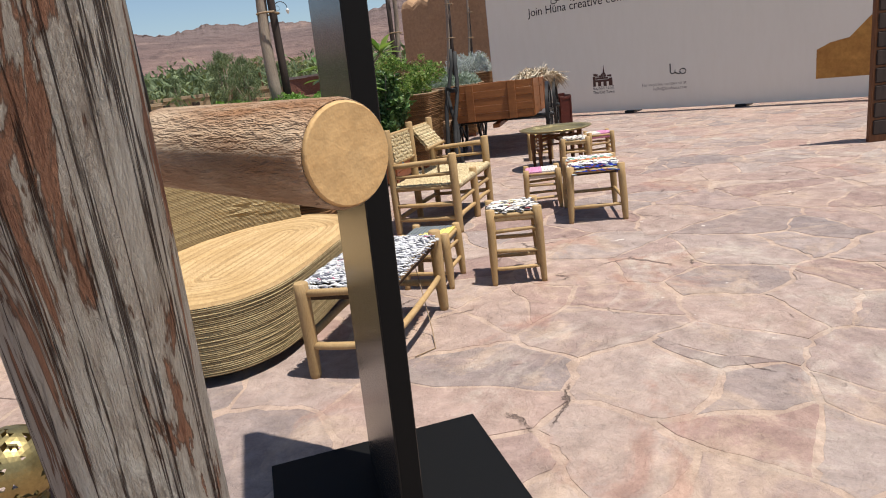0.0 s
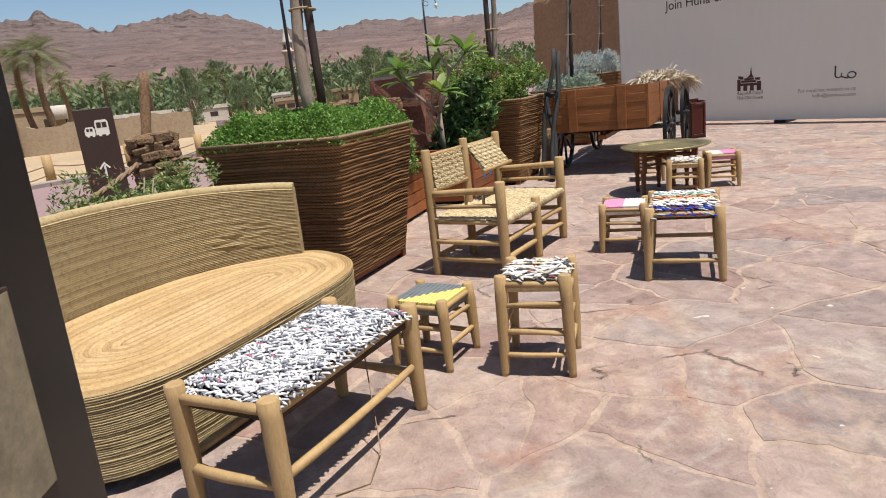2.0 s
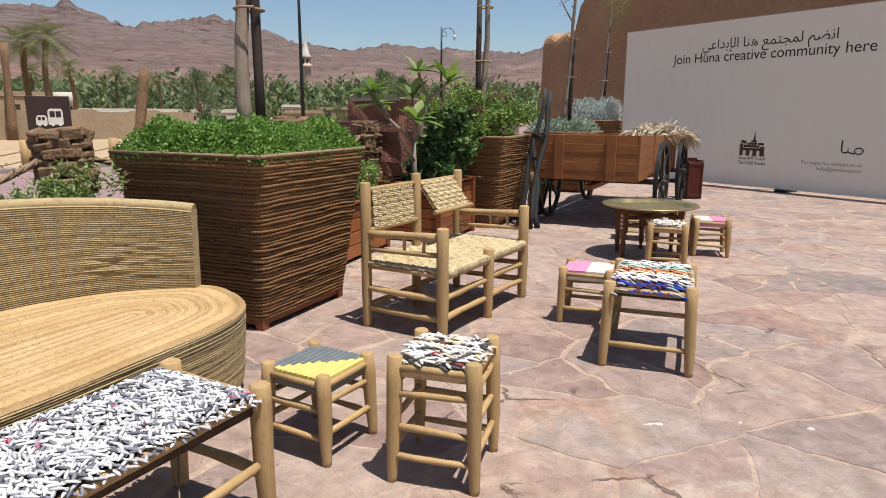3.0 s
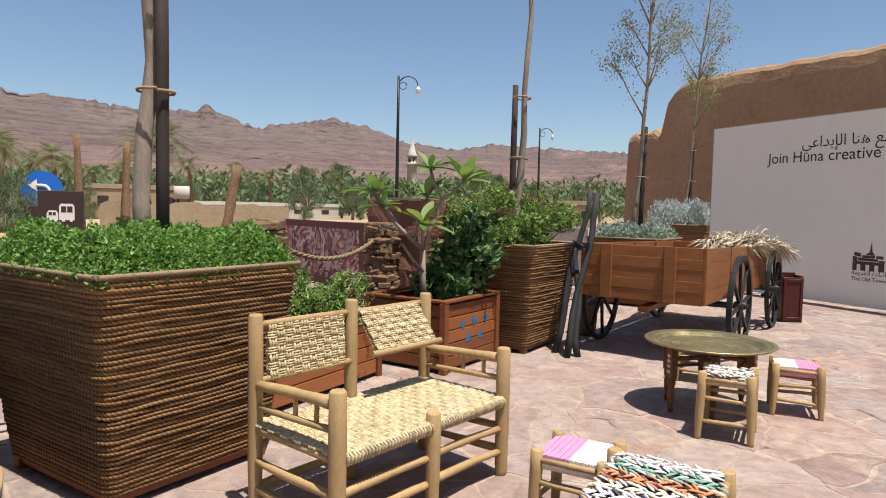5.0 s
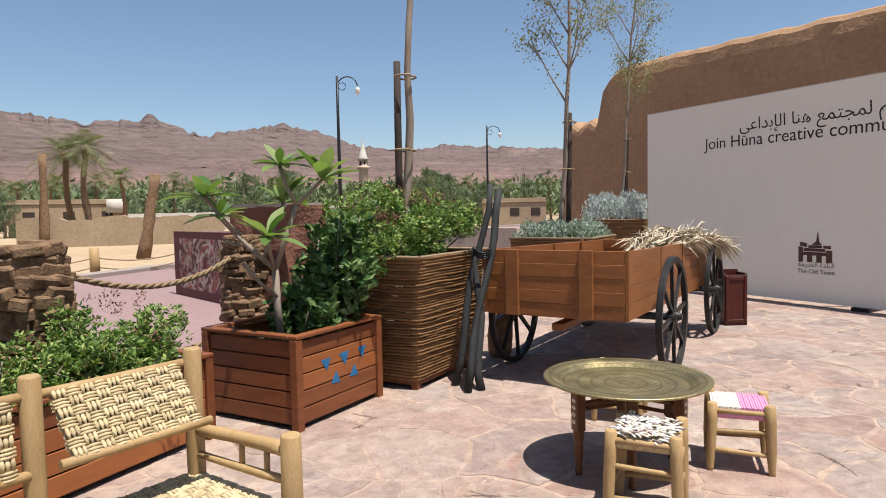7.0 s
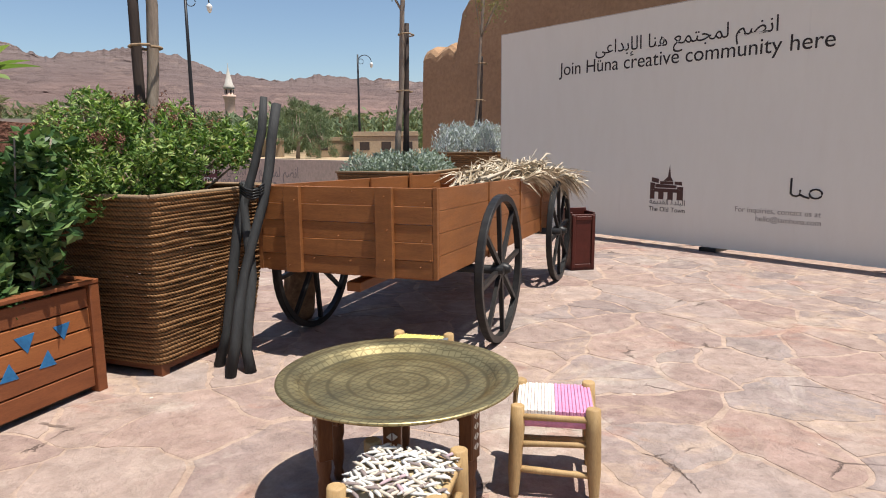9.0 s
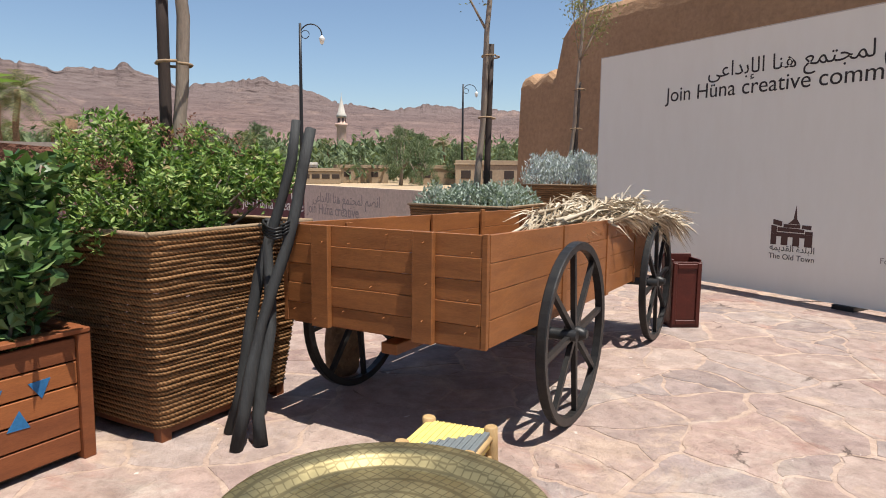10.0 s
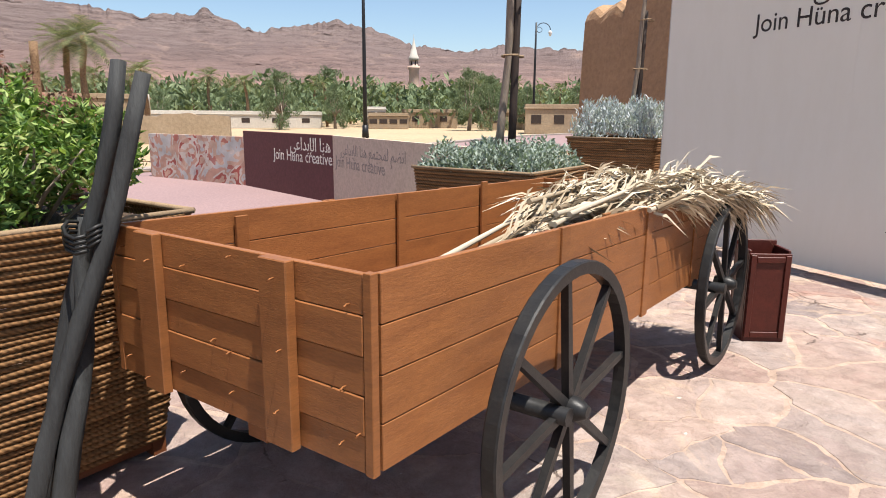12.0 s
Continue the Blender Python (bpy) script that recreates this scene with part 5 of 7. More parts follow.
def bench():
    t = thing("bench", "long wooden bench with a black and white rag seat", "bench", 1.122, -1.957, 0, 27)
    w, d, h = 0.415, 0.86, 0.455
    c = [(-w / 2, -d / 2), (w / 2, -d / 2), (w / 2, d / 2), (-w / 2, d / 2)]
    for k, (x, y) in enumerate(c):
        bm = bmesh.new()
        limb(bm, [(x * 1.02, y * 1.01, 0), (x * 1.02, y * 1.01, 0.02), (x, y, 0.2), (x, y, 0.42), (x, y, h + 0.025), (x, y, h + 0.03)], [0.024, 0.028, 0.034, 0.036, 0.035, 0.028], 12, 0.15, k)
        part("leg", bm, PALE, t)
    for (k, j, z, r) in ((1, 2, 0.20, 0.019), (3, 0, 0.20, 0.019), (0, 1, 0.165, 0.02), (2, 3, 0.165, 0.02), (0, 1, 0.43, 0.02), (1, 2, 0.43, 0.02), (2, 3, 0.43, 0.02), (3, 0, 0.43, 0.02)):
        part("stretcher", bar((*c[k], z), (*c[j], z + 0.01), r, r * 0.85, 0.012 if z < 0.3 else 0, 9, 5, 0.35, k + j), PALE, t)
    bm = bmesh.new()
    cushion(bm, w, d - 0.03, h + 0.005, 0.04, 10)
    part("webbing", bm, SOIL, t, "dark cords under the rags")
    rags("rag_seat", t, RAG_BW, w + 0.05, d - 0.01, h + 0.016, 30, 58, 33, 0.042, 0.012)
    bm = bmesh.new()
    limb(bm, [(w / 2 - 0.05, 0.15, h - 0.04), (w / 2 + 0.04, 0.05, 0.03), (w / 2 + 0.10, -0.12, 0.006), (w / 2 + 0.02, -0.22, 0.005)], [0.003] * 4, 5)
    part("loose_cord", bm, ROPE, t, "loose cord hanging to the floor")
    return t


bench()


def basket(bm, w, d, z, nx, ny, cord=3, th=0.010, tilt=None):
    """Basket weave: bundles of cords running by turns along and across."""
    m = tilt or Matrix()
    for i in range(nx):
        for j in range(ny):
            x0, y0 = -w / 2 + w * i / nx, -d / 2 + d * j / ny
            sx, sy = w / nx, d / ny
            over = (i + j) % 2
            for k in range(cord):
                f = (k + 0.5) / cord
                if over:
                    p = [(x0 - 0.1 * sx, y0 + sy * f), (x0 + sx / 2, y0 + sy * f), (x0 + 1.1 * sx, y0 + sy * f)]
                    r = sy / cord * 0.5
                else:
                    p = [(x0 + sx * f, y0 - 0.1 * sy), (x0 + sx * f, y0 + sy / 2), (x0 + sx * f, y0 + 1.1 * sy)]
                    r = sx / cord * 0.5
                limb(bm, [m @ Vector((*p[0], z - th)), m @ Vector((*p[1], z + th * 0.5)), m @ Vector((*p[2], z - th))], [r * 0.8, r, r * 0.8], 6)


def settee():
    t = thing("settee", "two-seat pale wooden settee with woven rush seat and backs", "settee", 0, 0, 0, 114.2)
    W, D, H = 1.14, 0.56, 0.42

    def post(x, y, h, r, seed):
        bm = bmesh.new()
        limb(bm, [(x, y, 0), (x, y, 0.02), (x, y, 0.25), (x, y, h * 0.7), (x, y, h - 0.008), (x, y, h)], [r * 0.8, r * 0.88, r, r * 1.03, r, r * 0.85], 12, 0.12, seed)
        part("post", bm, PALE, t)
    for k, (x, y, h, r) in enumerate(((0, 0, 0.685, 0.036), (W, 0, 0.685, 0.036), (W * 0.5, -0.01, 0.47, 0.035), (0, D, 0.92, 0.033), (W * 0.5, D, 0.935, 0.033), (W, D, 0.92, 0.033))):
        post(x, y, h, r, k)
    rails = [((0, 0), (W / 2, 0)), ((W / 2, 0), (W, 0)), ((0, D), (W / 2, D)), ((W / 2, D), (W, D)), ((0, 0), (0, D)), ((W, 0), (W, D))]
    for k, (a, b) in enumerate(rails):
        for z in ((0.13, 0.255) if k < 2 or k > 3 else (0.13,)):
            part("stretcher", bar((*a, z + 0.01 * (k % 2)), (*b, z), 0.021, 0.018, -0.012, 9, 5, 0.35, k), PALE, t)
        part("seat_rail", bar((*a, H - 0.02), (*b, H - 0.02), 0.02, n=2, seed=k), PALE, t)
    for x in (0, W):
        part("armrest", bar((x, -0.0, 0.625), (x, D, 0.60), 0.026, 0.022, 0.012, 10, 5, 0.2, 5), PALE, t)
        part("arm_rail", bar((x, 0.0, 0.52), (x, D, 0.505), 0.016, 0.015, -0.008, 8, 4, 0.2, 6), PALE, t)
        for y in (0.13, 0.27):
            part("spindle", bar((x, y, 0.515), (x, y, 0.61), 0.011, n=1), PALE, t)
    bm = bmesh.new()
    m = Matrix.Translation((W / 2, D / 2, 0))
    basket(bm, W + 0.03, D + 0.05, H + 0.006, 24, 13, 3, 0.005, m)
    tagged(part("woven_seat", bm, RUSH, t, "basket-woven rush seat"), kind="stuff")
    bm = bmesh.new()
    box(bm, 0, 0, H - 0.022, W, D, H - 0.006)
    part("seat_underside", bm, RUSH, t)
    bm = bmesh.new()
    for k in range(58):
        x = 0.03 + (W - 0.06) * k / 57
        limb(bm, [(x, -0.012, H + 0.010), (x, -0.032, H - 0.01), (x, -0.026, H - 0.04)], [0.010, 0.011, 0.009], 5)
    part("seat_edge", bm, RUSH, t, "rush wound over the front rail")
    backs = ((W * 0.25, Matrix.Translation((W * 0.25, D - 0.005, 0.745)) @ Matrix.Rotation(radians(86), 4, "X")),
             (W * 0.75, Matrix.Translation((W * 0.75, D - 0.06, 0.765)) @ Matrix.Rotation(radians(52), 4, "X")))
    for k, (cx, m) in enumerate(backs):
        bm = bmesh.new()
        basket(bm, 0.45, 0.25, 0.012, 10, 7, 3, 0.0045, m)
        basket(bm, 0.45, 0.25, -0.012, 10, 7, 3, -0.0045, m)
        b = tagged(part("woven_back", bm, RUSH, t, "basket-woven rush back, tipped forward" if k else "basket-woven rush back"), kind="stuff")
        for v in (-0.125, 0.125):
            part("back_rail", bar(m @ Vector((-0.265, v, 0)), m @ Vector((0.265, v, 0)), 0.017, n=3, seed=k), PALE, t)
    return t


settee()


# ---- brass tray table ----
def lathe(bm, prof, n=64, m=None):
    rings = [[bm.verts.new((m or Matrix()) @ Vector((r * math.cos(k * math.tau / n), r * math.sin(k * math.tau / n), z))) for k in range(n)] for r, z in prof]
    for a, b in zip(rings, rings[1:]):
        for k in range(n):
            bm.faces.new((a[k], a[(k + 1) % n], b[(k + 1) % n], b[k])).smooth = True
    return rings


def tray_table():
    t = thing("tray_table", "round engraved brass tray on a folding wooden stand", "table", -0.905, 3.03, 0, 20)
    bm = bmesh.new()
    R, z = 0.448, 0.50
    rr = lathe(bm, [(R - 0.012, z - 0.012), (R, z - 0.004), (R, z + 0.002), (R - 0.008, z + 0.004), (R - 0.06, z - 0.002), (R - 0.075, z - 0.006), (R - 0.10, z - 0.028), (R - 0.125, z - 0.033), (R - 0.135, z - 0.031), (0.18, z - 0.034), (0.01, z - 0.034)], 96)
    bm.faces.new(rr[-1])
    part("tray", bm, BRASS, t, "engraved brass tray with a raised rim")
    bm = bmesh.new()
    rr = lathe(bm, [(R - 0.013, z - 0.013), (R - 0.10, z - 0.036), (0.01, z - 0.038)], 64)
    bm.faces.new(rr[-1])
    bmesh.ops.reverse_faces(bm, faces=bm.faces)
    part("tray_underside", bm, LATTICE, t)
    ring = []
    for k in range(6):
        a = k * math.tau / 6
        c = Vector((0.30 * math.cos(a), 0.30 * math.sin(a), 0))
        m = Matrix.Translation(c) @ Matrix.Rotation(a, 4, "Z")
        leg = part("leg", boxed(-0.028, -0.03, 0.24, 0.028, 0.03, 0.455, 0.004, m), WALNUT, t)
        bm = bmesh.new()
        rr = lathe(bm, [(0.018, 0.0), (0.022, 0.03), (0.016, 0.05), (0.024, 0.09), (0.026, 0.15), (0.02, 0.17), (0.028, 0.20), (0.028, 0.235), (0.024, 0.242)], 12, m)
        bm.faces.new(rr[0][::-1])
        part("turned_foot", bm, WALNUT, leg)
        bm = bmesh.new()
        for j in range(4):
            zz = 0.29 + j * 0.038
            for s in (-1, 1):
                bm.faces.new([bm.verts.new(m @ Vector((0.0292, s * 0.002 + q * 0.018 * s, zz + b))) for q, b in ((0, -0.014), (1, 0), (0, 0.014))])
        part("inlay", bm, CREAM, leg, "pale inlaid lozenges")
    for k in range(3):
        a, b = k * math.tau / 6, (k + 3) * math.tau / 6
        part("cross_bar", bar((0.30 * math.cos(a), 0.30 * math.sin(a), 0.40 - 0.02 * k), (0.30 * math.cos(b), 0.30 * math.sin(b), 0.40 - 0.02 * k), 0.017, n=2, wobble=0), WALNUT, t)
        part("cross_bar", bar((0.30 * math.cos(a), 0.30 * math.sin(a), 0.26), (0.30 * math.cos(a + 1.05), 0.30 * math.sin(a + 1.05), 0.26), 0.012, n=2, wobble=0), WALNUT, t)
    bm = bmesh.new()
    bmesh.ops.create_uvsphere(bm, u_segments=14, v_segments=9, radius=0.032, matrix=Matrix.Translation((0, 0, 0.38)))
    part("knob", bm, WALNUT, t)
    return t


tray_table()


# ---- hay wagon ----
def wheel(parent, x, y, r, lean=0.0):
    """Eight-spoked black wheel in the plane of local x and z, its axle along y."""
    m = Matrix.Translation((x, y, r)) @ Matrix.Rotation(lean, 4, "X")
    bm = bmesh.new()
    n = 48
    prof = [(r - 0.045, -0.022), (r - 0.045, 0.022), (r - 0.004, 0.026), (r, 0.02), (r, -0.02), (r - 0.004, -0.026)]
    rings = [[bm.verts.new(m @ Vector((q * math.cos(k * math.tau / n), o, q * math.sin(k * math.tau / n)))) for k in range(n)] for q, o in prof]
    for a, b in zip(rings, rings[1:] + rings[:1]):
        for k in range(n):
            bm.faces.new((a[k], a[(k + 1) % n], b[(k + 1) % n], b[k]))
    bmesh.ops.recalc_face_normals(bm, faces=bm.faces)
    w = part("wheel", bm, IRON, parent, "black spoked wheel")
    bm = bmesh.new()
    limb(bm, [m @ Vector((0, -0.075, 0)), m @ Vector((0, -0.06, 0)), m @ Vector((0, -0.03, 0)), m @ Vector((0, 0.05, 0))], [0.022, 0.03, 0.045, 0.04], 14)
    part("hub", bm, IRON, w)
    for k in range(8):
        a = k * math.tau / 8 + 0.12
        d = Vector((math.cos(a), 0, math.sin(a)))
        s = Vector((-math.sin(a), 0, math.cos(a)))
        bm = bmesh.new()
        q = []
        for u, wd in ((0.035, 0.017), (r - 0.04, 0.013)):
            q.append([bm.verts.new(m @ (d * u + s * wd * i + Vector((0, 0.014 * j, 0)))) for i, j in ((-1, -1), (1, -1), (1, 1), (-1, 1))])
        for i in range(4):
            bm.faces.new((q[0][i], q[0][(i + 1) % 4], q[1][(i + 1) % 4], q[1][i]))
        bmesh.ops.recalc_face_normals(bm, faces=bm.faces)
        part("spoke", bm, IRON, w)
    return w


def wagon():
    """Long open plank box on four wheels. Local x runs down its length, local -y is the open-court side."""
    t = thing("hay_wagon", "brown painted plank wagon on black spoked wheels", "wagon", -1.845, 3.995, 0, 119.0)
    L, W, Z0, Z1, dz = 3.15, 1.19, 0.575, 1.10, -0.022
    rows = 5

    def zz(x, z):
        return z + dz * x
    # long sides, planks end to end in three lengths
    for y, out in ((0.0, -1), (W, 1)):
        for i in range(4):
            za, zb = Z0 + (Z1 - Z0) * i / 4 + 0.0014, Z0 + (Z1 - Z0) * (i + 1) / 4 - 0.0014
            bm = bmesh.new()
            box(bm, 0.026, y - 0.011, za, L - 0.026, y + 0.011, zb, 0.002)
            for v in bm.verts:
                v.co.z += dz * v.co.x
            part("side_plank", bm, WAGON, t)
        for x in (1.02, 1.92, 2.72):
            bm = boxed(x - 0.035, y + out * 0.012 - 0.008, Z0 - 0.01, x + 0.035, y + out * 0.012 + 0.008, Z1 + 0.002, 0.002)
            for v in bm.verts:
                v.co.z += dz * v.co.x
            part("side_batten", bm, WAGON, t)
        for x in (0.5, 1.5, 2.3):
            bm = boxed(x - 0.03, y - out * 0.03 - 0.008, Z0, x + 0.03, y - out * 0.03 + 0.008, Z1 - 0.03, 0.002)
            part("inner_batten", bm, WAGON, t)
    for x, out in ((0.0, -1), (L, 1)):
        for i in range(rows):
            za, zb = Z0 + (Z1 - Z0) * i / rows + 0.0012, Z0 + (Z1 - Z0) * (i + 1) / rows - 0.0012
            proud = out * (0.0035 if i % 2 else -0.001)
            bm = boxed(x - 0.011 + proud, 0.016, zz(x, za), x + 0.011 + proud, W - 0.016, zz(x, zb), 0.002)
            part("end_plank", bm, WAGON, t)
        for y in (0.31, 0.93):
            part("end_batten", boxed(x + out * 0.028 - 0.016, y - 0.056, zz(x, Z0 - 0.005), x + out * 0.028 + 0.016, y + 0.056, zz(x, Z1 + 0.002), 0.003), WAGON, t)
        for y in (0.0, W):
            part("corner_board", boxed(x - 0.013, y - 0.014, zz(x, Z0 - 0.002), x + 0.013, y + 0.014, zz(x, Z1 + 0.003), 0.002), WAGON, t)
    for i in range(7):
        y0 = 0.02 + (W - 0.04) * i / 7
        bm = boxed(0.02, y0 + 0.003, Z0 - 0.012, L - 0.02, y0 + (W - 0.04) / 7 - 0.003, Z0 + 0.012, 0.002)
        for v in bm.verts:
            v.co.z += dz * v.co.x
        part("floor_plank", bm, WAGON, t)
    # bent nails left standing out of the end boards
    g = random.Random(8)
    bm = bmesh.new()
    for y in (0.05, 0.09, 0.31, 0.52, 0.60, 0.78, 0.93, 1.13):
        for z in (0.66, 0.83, 1.05):
            if g.random() < 0.62:
                z += g.uniform(-0.05, 0.03)
                yy = y + g.uniform(-0.03, 0.03)
                x = -0.044 if min(abs(yy - 0.31), abs(yy - 0.93)) < 0.056 else -0.012
                limb(bm, [(x + 0.004, yy, z), (x - 0.010, yy, z), (x - 0.016, yy + g.uniform(-0.004, 0.004), z - 0.003), (x - 0.018, yy, z - 0.004)], [0.0022, 0.0022, 0.0022, 0.0045], 6)
    tagged(part("nail", bm, WAGON, t), kind="stuff")
    # running gear
    for x in (0.72, 2.75):
        part("axle", bar((x, -0.2, 0.51), (x, W + 0.12, 0.51), 0.032, n=1, wobble=0), IRON, t)
        for y in (0.12, W - 0.12):
            part("axle_block", boxed(x - 0.05, y - 0.04, 0.53, x + 0.05, y + 0.04, 0.575, 0.004), WAGON, t)
    part("centre_beam", boxed(0.1, W / 2 - 0.05, 0.44, L - 0.1, W / 2 + 0.05, 0.50, 0.005), WAGON, t)
    wheel(t, 0.80, -0.155, 0.505)
    wheel(t, 2.95, -0.14, 0.495)
    wheel(t, 0.72, W + 0.07, 0.50)
    wheel(t, 2.80, W + 0.07, 0.50)
    return t


wag = wagon()


def under_log():
    """A short barked log hung under the wagon's near axle."""
    t = thing("log_section", "short rough log standing under the wagon", "log", -3.54, 4.00, 0, 20)
    bm = bmesh.new()
    limb(bm, [(0, 0, 0), (0, 0, 0.05), (0.01, 0, 0.2), (0, 0.01, 0.42), (0, 0, 0.56)], [0.085, 0.11, 0.12, 0.115, 0.10], 14, 0.35, 4)
    part("trunk", bm, PALMBARK, t, smooth=False)
    return t


under_log()


def fronds(name, label, m, n, length, spread, seed, thick=0.05):
    """A bundle of dry palm fronds: stalks with many narrow blades."""
    t = thing(name, label, "palm fronds", kind="stuff")
    g = np.random.default_rng(seed)
    vs, fs = [], []
    bm = bmesh.new()
    for k in range(n):
        a = m @ Vector((g.normal() * 0.05, g.normal() * thick, g.normal() * thick * 0.6))
        ang = g.normal() * spread
        d = (m.to_3x3() @ Vector((math.cos(ang), math.sin(ang), 0.02 + g.normal() * 0.03))).normalized()
        ln = length * g.uniform(0.7, 1.1)
        limb(bm, [a, a + d * ln * 0.5 + Vector((0, 0, 0.03)), a + d * ln], [0.013, 0.008, 0.003], 5)
        side = d.cross(Vector((0, 0, 1))).normalized()
        for j in range(34):
            u = 0.30 + 0.70 * j / 34
            base = a + d * ln * u + Vector((0, 0, 0.03 * math.sin(math.pi * u)))
            for s in (-1, 1):
                e = (d * 0.9 + side * s * g.uniform(0.05, 0.38) + Vector((0, 0, g.normal() * 0.26 + 0.05))).normalized()
                bl = g.uniform(0.12, 0.36)
                w = e.cross(Vector((g.normal(), g.normal(), 1))).normalized() * g.uniform(0.003, 0.009)
                tip = base + e * bl + Vector((0, 0, -0.06 * bl / 0.25))
                mid = base + e * bl * 0.5
                b = len(vs)
                vs += [tuple(base - w * 0.6), tuple(base + w * 0.6), tuple(mid + w), tuple(tip), tuple(mid - w)]
                fs += [(b, b + 1, b + 2, b + 4), (b + 4, b + 2, b + 3)]
    part("stalks", bm, STRAW, t)
    me = bpy.data.meshes.new("blades")
    me.from_pydata(vs, [], fs)
    link("blades", me, STRAW, t)
    return t


WM = wag.matrix_world.copy()
fronds("dry_fronds", "bundle of dry straw-coloured palm fronds lying in the wagon", WM @ Matrix.Translation((0.55, 0.17, 0.93)) @ Matrix.Rotation(radians(3), 4, "Z") @ Matrix.Rotation(radians(-3), 4, "Y"), 14, 1.7, 0.06, 5)
fronds("dry_fronds", "dry palm fronds heaped along the wagon's side", WM @ Matrix.Translation((1.25, 0.16, 1.0)) @ Matrix.Rotation(radians(1), 4, "Z") @ Matrix.Rotation(radians(1), 4, "Y"), 26, 1.55, 0.09, 6, 0.075)
fronds("dry_fronds", "dry palm fronds piled on the far half", WM @ Matrix.Translation((1.9, 0.12, 1.02)) @ Matrix.Rotation(radians(-3), 4, "Z") @ Matrix.Rotation(radians(2), 4, "Y"), 22, 1.25, 0.10, 16, 0.06)
fronds("dry_fronds", "dry palm fronds drooping over the wagon's far end", WM @ Matrix.Translation((2.62, 0.05, 1.08)) @ Matrix.Rotation(radians(-10), 4, "Z") @ Matrix.Rotation(radians(16), 4, "Y"), 16, 0.52, 0.30, 7, 0.06)

fronds("dry_fronds", "tuft of dry palm fronds pointing up out of the wagon", WM @ Matrix.Translation((2.05, 0.24, 0.98)) @ Matrix.Rotation(radians(174), 4, "Z") @ Matrix.Rotation(radians(-9), 4, "Y"), 6, 0.55, 0.10, 26, 0.04)
fronds("dry_fronds", "tuft of bleached fronds over the wagon's rim", WM @ Matrix.Translation((2.75, 0.16, 0.98)) @ Matrix.Rotation(radians(177), 4, "Z") @ Matrix.Rotation(radians(-10), 4, "Y"), 6, 0.55, 0.10, 27, 0.04)


# ---- poles leaning by the wagon ----
def leaning_poles():
    t = thing("pole_bundle", "three dark grey poles tied together, leaning on the planter", "poles", -2.75, 3.12, 0)
    sets = (((-0.11, -0.035, 0), (-0.135, 0.36, 1.64), 0.030), ((0.13, -0.06, 0), (-0.11, 0.43, 1.60), 0.032), ((0.13, 0.065, 0), (-0.16, 0.22, 1.12), 0.034))
    for k, (a, b, r) in enumerate(sets):
        a, b = Vector(a), Vector(b)
        bm = bmesh.new()
        pts = [a.lerp(b, s / 8) + Vector((0.02 * math.sin(s * 1.1 + k * 2), 0.018 * math.cos(s * 0.9 + k), 0)) * (0 < s < 8) for s in range(9)]
        limb(bm, pts, [r * (1.05 - 0.2 * s / 8) for s in range(9)], 10, 0.35, k)
        part("pole", bm, CHAR, t)
    bm = bmesh.new()
    for q in range(4):
        limb(bm, [Vector((-0.065 + 0.085 * math.cos(a * math.tau / 12), 0.225 + 0.07 * math.sin(a * math.tau / 12), 1.05 + q * 0.016 + 0.02 * math.sin(a))) for a in range(13)], [0.007] * 13, 5)
    part("binding", bm, IRON, t, "dark cord binding")
    return t


leaning_poles()


# ---- display box by the hoarding ----
def red_box():
    t = thing("display_box", "upright dark red panelled wooden box, open on top", "box", -3.40, 7.265, 0, 62)
    w, d, h = 0.27, 0.26, 0.60
    part("back", boxed(-w / 2, d / 2 - 0.02, 0, w / 2, d / 2, h + 0.05, 0.003), REDBOX, t)
    part("front", boxed(-w / 2, -d / 2, 0, w / 2, -d / 2 + 0.02, h, 0.003), REDBOX, t)
    for s in (-1, 1):
        part("side", boxed(s * (w / 2 - 0.01) - 0.01, -d / 2 + 0.021, 0, s * (w / 2 - 0.01) + 0.01, d / 2 - 0.021, h + 0.02, 0.003), REDBOX, t)
        part("moulding", boxed(s * (w / 2 - 0.025) - 0.018, -d / 2 - 0.012, 0.03, s * (w / 2 - 0.025) + 0.018, -d / 2 - 0.002, h - 0.01, 0.003), REDBOX, t)
    for z in (0.03, h - 0.06):
        part("moulding", boxed(-w / 2 + 0.045, -d / 2 - 0.011, z, w / 2 - 0.045, -d / 2 - 0.002, z + 0.04, 0.003), REDBOX, t)
    part("base", boxed(-w / 2 + 0.021, -d / 2 + 0.021, 0.02, w / 2 - 0.021, d / 2 - 0.021, 0.05), SOIL, t)
    return t


red_box()


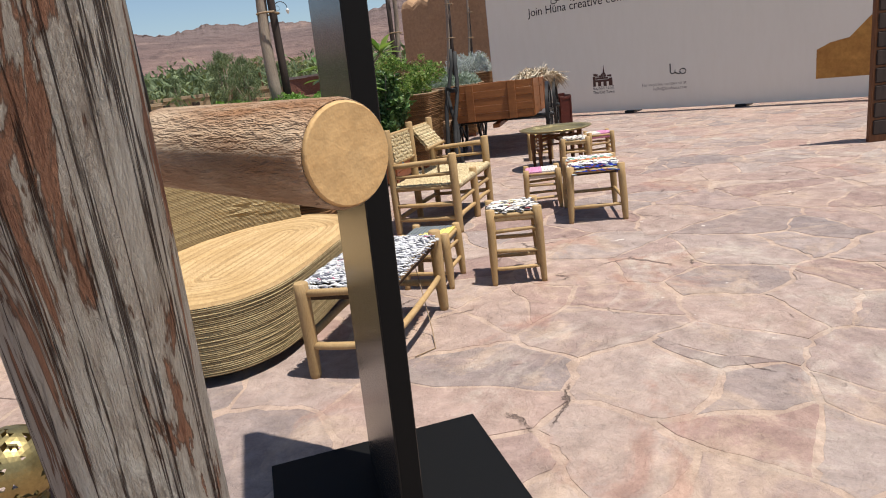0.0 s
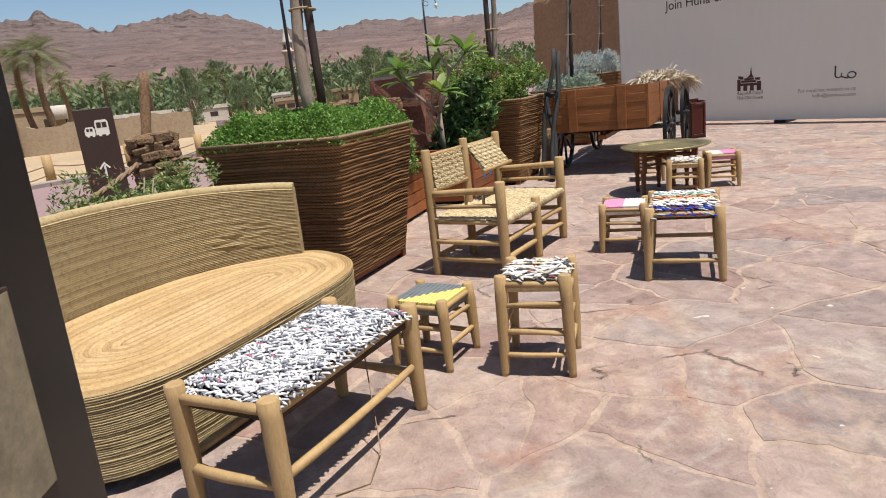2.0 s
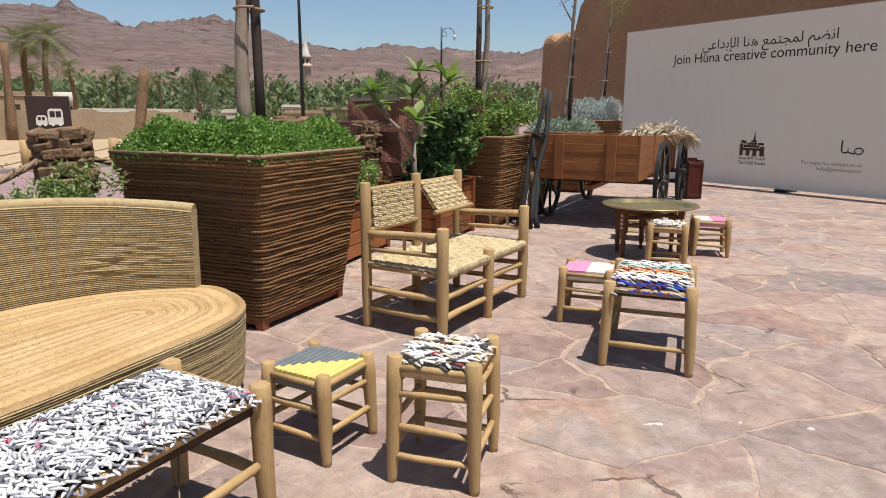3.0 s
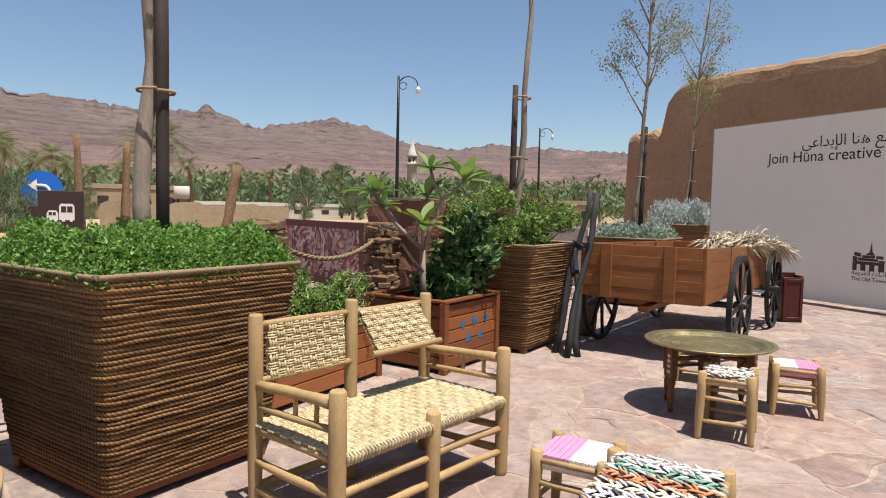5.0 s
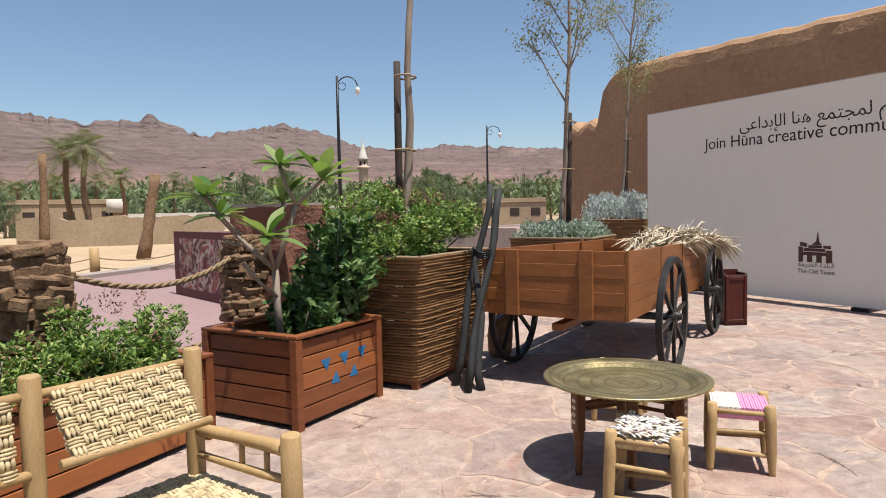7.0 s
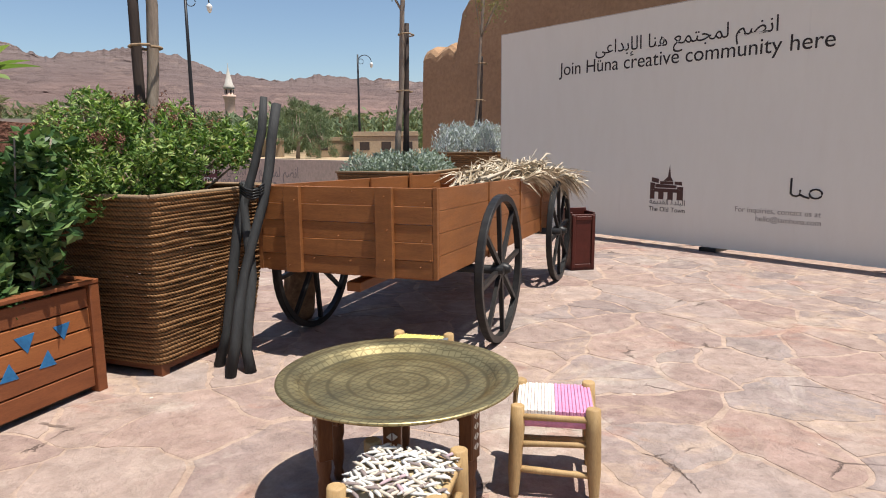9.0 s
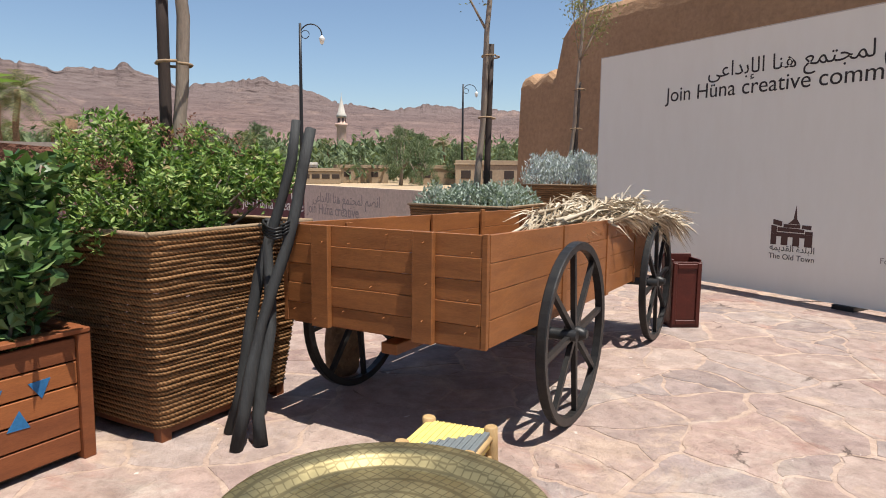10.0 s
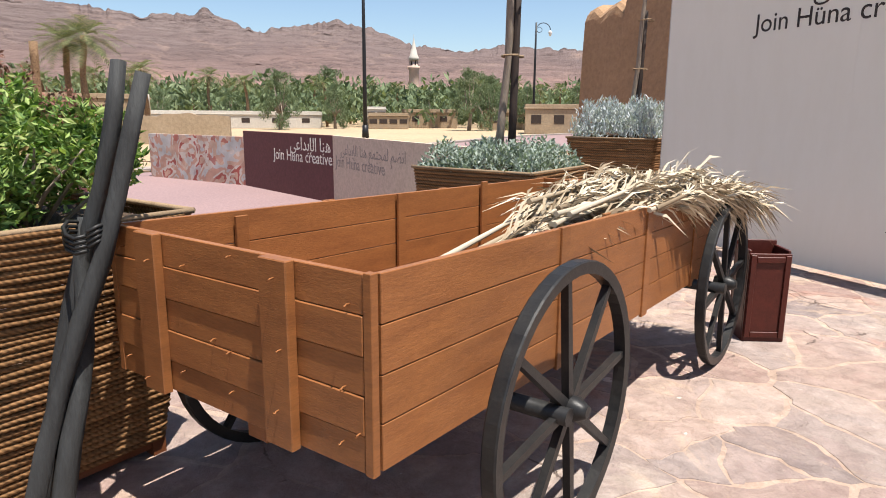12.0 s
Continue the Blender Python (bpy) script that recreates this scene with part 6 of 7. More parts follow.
# ---- rope fence with palm-stump posts, sandstone slab ----
def stump(x, y, h, r, seed):
    """A palm-trunk post: rows of cut leaf bases like thick scales."""
    g = random.Random(seed)
    t = thing("palm_post", "rough palm-trunk post with layered cut leaf bases", "post", x, y, 0, g.uniform(0, 360), "palm-trunk fence posts")
    bm = bmesh.new()
    limb(bm, [(0, 0, 0), (0, 0, h * 0.5), (0, 0, h - 0.03)], [r * 0.82, r * 0.8, r * 0.85], 12, 0.2, seed)
    part("core", bm, PALMBARK, t)
    rows = int(h / 0.06)
    for i in range(rows):
        z = 0.03 + i * 0.06
        n = 8
        for k in range(n):
            a = (k + 0.5 * (i % 2)) * math.tau / n + g.uniform(-0.12, 0.12)
            rr = r * (0.86 + 0.08 * math.sin(i * 0.9)) * g.uniform(0.9, 1.12)
            m = Matrix.Rotation(a, 4, "Z") @ Matrix.Translation((rr, 0, z)) @ Matrix.Rotation(radians(g.uniform(-6, 26)), 4, "Y") @ Matrix.Rotation(radians(g.uniform(-12, 12)), 4, "X")
            part("leaf_base", boxed(-0.05, -r * 0.40, -0.01, 0.045 * g.uniform(0.6, 1.3), r * 0.40, 0.055 * g.uniform(0.6, 1.3), 0.010, m), PALMBARK, t)
    part("cap", bar((0, 0, h - 0.05), (0, 0, h), r * 0.95, r * 0.98, seg=14, n=1), PALMBARK, t)
    return t


POSTS = ((-0.86, -3.62, 0.95, 0.11), (-1.93, -1.705, 1.22, 0.15), (-2.80, 0.20, 1.28, 0.19), (-4.20, 1.73, 1.25, 0.17))
for k, q in enumerate(POSTS):
    stump(*q, k + 3)


def rope(a, b, sag, r, label="thick twisted rope slung between the posts"):
    t = thing("fence_rope", label, "rope", group="fence ropes")
    a, b = Vector(a), Vector(b)
    n = 46
    for s in range(3):
        bm = bmesh.new()
        pts = []
        for i in range(n + 1):
            u = i / n
            p = a.lerp(b, u) - Vector((0, 0, sag * 4 * u * (1 - u)))
            w = u * (b - a).length * 26 + s * math.tau / 3
            pts.append(p + Vector((0, 0, math.sin(w))) * r * 0.5 + (b - a).cross(Vector((0, 0, 1))).normalized() * math.cos(w) * r * 0.5)
        limb(bm, pts, [r * 0.62] * (n + 1), 6)
        part("strand", bm, ROPE, t)
    return t


for (x0, y0, h0, r0), (x1, y1, h1, r1) in zip(POSTS, POSTS[1:]):
    d = Vector((x1 - x0, y1 - y0, 0)).normalized()
    rope((x0 + d.x * r0, y0 + d.y * r0, h0 - 0.18), (x1 - d.x * r1, y1 - d.y * r1, h1 - 0.18), 0.16, 0.022)
    rope((x0 + d.x * r0, y0 + d.y * r0, h0 - 0.72), (x1 - d.x * r1, y1 - d.y * r1, h1 - 0.80), 0.10, 0.02)


def rough_block(w, d, h, seed, cuts=5, rough=0.05):
    bm = bmesh.new()
    bmesh.ops.create_cube(bm, size=1.0)
    bmesh.ops.subdivide_edges(bm, edges=bm.edges[:], cuts=cuts, use_grid_fill=True)
    for v in bm.verts:
        v.co = Vector((v.co.x * w, v.co.y * d, (v.co.z + 0.5) * h))
        q = noise.noise_vector(v.co * 3.2 + Vector((seed, 0, 0)))
        v.co += Vector((q.x * rough, q.y * rough, q.z * rough * 0.5 if v.co.z > 0.02 else 0))
        v.co.z = max(0, v.co.z)
    return bm


t = thing("stone_slab", "tall rough red sandstone block beside the fence", "stone", -4.28, 2.06, -0.02, 22)
part("slab", rough_block(0.80, 0.42, 1.53, 3, 7, 0.07), REDSTONE, t)
# thin cap in the kerb's colour, paler than the block's sides
part("top_face", rough_block(0.78, 0.40, 0.035, 5, 4, 0.012), KERB, t, "pale grey top face").location = (0, 0, 1.51)


# ---- sign stele, log frame, lantern, carved post ----
PLAQUE = surface("plaque_print", (0.30, 0.255, 0.16), (0.17, 0.145, 0.10), 14, 70, 0.5, relief=0.1, depth=0.001)


def stele():
    """A slab that leans slightly, with lettering and a square plaque on its front face."""
    F, N = Vector((1.938, -2.773, 0)), Vector((2.47, -3.106, 0))
    mid, d = (F + N) / 2, (N - F).normalized()
    t = thing("sign_stele", "tall dark metal sign stele on a black base plate", "sign", mid.x, mid.y, 0, math.degrees(math.atan2(-d.y, -d.x)))
    L, T, H = (N - F).length, 0.06, 2.35
    lean = Matrix.Identity(4)
    lean[0][2], lean[1][2] = -0.0163, -0.0264
    gold = flat("dull_gold_letter", (0.24, 0.205, 0.145), 0.6)
    part("body", boxed(-L / 2, -T / 2, 0.012, L / 2, T / 2, H, 0.002, lean), GUNMETAL, t, "satin dark metal faces")
    part("edge_plate", boxed(-L / 2 - 0.004, -T / 2 + 0.003, 0.013, -L / 2 - 0.0005, T / 2 - 0.003, H - 0.002, 0, lean), MATTBLACK, t, "matt black edge")
    part("base_plate", boxed(-0.48, -0.417, 0.0, 0.465, 0.383, 0.011, 0.002), MATTBLACK, t, "black steel base plate")
    front = lean @ Matrix.Translation((0, -T / 2 - 0.001, 0)) @ FACE
    part("plaque", boxed(-0.195, -T / 2 - 0.009, 0.762, 0.162, -T / 2 - 0.001, 1.122, 0.001, lean), SIGNBROWN, t, "square plaque backing")
    part("plaque_face", boxed(-0.188, -T / 2 - 0.0112, 0.769, 0.155, -T / 2 - 0.0096, 1.115, 0, lean), PLAQUE, t, "dull tan plaque face")
    for body, z, x0, x1 in (("Give us your feedback", 1.168, -0.193, 0.162), (joined("شاركنا تقييمك"), 1.232, -0.113, 0.074), ("about your AlUla experience", 1.458, -0.235, 0.199), ("to know more", 1.508, 0.0, 0.204)):
        fit_letters("sign_lettering", body, x0, x1, z, gold, t, lambda x, zz: front @ Matrix.Translation((x, zz, 0)))
    return t


stele()


def log_post():
    """A split, peeling log post with a sawn beam running past it."""
    t = thing("timber_post", "weathered peeling log post with a sawn crossbeam", "post", 3.235, -3.956, 0)
    m, n, l, p = material("weathered_log")
    c = stretch(n, l, coords(n), (4.0, 4.0, 0.9))
    big = noise_tex(n, l, c, 5.5, 6, 0.65, 0.8)
    fine = noise_tex(n, l, stretch(n, l, c, (1, 1, 0.35)), 38, 6, 0.75)
    col = ramp(n, l, big, [(0.32, (0.20, 0.09, 0.055)), (0.43, (0.33, 0.17, 0.105)), (0.45, (0.16, 0.10, 0.07)), (0.468, (0.46, 0.40, 0.33)), (0.58, (0.56, 0.52, 0.45)), (0.66, (0.40, 0.35, 0.29)), (0.75, (0.64, 0.60, 0.53))])
    split = noise_tex(n, l, stretch(n, l, c, (2.0, 2.0, 0.16)), 6, 6, 0.6, 0.3)
    gap = ramp(n, l, split, [(0.478, (0, 0, 0)), (0.492, (0.9,) * 3), (0.498, (0.9,) * 3), (0.510, (0, 0, 0))])
    col = mix(n, l, gap, col, (0.06, 0.032, 0.022))
    l.new(mix(n, l, 1.0, col, ramp(n, l, fine, [(0.3, (0.62, 0.58, 0.55)), (0.5, (1.1, 1.1, 1.1))]), "MULTIPLY"), p.inputs["Base Color"])
    p.inputs["Roughness"].default_value = 0.9
    p.inputs["Specular IOR Level"].default_value = 0.15
    add = n.new("ShaderNodeMath")
    l.new(big, add.inputs[0])
    l.new(fine, add.inputs[1])
    sb = n.new("ShaderNodeMath")
    sb.operation = "SUBTRACT"
    l.new(add.outputs[0], sb.inputs[0])
    l.new(gap, sb.inputs[1])
    bump(n, l, p, sb.outputs[0], 1.0, 0.02)
    PEELED = surface("peeled_beam", (0.56, 0.44, 0.31), (0.27, 0.14, 0.07), 9, 60, 0.85, relief=0.9, depth=0.01, grain=(0.8, 4, 4))
    sawn = surface("sawn_end", (0.60, 0.40, 0.19), (0.48, 0.29, 0.12), 22, 90, 0.8, relief=0.4, depth=0.002)

    def trunk(pts, radii, seg, seed, deep):
        bm = bmesh.new()
        limb(bm, pts, radii, seg, 0.0)
        for v in bm.verts:
            q = v.co
            r = noise.fractal(Vector((q.x * 34 + seed, q.y * 34, q.z * 7)), 1.0, 2.0, 4)
            r += 0.6 * max(-0.5, min(0.5, 5 * noise.noise(Vector((q.x * 16, q.y * 16, q.z * 5 + seed)))))
            v.co += v.normal * deep * r
        return bm
    part("post", trunk([(0.006 * math.sin(z * 3), 0.006 * math.cos(z * 2.3), z) for z in [i * 0.014 for i in range(170)]], [max(0.040, 0.055 - 0.032 * max(0.0, 1.40 - i * 0.014)) for i in range(170)], 56, 6, 0.013), m, t, "grey and rust-brown peeling log")
    a, b = Vector((-0.135, 0.124, 1.315)), Vector((0.100, 0.112, 1.31))
    d = (b - a).normalized()
    beam = part("crossbeam", trunk([a.lerp(b, i / 40) for i in range(41)], [0.0325] * 40 + [0.031], 44, 9, 0.006), PEELED, t, "stout log crossbeam")
    cleft = Vector((0.2, -0.93, -0.30)).normalized()
    for v in beam.data.vertices:
        s = (v.co - a).dot(d)
        away = v.co - a - d * s
        ang = away.angle(cleft, 3.0) - 0.12 * noise.noise(Vector((s * 16, 3, 0)))
        if 0.004 < s < (b - a).length - 0.002 and ang < 0.20:
            v.co -= away * 0.8 * (1 - max(0.0, ang) / 0.20) ** 0.5
    part("sawn_end", trunk([b + d * 0.0005, b + d * 0.003], [0.0305, 0.029], 30, 9, 0.001), sawn, beam, "pale sawn end grain")
    return t


log_post()


def lantern():
    t = thing("lantern", "round pierced brass lantern standing on the floor", "lantern", 0.98, -3.66, 0)
    bm = bmesh.new()
    bmesh.ops.create_icosphere(bm, subdivisions=4, radius=0.145, matrix=Matrix.Translation((0, 0, 0.165)))
    holes = [f for f in bm.faces if noise.cell(f.calc_center_median() * 55) > 0.45]
    bmesh.ops.delete(bm, geom=holes, context="FACES")
    r = bmesh.ops.solidify(bm, geom=bm.faces[:], thickness=0.003)
    part("globe", bm, LATTICE, t, "pierced brass globe")
    bm = bmesh.new()
    rr = lathe(bm, [(0.075, 0), (0.07, 0.02), (0.05, 0.03), (0.045, 0.04)], 24)
    bm.faces.new(rr[0][::-1])
    part("foot_ring", bm, LATTICE, t)
    return t


lantern()
t = thing("carved_post", "tall dark carved wooden door leaf", "screen", 2.42, 4.80, 0, 42)
part("leaf", boxed(-0.30, -0.03, 0, 0.30, 0.03, 2.2, 0.006), WALNUT, t)
for i in range(3):
    for j in range(11):
        part("carved_block", boxed(-0.27 + i * 0.185, -0.045, 0.08 + j * 0.19, -0.27 + i * 0.185 + 0.165, -0.031, 0.08 + j * 0.19 + 0.165, 0.012), STAKE, t)


# ---- barrier of printed panels ----
def barrier(label, x0, y0, x1, y1, h, mat, cat="hoarding"):
    d = Vector((x1 - x0, y1 - y0, 0))
    t = thing("barrier_panel", label, cat, x0, y0, -0.09, math.degrees(math.atan2(d.y, d.x)), "printed barrier panels")
    part("sheet", boxed(0.004, -0.03, 0, d.length - 0.004, 0.03, h + 0.09, 0.003), mat, t)
    return t, d.length


CARPET = weave_print("carpet_print", [(0.30, 0.07, 0.06), (0.42, 0.30, 0.22), (0.12, 0.035, 0.035), (0.52, 0.42, 0.34), (0.33, 0.11, 0.08), (0.24, 0.05, 0.05)], 11)
CARPET2 = weave_print("faded_carpet_print", [(0.50, 0.33, 0.24), (0.44, 0.42, 0.40), (0.46, 0.26, 0.19), (0.55, 0.47, 0.40), (0.34, 0.08, 0.06), (0.48, 0.30, 0.22)], 5)
b1, l1 = barrier("beige printed barrier with faint lettering", -11.8, 6.64, -7.35, 7.02, 1.11, BEIGE)
b2, l2 = barrier("maroon printed barrier with white lettering", -15.45, 5.62, -11.8, 6.64, 1.11, MAROON)
b3, l3 = barrier("barrier printed with a faded carpet picture", -18.5, 3.75, -15.45, 5.62, 0.98, CARPET2)
b4, l4 = barrier("barrier printed with a dark red carpet picture", -12.0, 2.15, -8.3, 2.95, 1.14, MAROON)
part("carpet_print", boxed(0.28, -0.036, 0.16, l4 - 0.16, -0.0325, 1.10, 0.001), CARPET, b4, "printed picture of folded red carpets")


def on_barrier(x, z):
    return Matrix.Translation((x, -0.032, z + 0.09)) @ FACE


fit_letters("lettering", "Join Huna creative", l2 - 2.35, l2 - 0.03, 0.58, CREAM, b2, on_barrier)
fit_letters("arabic_lettering", joined("هنا الإبداعي"), l2 - 1.6, l2 - 0.08, 0.80, CREAM, b2, on_barrier)
fit_letters("lettering", "Join Huna creative", 0.12, 2.2, 0.58, SOFTINK, b1, on_barrier)
fit_letters("arabic_lettering", joined("انضم لمجتمع هنا الإبداعي"), 0.4, 2.9, 0.80, SOFTINK, b1, on_barrier)


# ---- pylon, blue sign ----
def pylon():
    t = thing("bus_sign", "brown metal wayfinding pylon with a white bus symbol", "sign", -6.35, -1.45, -0.09, 80)
    w = 0.46
    part("blade", boxed(-w / 2, -0.05, 0, w / 2, 0.05, 1.62, 0.006), SIGNBROWN, t)
    def white(pts, nm="symbol"):
        bm = bmesh.new()
        f = bm.faces.new([bm.verts.new((x, -0.0525, z)) for x, z in pts])
        r = bmesh.ops.extrude_face_region(bm, geom=[f])
        bmesh.ops.translate(bm, vec=(0, 0.002, 0), verts=[v for v in r["geom"] if isinstance(v, bmesh.types.BMVert)])
        part(nm, bm, CREAM, t, "white printed symbol")
    white([(-0.01, 1.28), (0.15, 1.28), (0.15, 1.44), (0.13, 1.47), (0.01, 1.47), (-0.01, 1.44)])
    white([(-0.14, 1.28), (-0.02, 1.28), (-0.02, 1.36), (-0.04, 1.39), (-0.12, 1.39), (-0.14, 1.35)])
    for x0, x1, z0, z1 in ((0.01, 0.065, 1.37, 1.44), (0.075, 0.13, 1.37, 1.44), (-0.118, -0.086, 1.335, 1.37), (-0.076, -0.044, 1.335, 1.37)):
        part("symbol_window", boxed(x0, -0.0545, z0, x1, -0.0527, z1), SIGNBROWN, t, "dark window cut in the symbol")
    for x0 in (0.02, 0.10, -0.12, -0.06):
        part("symbol_wheel", boxed(x0, -0.0545, 1.262, x0 + 0.03, -0.0507, 1.285, 0.0004), CREAM, t)
    white([(-0.012, 0.72), (0.012, 0.72), (0.012, 0.88), (-0.012, 0.88)], "arrow")
    white([(-0.07, 0.85), (0, 0.93), (0.07, 0.85), (0.055, 0.835), (0, 0.895), (-0.055, 0.835)], "arrow")
    return t


pylon()
t = thing("road_sign", "round blue road sign with a white turn arrow", "sign", -24.0, -3.45, -0.12, 96)
part("sign_post", bar((0, 0.06, 0), (0, 0.06, 2.4), 0.04, n=1, wobble=0), LAMPPAINT, t)
bm = bmesh.new()
bmesh.ops.create_cone(bm, cap_ends=True, segments=40, radius1=0.62, radius2=0.62, depth=0.03, matrix=Matrix.Translation((0, 0, 1.95)) @ FACE)
part("disc", bm, SIGNBLUE, t, "blue disc")
bm = bmesh.new()
arc = [(0.22 * math.cos(a), 0.22 * math.sin(a)) for a in [math.pi * k / 10 * 0.5 for k in range(11)]]
limb(bm, [Vector((0.22, -0.02, 1.65)), Vector((0.22, -0.02, 1.85))] + [Vector((0.0 + x, -0.02, 1.85 + z)) for x, z in arc] + [Vector((-0.18, -0.02, 2.07))], [0.055] * 14, 6)
bm.faces.new([bm.verts.new((x, -0.03, z)) for x, z in ((-0.15, 2.28), (-0.15, 1.86), (-0.42, 2.07))])
part("arrow", bm, CREAM, t, "white bent arrow")
part("board", boxed(-0.75, -0.06, 0.9, 0.75, 0.03, 1.36, 0.01), SIGNBROWN, t, "dark board below the disc")


# ---- street lamps ----
def street_lamp(x, y, h, turn=0):
    t = thing("street_lamp", "tall black street lamp with a curled bracket", "street lamp", x, y, -0.12, turn, "street lamps")
    part("pole", bar((0, 0, 0), (0, 0, h), 0.16, 0.09, n=3, wobble=0), LAMPPAINT, t)
    part("base", bar((0, 0, 0), (0, 0, 0.9), 0.26, 0.2, n=1, wobble=0), LAMPPAINT, t)
    bm = bmesh.new()
    limb(bm, [Vector((0, 0, h - 1.4))] + [Vector((0.75 - 0.75 * math.cos(a * math.pi / 10), 0, h - 0.8 + 0.75 * math.sin(a * math.pi / 10))) for a in range(11)], [0.045] * 12, 6)
    limb(bm, [Vector((0.35 + 0.28 * math.cos(a * 0.6), 0, h - 0.75 + 0.28 * math.sin(a * 0.6))) for a in range(11)], [0.03] * 11, 5)
    part("bracket", bm, LAMPPAINT, t, "curled iron bracket")
    bm = bmesh.new()
    lathe(bm, [(0.05, 0.35), (0.19, 0.18), (0.20, 0.12), (0.12, -0.18), (0.05, -0.26)], 12, Matrix.Translation((1.5, 0, h - 1.15)))
    part("lantern_head", bm, GLASSY, t, "glazed lantern head")
    return t


for x, y, h, r in ((-44.4, 17.8, 11.6, 60), (-62.2, 42.7, 11.3, 60), (-31.0, -7.9, 12.0, 12)):
    street_lamp(x, y, h, r)


# ---- sand court: low wall, posts, distant buildings ----
def polar(az, r, z=-0.12):
    return Vector((2 + r * math.cos(radians(az)), r * math.sin(radians(az)), z))


def low_wall(az0, r0, az1, r1, h, seed):
    a, b = polar(az0, r0), polar(az1, r1)
    d = b - a
    t = thing("court_wall", "low ruined mud wall with dark upright timbers", "wall", a.x, a.y, -0.12, math.degrees(math.atan2(d.y, d.x)), kind="structure")
    n = 26
    bm = bmesh.new()
    cols = []
    for i in range(n + 1):
        x = d.length * i / n
        top = h * (1 + 0.10 * noise.noise(Vector((x * 0.5, seed, 0)))) + (0.18 if int(x / 1.7) % 2 else 0)
        cols.append([bm.verts.new(p) for p in ((x, -0.25, 0), (x, -0.2, top), (x, 0.2, top), (x, 0.25, 0))])
    for p, q in zip(cols, cols[1:]):
        for k in range(3):
            bm.faces.new((p[k], q[k], q[k + 1], p[k + 1]))
    bm.faces.new(cols[0])
    bm.faces.new(cols[-1][::-1])
    bmesh.ops.recalc_face_normals(bm, faces=bm.faces)
    part("wall_body", bm, MUDPALE, t)
    for k in range(int(d.length / 2.3)):
        part("timber", bar((1.0 + k * 2.3, -0.32, 0), (1.0 + k * 2.3 + 0.1, -0.30, h * 0.95), 0.11, 0.09, seg=6, n=1), STAKE, t)
    return t


low_wall(168.5, 40, 183, 42, 1.45, 1)
low_wall(187, 44, 197, 40, 1.3, 2)


def sand_post(p, h=0.75):
    t = thing("rope_post", "short pale timber post on the sand", "post", p.x, p.y, -0.12, 0, "sand court posts")
    part("post", bar((0, 0, 0), (0, 0, h), 0.13, 0.12, seg=9, n=2), PALE, t)


court = [polar(a, r) for a, r in ((166, 21.5), (171.5, 20.8), (177.5, 20), (184, 19), (191, 18.2), (199, 17.5))]
for p in court:
    sand_post(p)
for p, q in zip(court, court[1:]):
    for z in (0.5, 0.25):
        t = thing("fence_rope", "thin rope strung between posts on the sand", "rope", group="fence ropes")
        bm = bmesh.new()
        limb(bm, [p.lerp(q, i / 10) + Vector((0, 0, z - 0.55 * (i / 10) * (1 - i / 10))) for i in range(11)], [0.018] * 11, 5)
        part("strand", bm, ROPE, t)
for a, r, dx, h in ((174.4, 26.5, 0.55, 3.1), (184.4, 40, -0.2, 5.2), (181.3, 41, 0.1, 5.0), (192, 33, 0.2, 4.2)):
    p = polar(a, r)
    t = thing("dead_palm", "bare brown trunk of a dead palm", "tree", p.x, p.y, p.z, 0, "dead palm trunks")
    bm = bmesh.new()
    limb(bm, [(0.05 * math.sin(i), dx * i / 6, h * i / 6) for i in range(7)], [0.24 - 0.015 * i + (0.03 if i == 6 else 0) for i in range(7)], 9, 0.5, 3)
    part("trunk", bm, PALMBARK, t)


def house(name, label, az, r, w, d, h, mat, turn, storeys=1, parapet=0.3, n=3):
    p = polar(az, r)
    t = thing(name, label, "building", p.x, p.y, -0.12, turn, "valley buildings")
    part("wall", boxed(-w / 2, -d / 2, 0, w / 2, d / 2, h, 0.05), mat, t)
    part("roof", boxed(-w / 2 - 0.1, -d / 2 - 0.1, h, w / 2 + 0.1, d / 2 + 0.1, h + 0.12, 0.02), mat, t)
    for sy in (-1, 1):
        part("parapet", boxed(-w / 2, sy * (d / 2 - 0.1) - 0.1, h + 0.12, w / 2, sy * (d / 2 - 0.1) + 0.1, h + 0.12 + parapet, 0.02), mat, t)
    for s in range(storeys):
        for k in range(n):
            x = -w / 2 + w * (k + 0.5) / n
            z = h * (s + 0.42) / storeys
            part("window", boxed(x - 0.45, -d / 2 - 0.03, z, x + 0.45, -d / 2 + 0.05, z + h / storeys * 0.35, 0.02), STAKE, t, "dark window")
    return t


house("house", "long low white flat-roofed shed among the palms", 171, 84, 20, 7, 1.5, WHITE, 85, n=6)
house("house", "low white shed by the palm grove", 166.8, 90, 9, 6, 1.5, WHITE, 78, n=4)
house("house", "low pale mud house", 180, 70, 9, 7, 2.8, MUDPALE, 92)
house("house", "small pale flat-roofed house near the hoarding", 144.2, 66, 6, 5, 2.2, MUDPALE, 58)
house("house", "pale mud-walled house beyond the road", 148.2, 84, 7, 6, 1.9, MUDPALE, 60, n=2)
house("house", "low beige house beyond the road", 155.0, 90, 7, 6, 1.9, MUDPALE, 65, n=2)
house("mosque_hall", "small pale pink hall among the palms", 158.3, 82, 4.6, 4, 1.45, MUDPALE, 70, 1, 0.25, 4)
house("mosque_hall", "small white two-storey block among the palms", 159.3, 83, 2.2, 2.2, 2.2, WHITE, 70, 2, 0.2, 2)


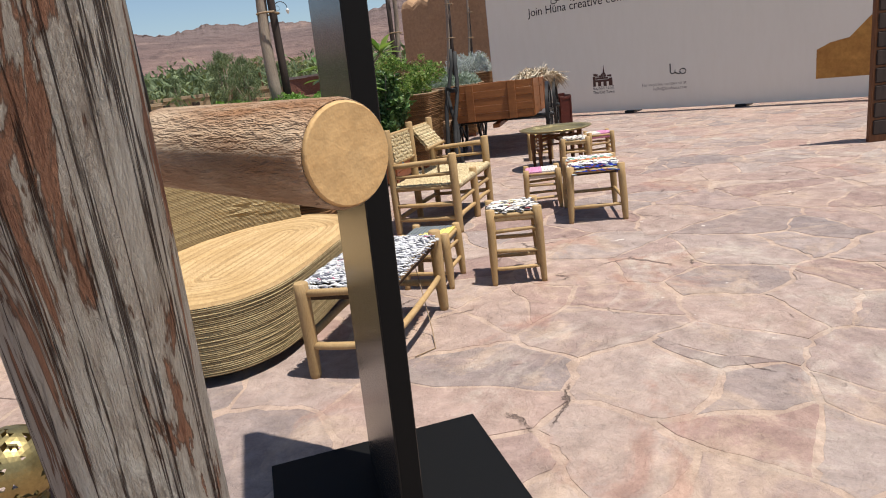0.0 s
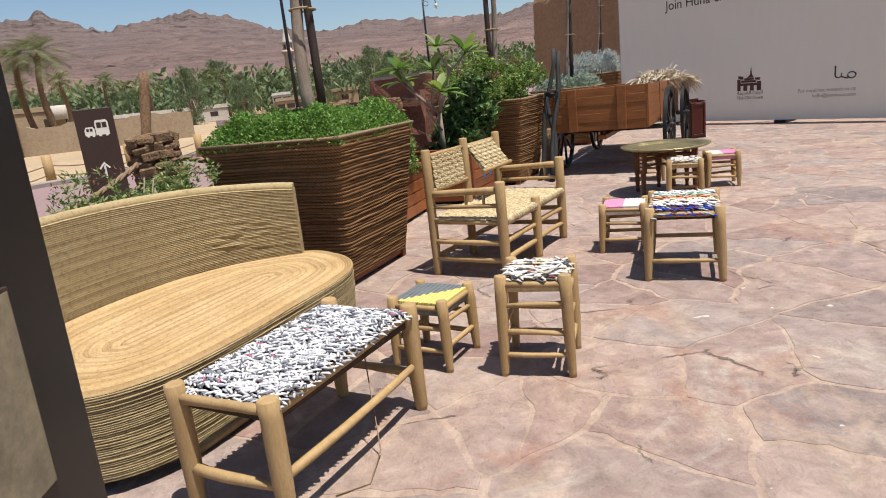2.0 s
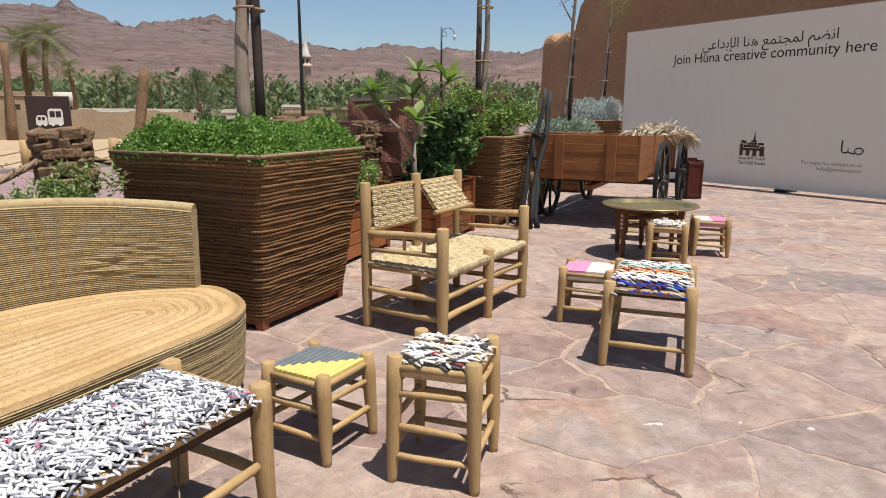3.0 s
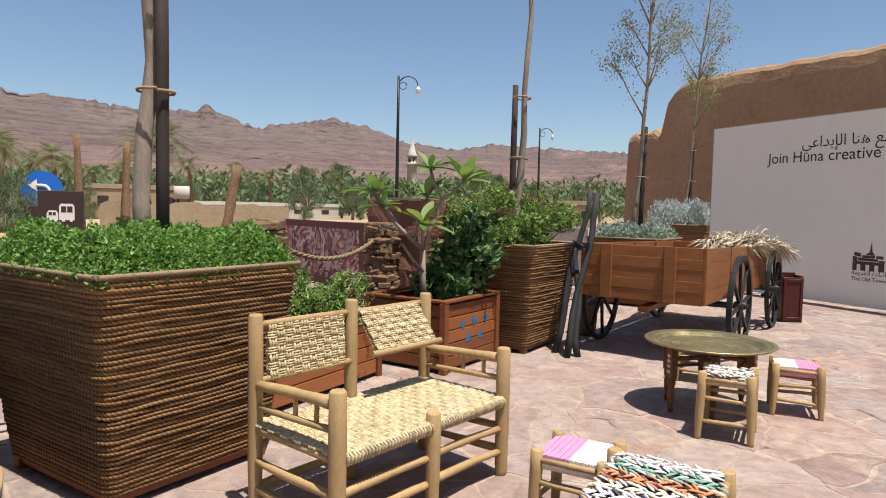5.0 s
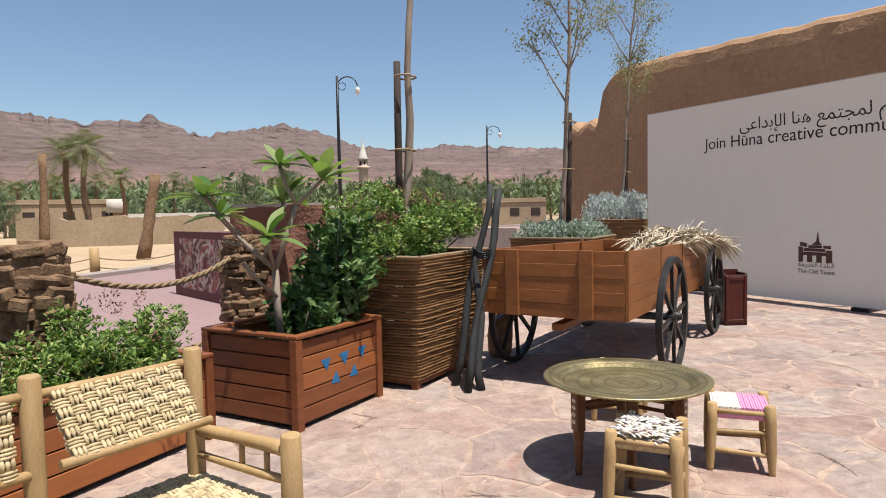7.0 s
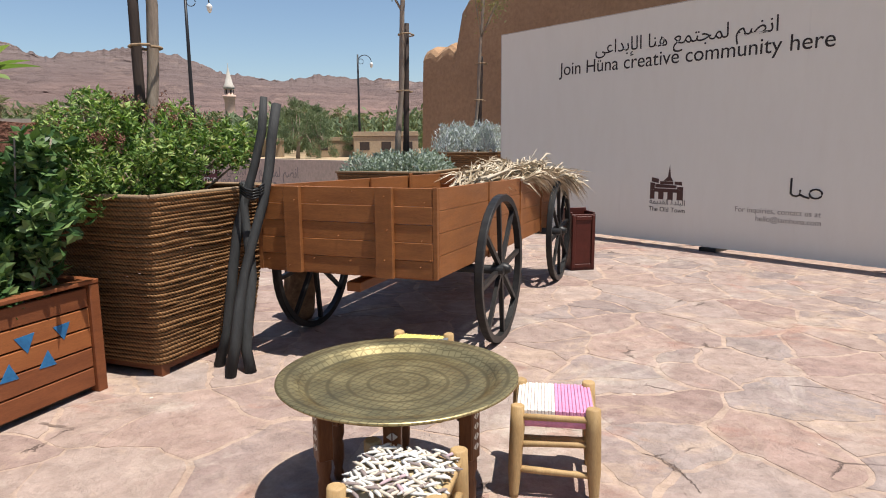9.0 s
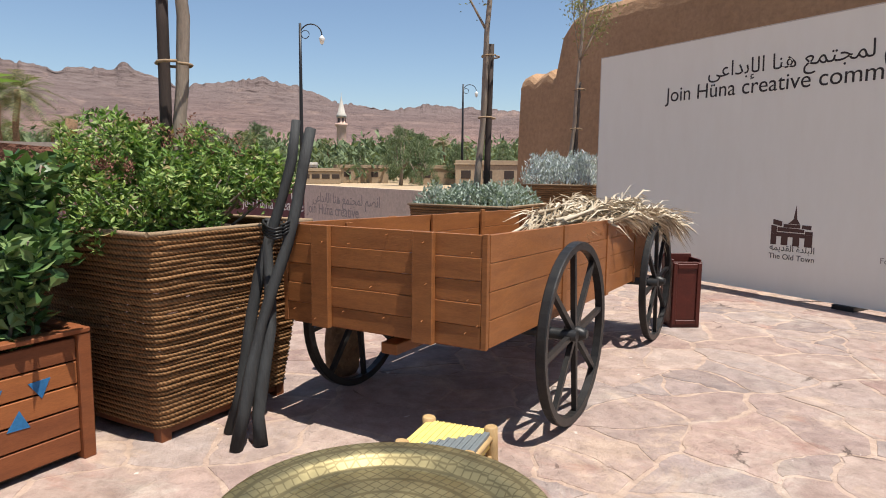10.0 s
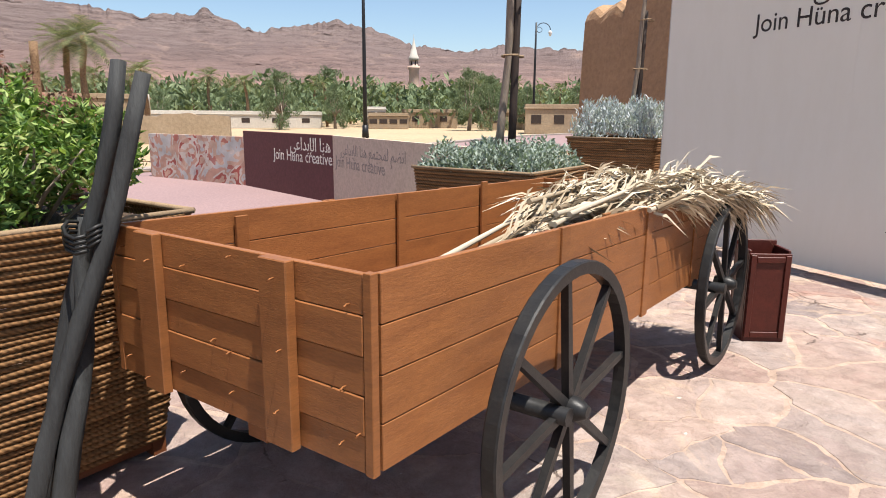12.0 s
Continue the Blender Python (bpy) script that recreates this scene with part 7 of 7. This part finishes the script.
def minaret():
    p = polar(157.25, 225)
    t = thing("minaret", "slender pink minaret with a white pointed top", "tower", p.x, p.y, -0.12)
    pink = surface("pink_render", (0.68, 0.47, 0.37), (0.60, 0.41, 0.32), 0.4, 4, 0.9, relief=0.2, ws=True)
    bm = bmesh.new()
    rr = lathe(bm, [(2.0, 0), (2.0, 6), (1.75, 6.3), (1.6, 16), (2.1, 16.5), (2.1, 17.2), (1.35, 17.3), (1.3, 19.2)], 12)
    part("shaft", bm, pink, t)
    bm = bmesh.new()
    rr = lathe(bm, [(1.7, 19.1), (1.75, 19.9), (1.3, 20.6), (0.25, 25.2), (0.08, 26.2), (0.02, 27.4)], 12)
    bm.faces.new(rr[0][::-1])
    part("spire", bm, WHITE, t, "white pointed spire")
    for k in range(6):
        a = k * math.tau / 6
        part("gallery_opening", boxed(1.28, -0.25, 17.6, 1.40, 0.25, 18.9, 0, Matrix.Rotation(a, 4, "Z")), STAKE, t, "dark opening")
    return t


minaret()
p = polar(176.7, 66)
t = thing("water_tank", "small white tank on a stand", "tank", p.x, p.y, -0.12)
part("tank_body", bar((0, 0, 2.0), (0, 0, 3.2), 0.8, 0.75, seg=14, n=2, wobble=0), WHITE, t)
for dx, dy in ((-0.6, -0.6), (0.6, -0.6), (0.6, 0.6), (-0.6, 0.6)):
    part("stand_leg", bar((dx, dy, 0), (dx, dy, 2.0), 0.06, n=1), IRON, t)


# ---- palms, trees, grove ----
def palm(h, seed):
    g = random.Random(seed)
    t = thing("date_palm", "tall date palm with a feathered crown", "palm", 0, 0, 0, 0, "date palms")
    bm = bmesh.new()
    lean = g.uniform(-0.5, 0.5)
    pts = [(lean * (i / 8) ** 2, 0.1 * math.sin(i), h * i / 8) for i in range(9)]
    limb(bm, pts, [0.20 - 0.006 * i for i in range(9)], 9, 0.4, seed)
    part("trunk", bm, PALMBARK, t)
    top = Vector(pts[-1])
    vs, fs = [], []
    for k in range(38):
        a = k * 2.39996
        rise = 1.15 - 1.75 * k / 38 + g.uniform(-0.1, 0.1)
        ln = g.uniform(1.9, 2.6)
        d = Vector((math.cos(a), math.sin(a), rise)).normalized()
        side = Vector((-math.sin(a), math.cos(a), 0))
        for j in range(16):
            u = 0.12 + 0.88 * j / 16
            base = top + d * ln * u + Vector((0, 0, -0.9 * u * u * ln / 2.2))
            nxt = top + d * ln * (u + 0.09) + Vector((0, 0, -0.9 * (u + 0.09) ** 2 * ln / 2.2))
            ax = (nxt - base).normalized()
            bl = 0.55 * math.sin(math.pi * min(1, 0.15 + 0.85 * u)) + 0.12
            for s in (-1, 1):
                tip = base + (ax * 0.75 + side * s * 0.8 + Vector((0, 0, 0.12 - 0.2 * u))).normalized() * bl
                b = len(vs)
                vs += [tuple(base), tuple(base + ax * 0.07), tuple(tip)]
                fs.append((b, b + 1, b + 2))
    me = bpy.data.meshes.new("crown")
    me.from_pydata(vs, [], fs)
    link("crown", me, FARPALM, t, "feathered grey-green fronds")
    return t


def broad_tree(h, w, seed):
    g = random.Random(seed)
    t = thing("tamarisk", "bushy grey-green tree with an uneven crown", "tree", 0, 0, 0, 0, "valley trees")
    bm = bmesh.new()
    limb(bm, [(0, 0, 0), (0.1, 0.05, h * 0.25), (0.0, 0.1, h * 0.5)], [0.22, 0.17, 0.11], 8, 0.3, seed)
    part("trunk", bm, BARK, t)
    lumps = []
    for k in range(13):
        a = k * 2.4
        rise = 0.12 + 0.78 * k / 12
        out = w * g.uniform(0.20, 0.36) * (1.15 - 0.8 * rise)
        e = Vector((math.cos(a) * out, math.sin(a) * out, h * rise))
        bm = bmesh.new()
        limb(bm, [(0, 0.05, h * 0.25), (e.x * 0.5, e.y * 0.5, h * 0.42), tuple(e)], [0.09, 0.06, 0.02], 6, 0.2, k)
        part("limb", bm, BARK, t)
        lumps.append((e.x, e.y, e.z, w * 0.19, w * 0.19, h * g.uniform(0.12, 0.19)))
    pos = np.concatenate([blob_points(460, *l, seed + i, 0.2, 5) for i, l in enumerate(lumps)])
    scatter("crown", t, FARGREEN, pos, 0.26, up=0.7, wide=0.26, seed=seed)
    return t


first = palm(5.6, 1)
first.matrix_world = Matrix.Translation(polar(178.5, 43))
for i, (az, r, s, tw) in enumerate(((179.6, 45, 0.98, 40), (194.2, 42, 0.95, 80), (189, 60, 1.0, 10), (176, 62, 0.9, 120), (186, 52, 0.85, 200), (197, 52, 1.05, 60), (171, 95, 0.95, 20), (168, 110, 1.0, 90),
                                    (162, 120, 1.0, 30), (153, 120, 1.0, 60), (149.6, 110, 1.05, 10), (146, 95, 0.9, 70), (144.5, 105, 1.0, 20), (156, 130, 1.0, 100), (174, 105, 1.0, 10), (181, 85, 0.95, 50), (183, 70, 0.8, 140), (200, 60, 1.1, 0), (166, 130, 1.1, 10), (141, 100, 1.0, 40), (163.5, 92, 1.0, 70), (160, 96, 0.95, 10), (169.5, 84, 0.95, 120), (172.5, 90, 1.1, 5), (178, 92, 1.1, 25), (180.5, 98, 1.15, 65), (184.5, 90, 1.1, 95), (187, 96, 1.2, 15), (191, 80, 1.1, 35), (150.8, 92, 1.0, 55), (148, 98, 1.05, 75), (157.8, 104, 1.0, 45), (164.5, 100, 1.1, 33), (193, 64, 1.0, 12), (189.5, 48, 0.9, 77))):
    copy_thing(first, Matrix.Translation(polar(az, r)) @ Matrix.Rotation(radians(tw), 4, "Z") @ Matrix.Scale(s, 4))
oak = broad_tree(6.0, 5.2, 2)
oak.matrix_world = Matrix.Translation(polar(166.8, 74))
for spot, s, tw in (((-115.4, 34.3, -0.12), 1.6, 0), ((-97.4, 55.5, -0.12), 1.35, 40), ((-112, 41, -0.12), 1.1, 100), ((-22.2, -5.54, -0.12), 0.44, 20), ((-23.4, -4.3, -0.12), 0.40, 75), ((-20.6, -6.6, -0.12), 0.36, 130), ((-96, 49, -0.12), 1.0, 75)):
    copy_thing(oak, Matrix.Translation(spot) @ Matrix.Rotation(radians(tw), 4, "Z") @ Matrix.Scale(s, 4))
for i, (az, r, s, tw) in enumerate(((151.5, 74, 1.05, 40), (149.8, 76, 0.95, 80), (162.6, 80, 0.85, 130), (187.5, 36, 0.5, 70), (191.5, 34, 0.55, 20), (195, 38, 0.6, 160), (184, 66, 0.6, 50), (155, 92, 0.8, 10),
                                    (146.8, 80, 0.8, 90), (176, 84, 0.7, 30), (171, 88, 0.7, 60), (159, 98, 0.75, 0), (143, 78, 0.8, 120))):
    copy_thing(oak, Matrix.Translation(polar(az, r)) @ Matrix.Rotation(radians(tw), 4, "Z") @ Matrix.Scale(s, 4))


def grove():
    """The far palm grove and scrub as one mass of clumps."""
    g = np.random.default_rng(77)
    pos = []
    sizes = []
    for k in range(2600):
        az = g.uniform(128, 214)
        r = g.uniform(86, 330)
        h = g.uniform(2.8, 6.2) * (0.72 + r / 210)
        c = polar(az, r, 0)
        n = 44
        q = g.normal(size=(n, 3))
        q /= np.linalg.norm(q, axis=1)[:, None]
        q *= g.uniform(0.5, 1, n)[:, None]
        w = h * g.uniform(0.6, 1.0)
        pos.append(q * np.array([w, w, h * 0.5]) + np.array([c.x, c.y, h * 0.5 - 0.2]))
        sizes.append(np.full(n, 0.6 + r / 160))
    t = thing("palm_grove", "dense green palm grove and scrub across the valley", "trees", kind="stuff")
    scatter("foliage", t, FARGREEN, np.concatenate(pos), np.concatenate(sizes), up=0.35, wide=0.4, seed=78)


grove()


# ---- flagstones of the terrace ----
def clip(poly, p, q):
    """Keep the part of poly nearer to p than to q."""
    mx, my, nx, ny = (p[0] + q[0]) / 2, (p[1] + q[1]) / 2, q[0] - p[0], q[1] - p[1]
    out = []
    for (x0, y0), (x1, y1) in zip(poly, poly[1:] + poly[:1]):
        d0, d1 = (x0 - mx) * nx + (y0 - my) * ny, (x1 - mx) * nx + (y1 - my) * ny
        if d0 <= 0:
            out.append((x0, y0))
        if d0 * d1 < 0:
            s = d0 / (d0 - d1)
            out.append((x0 + (x1 - x0) * s, y0 + (y1 - y0) * s))
    return out


def inside(x, y, poly):
    c = False
    for (x0, y0), (x1, y1) in zip(poly, poly[1:] + poly[:1]):
        if (y0 > y) != (y1 > y) and x < (x1 - x0) * (y - y0) / (y1 - y0) + x0:
            c = not c
    return c


def flag_mesh(poly, g, h):
    """One flagstone: an uneven outline with a worn, rounded edge, from its polygon round its centre."""
    cx, cy = sum(p[0] for p in poly) / len(poly), sum(p[1] for p in poly) / len(poly)
    pts = []
    for (x0, y0), (x1, y1) in zip(poly, poly[1:] + poly[:1]):
        ln = math.hypot(x1 - x0, y1 - y0)
        k = max(1, min(8, int(ln / 0.05)))
        for i in range(k):
            s = i / k
            j = 0.008 if i else 0.004
            pts.append((x0 + (x1 - x0) * s + g.uniform(-j, j), y0 + (y1 - y0) * s + g.uniform(-j, j)))
    for i, (x, y) in enumerate(pts):
        q, k = noise.noise_vector(Vector((x * 2.6, y * 2.6, 5))), noise.noise_vector(Vector((x * 9, y * 9, 2)))
        pts[i] = (x + 0.10 * q.x + 0.03 * k.x, y + 0.10 * q.y + 0.03 * k.y)
    cx, cy = sum(p[0] for p in pts) / len(pts), sum(p[1] for p in pts) / len(pts)
    vs, fs = [], []
    sh = g.uniform(0.003, 0.026)
    tilt = (g.uniform(-0.004, 0.004), g.uniform(-0.004, 0.004))
    for shrink, z in ((sh, -0.008), (sh + 0.003, h * 0.5), (sh + 0.010, h)):
        for x, y in pts:
            d = math.hypot(x - cx, y - cy)
            f = max(0.2, 1 - shrink / max(d, 0.05))
            px, py = (x - cx) * f, (y - cy) * f
            vs.append((px, py, z + (px * tilt[0] + py * tilt[1] if z > 0 else 0)))
    n = len(pts)
    for r in range(2):
        for i in range(n):
            j = (i + 1) % n
            fs.append((r * n + i, r * n + j, (r + 1) * n + j, (r + 1) * n + i))
    fs.append(tuple(range(2 * n, 3 * n)))
    return cx, cy, vs, fs


def paving():
    g = random.Random(42)
    step = 0.41
    seeds = {}
    for i in range(-35, 27):
        for j in range(-25, 56):
            x, y = i * step + (j % 2) * step / 2 + g.uniform(-0.34, 0.34), j * step * 0.9 + g.uniform(-0.32, 0.32)
            if g.random() > 0.34:
                seeds[i, j] = (x, y)
    near, far = [], []
    for (i, j), (x, y) in seeds.items():
        if not inside(x, y, TERRACE):
            continue
        poly = [(x - 1, y - 1), (x + 1, y - 1), (x + 1, y + 1), (x - 1, y + 1)]
        for a in range(-3, 4):
            for b in range(-3, 4):
                if (a or b) and (i + a, j + b) in seeds:
                    poly = clip(poly, (x, y), seeds[i + a, j + b])
        if len(poly) < 3 or not all(inside(px, py, TERRACE) for px, py in poly):
            continue
        st = flag_mesh(poly, g, g.uniform(0.0002, 0.0024))
        (near if -2.6 < x < 3.3 and -4.2 < y < 7.5 and abs(x + 0.52 * y) < 3.4 else far).append(st)
    near.sort(key=lambda s: abs(s[0] + 0.52 * s[1] - 0.2) + 0.1 * abs(s[1] - 1.5))
    for cx, cy, vs, fs in near[:300]:
        me = bpy.data.meshes.new("flagstone")
        me.from_pydata(vs, [], fs)
        link("flagstone", me, PAVING, terrace_bed).location = (cx, cy, 0)
    av, af = [], []
    for cx, cy, vs, fs in far + near[300:]:
        b = len(av)
        av += [(x + cx, y + cy, z) for x, y, z in vs]
        af += [tuple(i + b for i in f) for f in fs]
    me = bpy.data.meshes.new("flagstones_beyond")
    me.from_pydata(av, [], af)
    tagged(link("flagstones_beyond", me, PAVING, terrace_bed), kind="stuff")


paving()
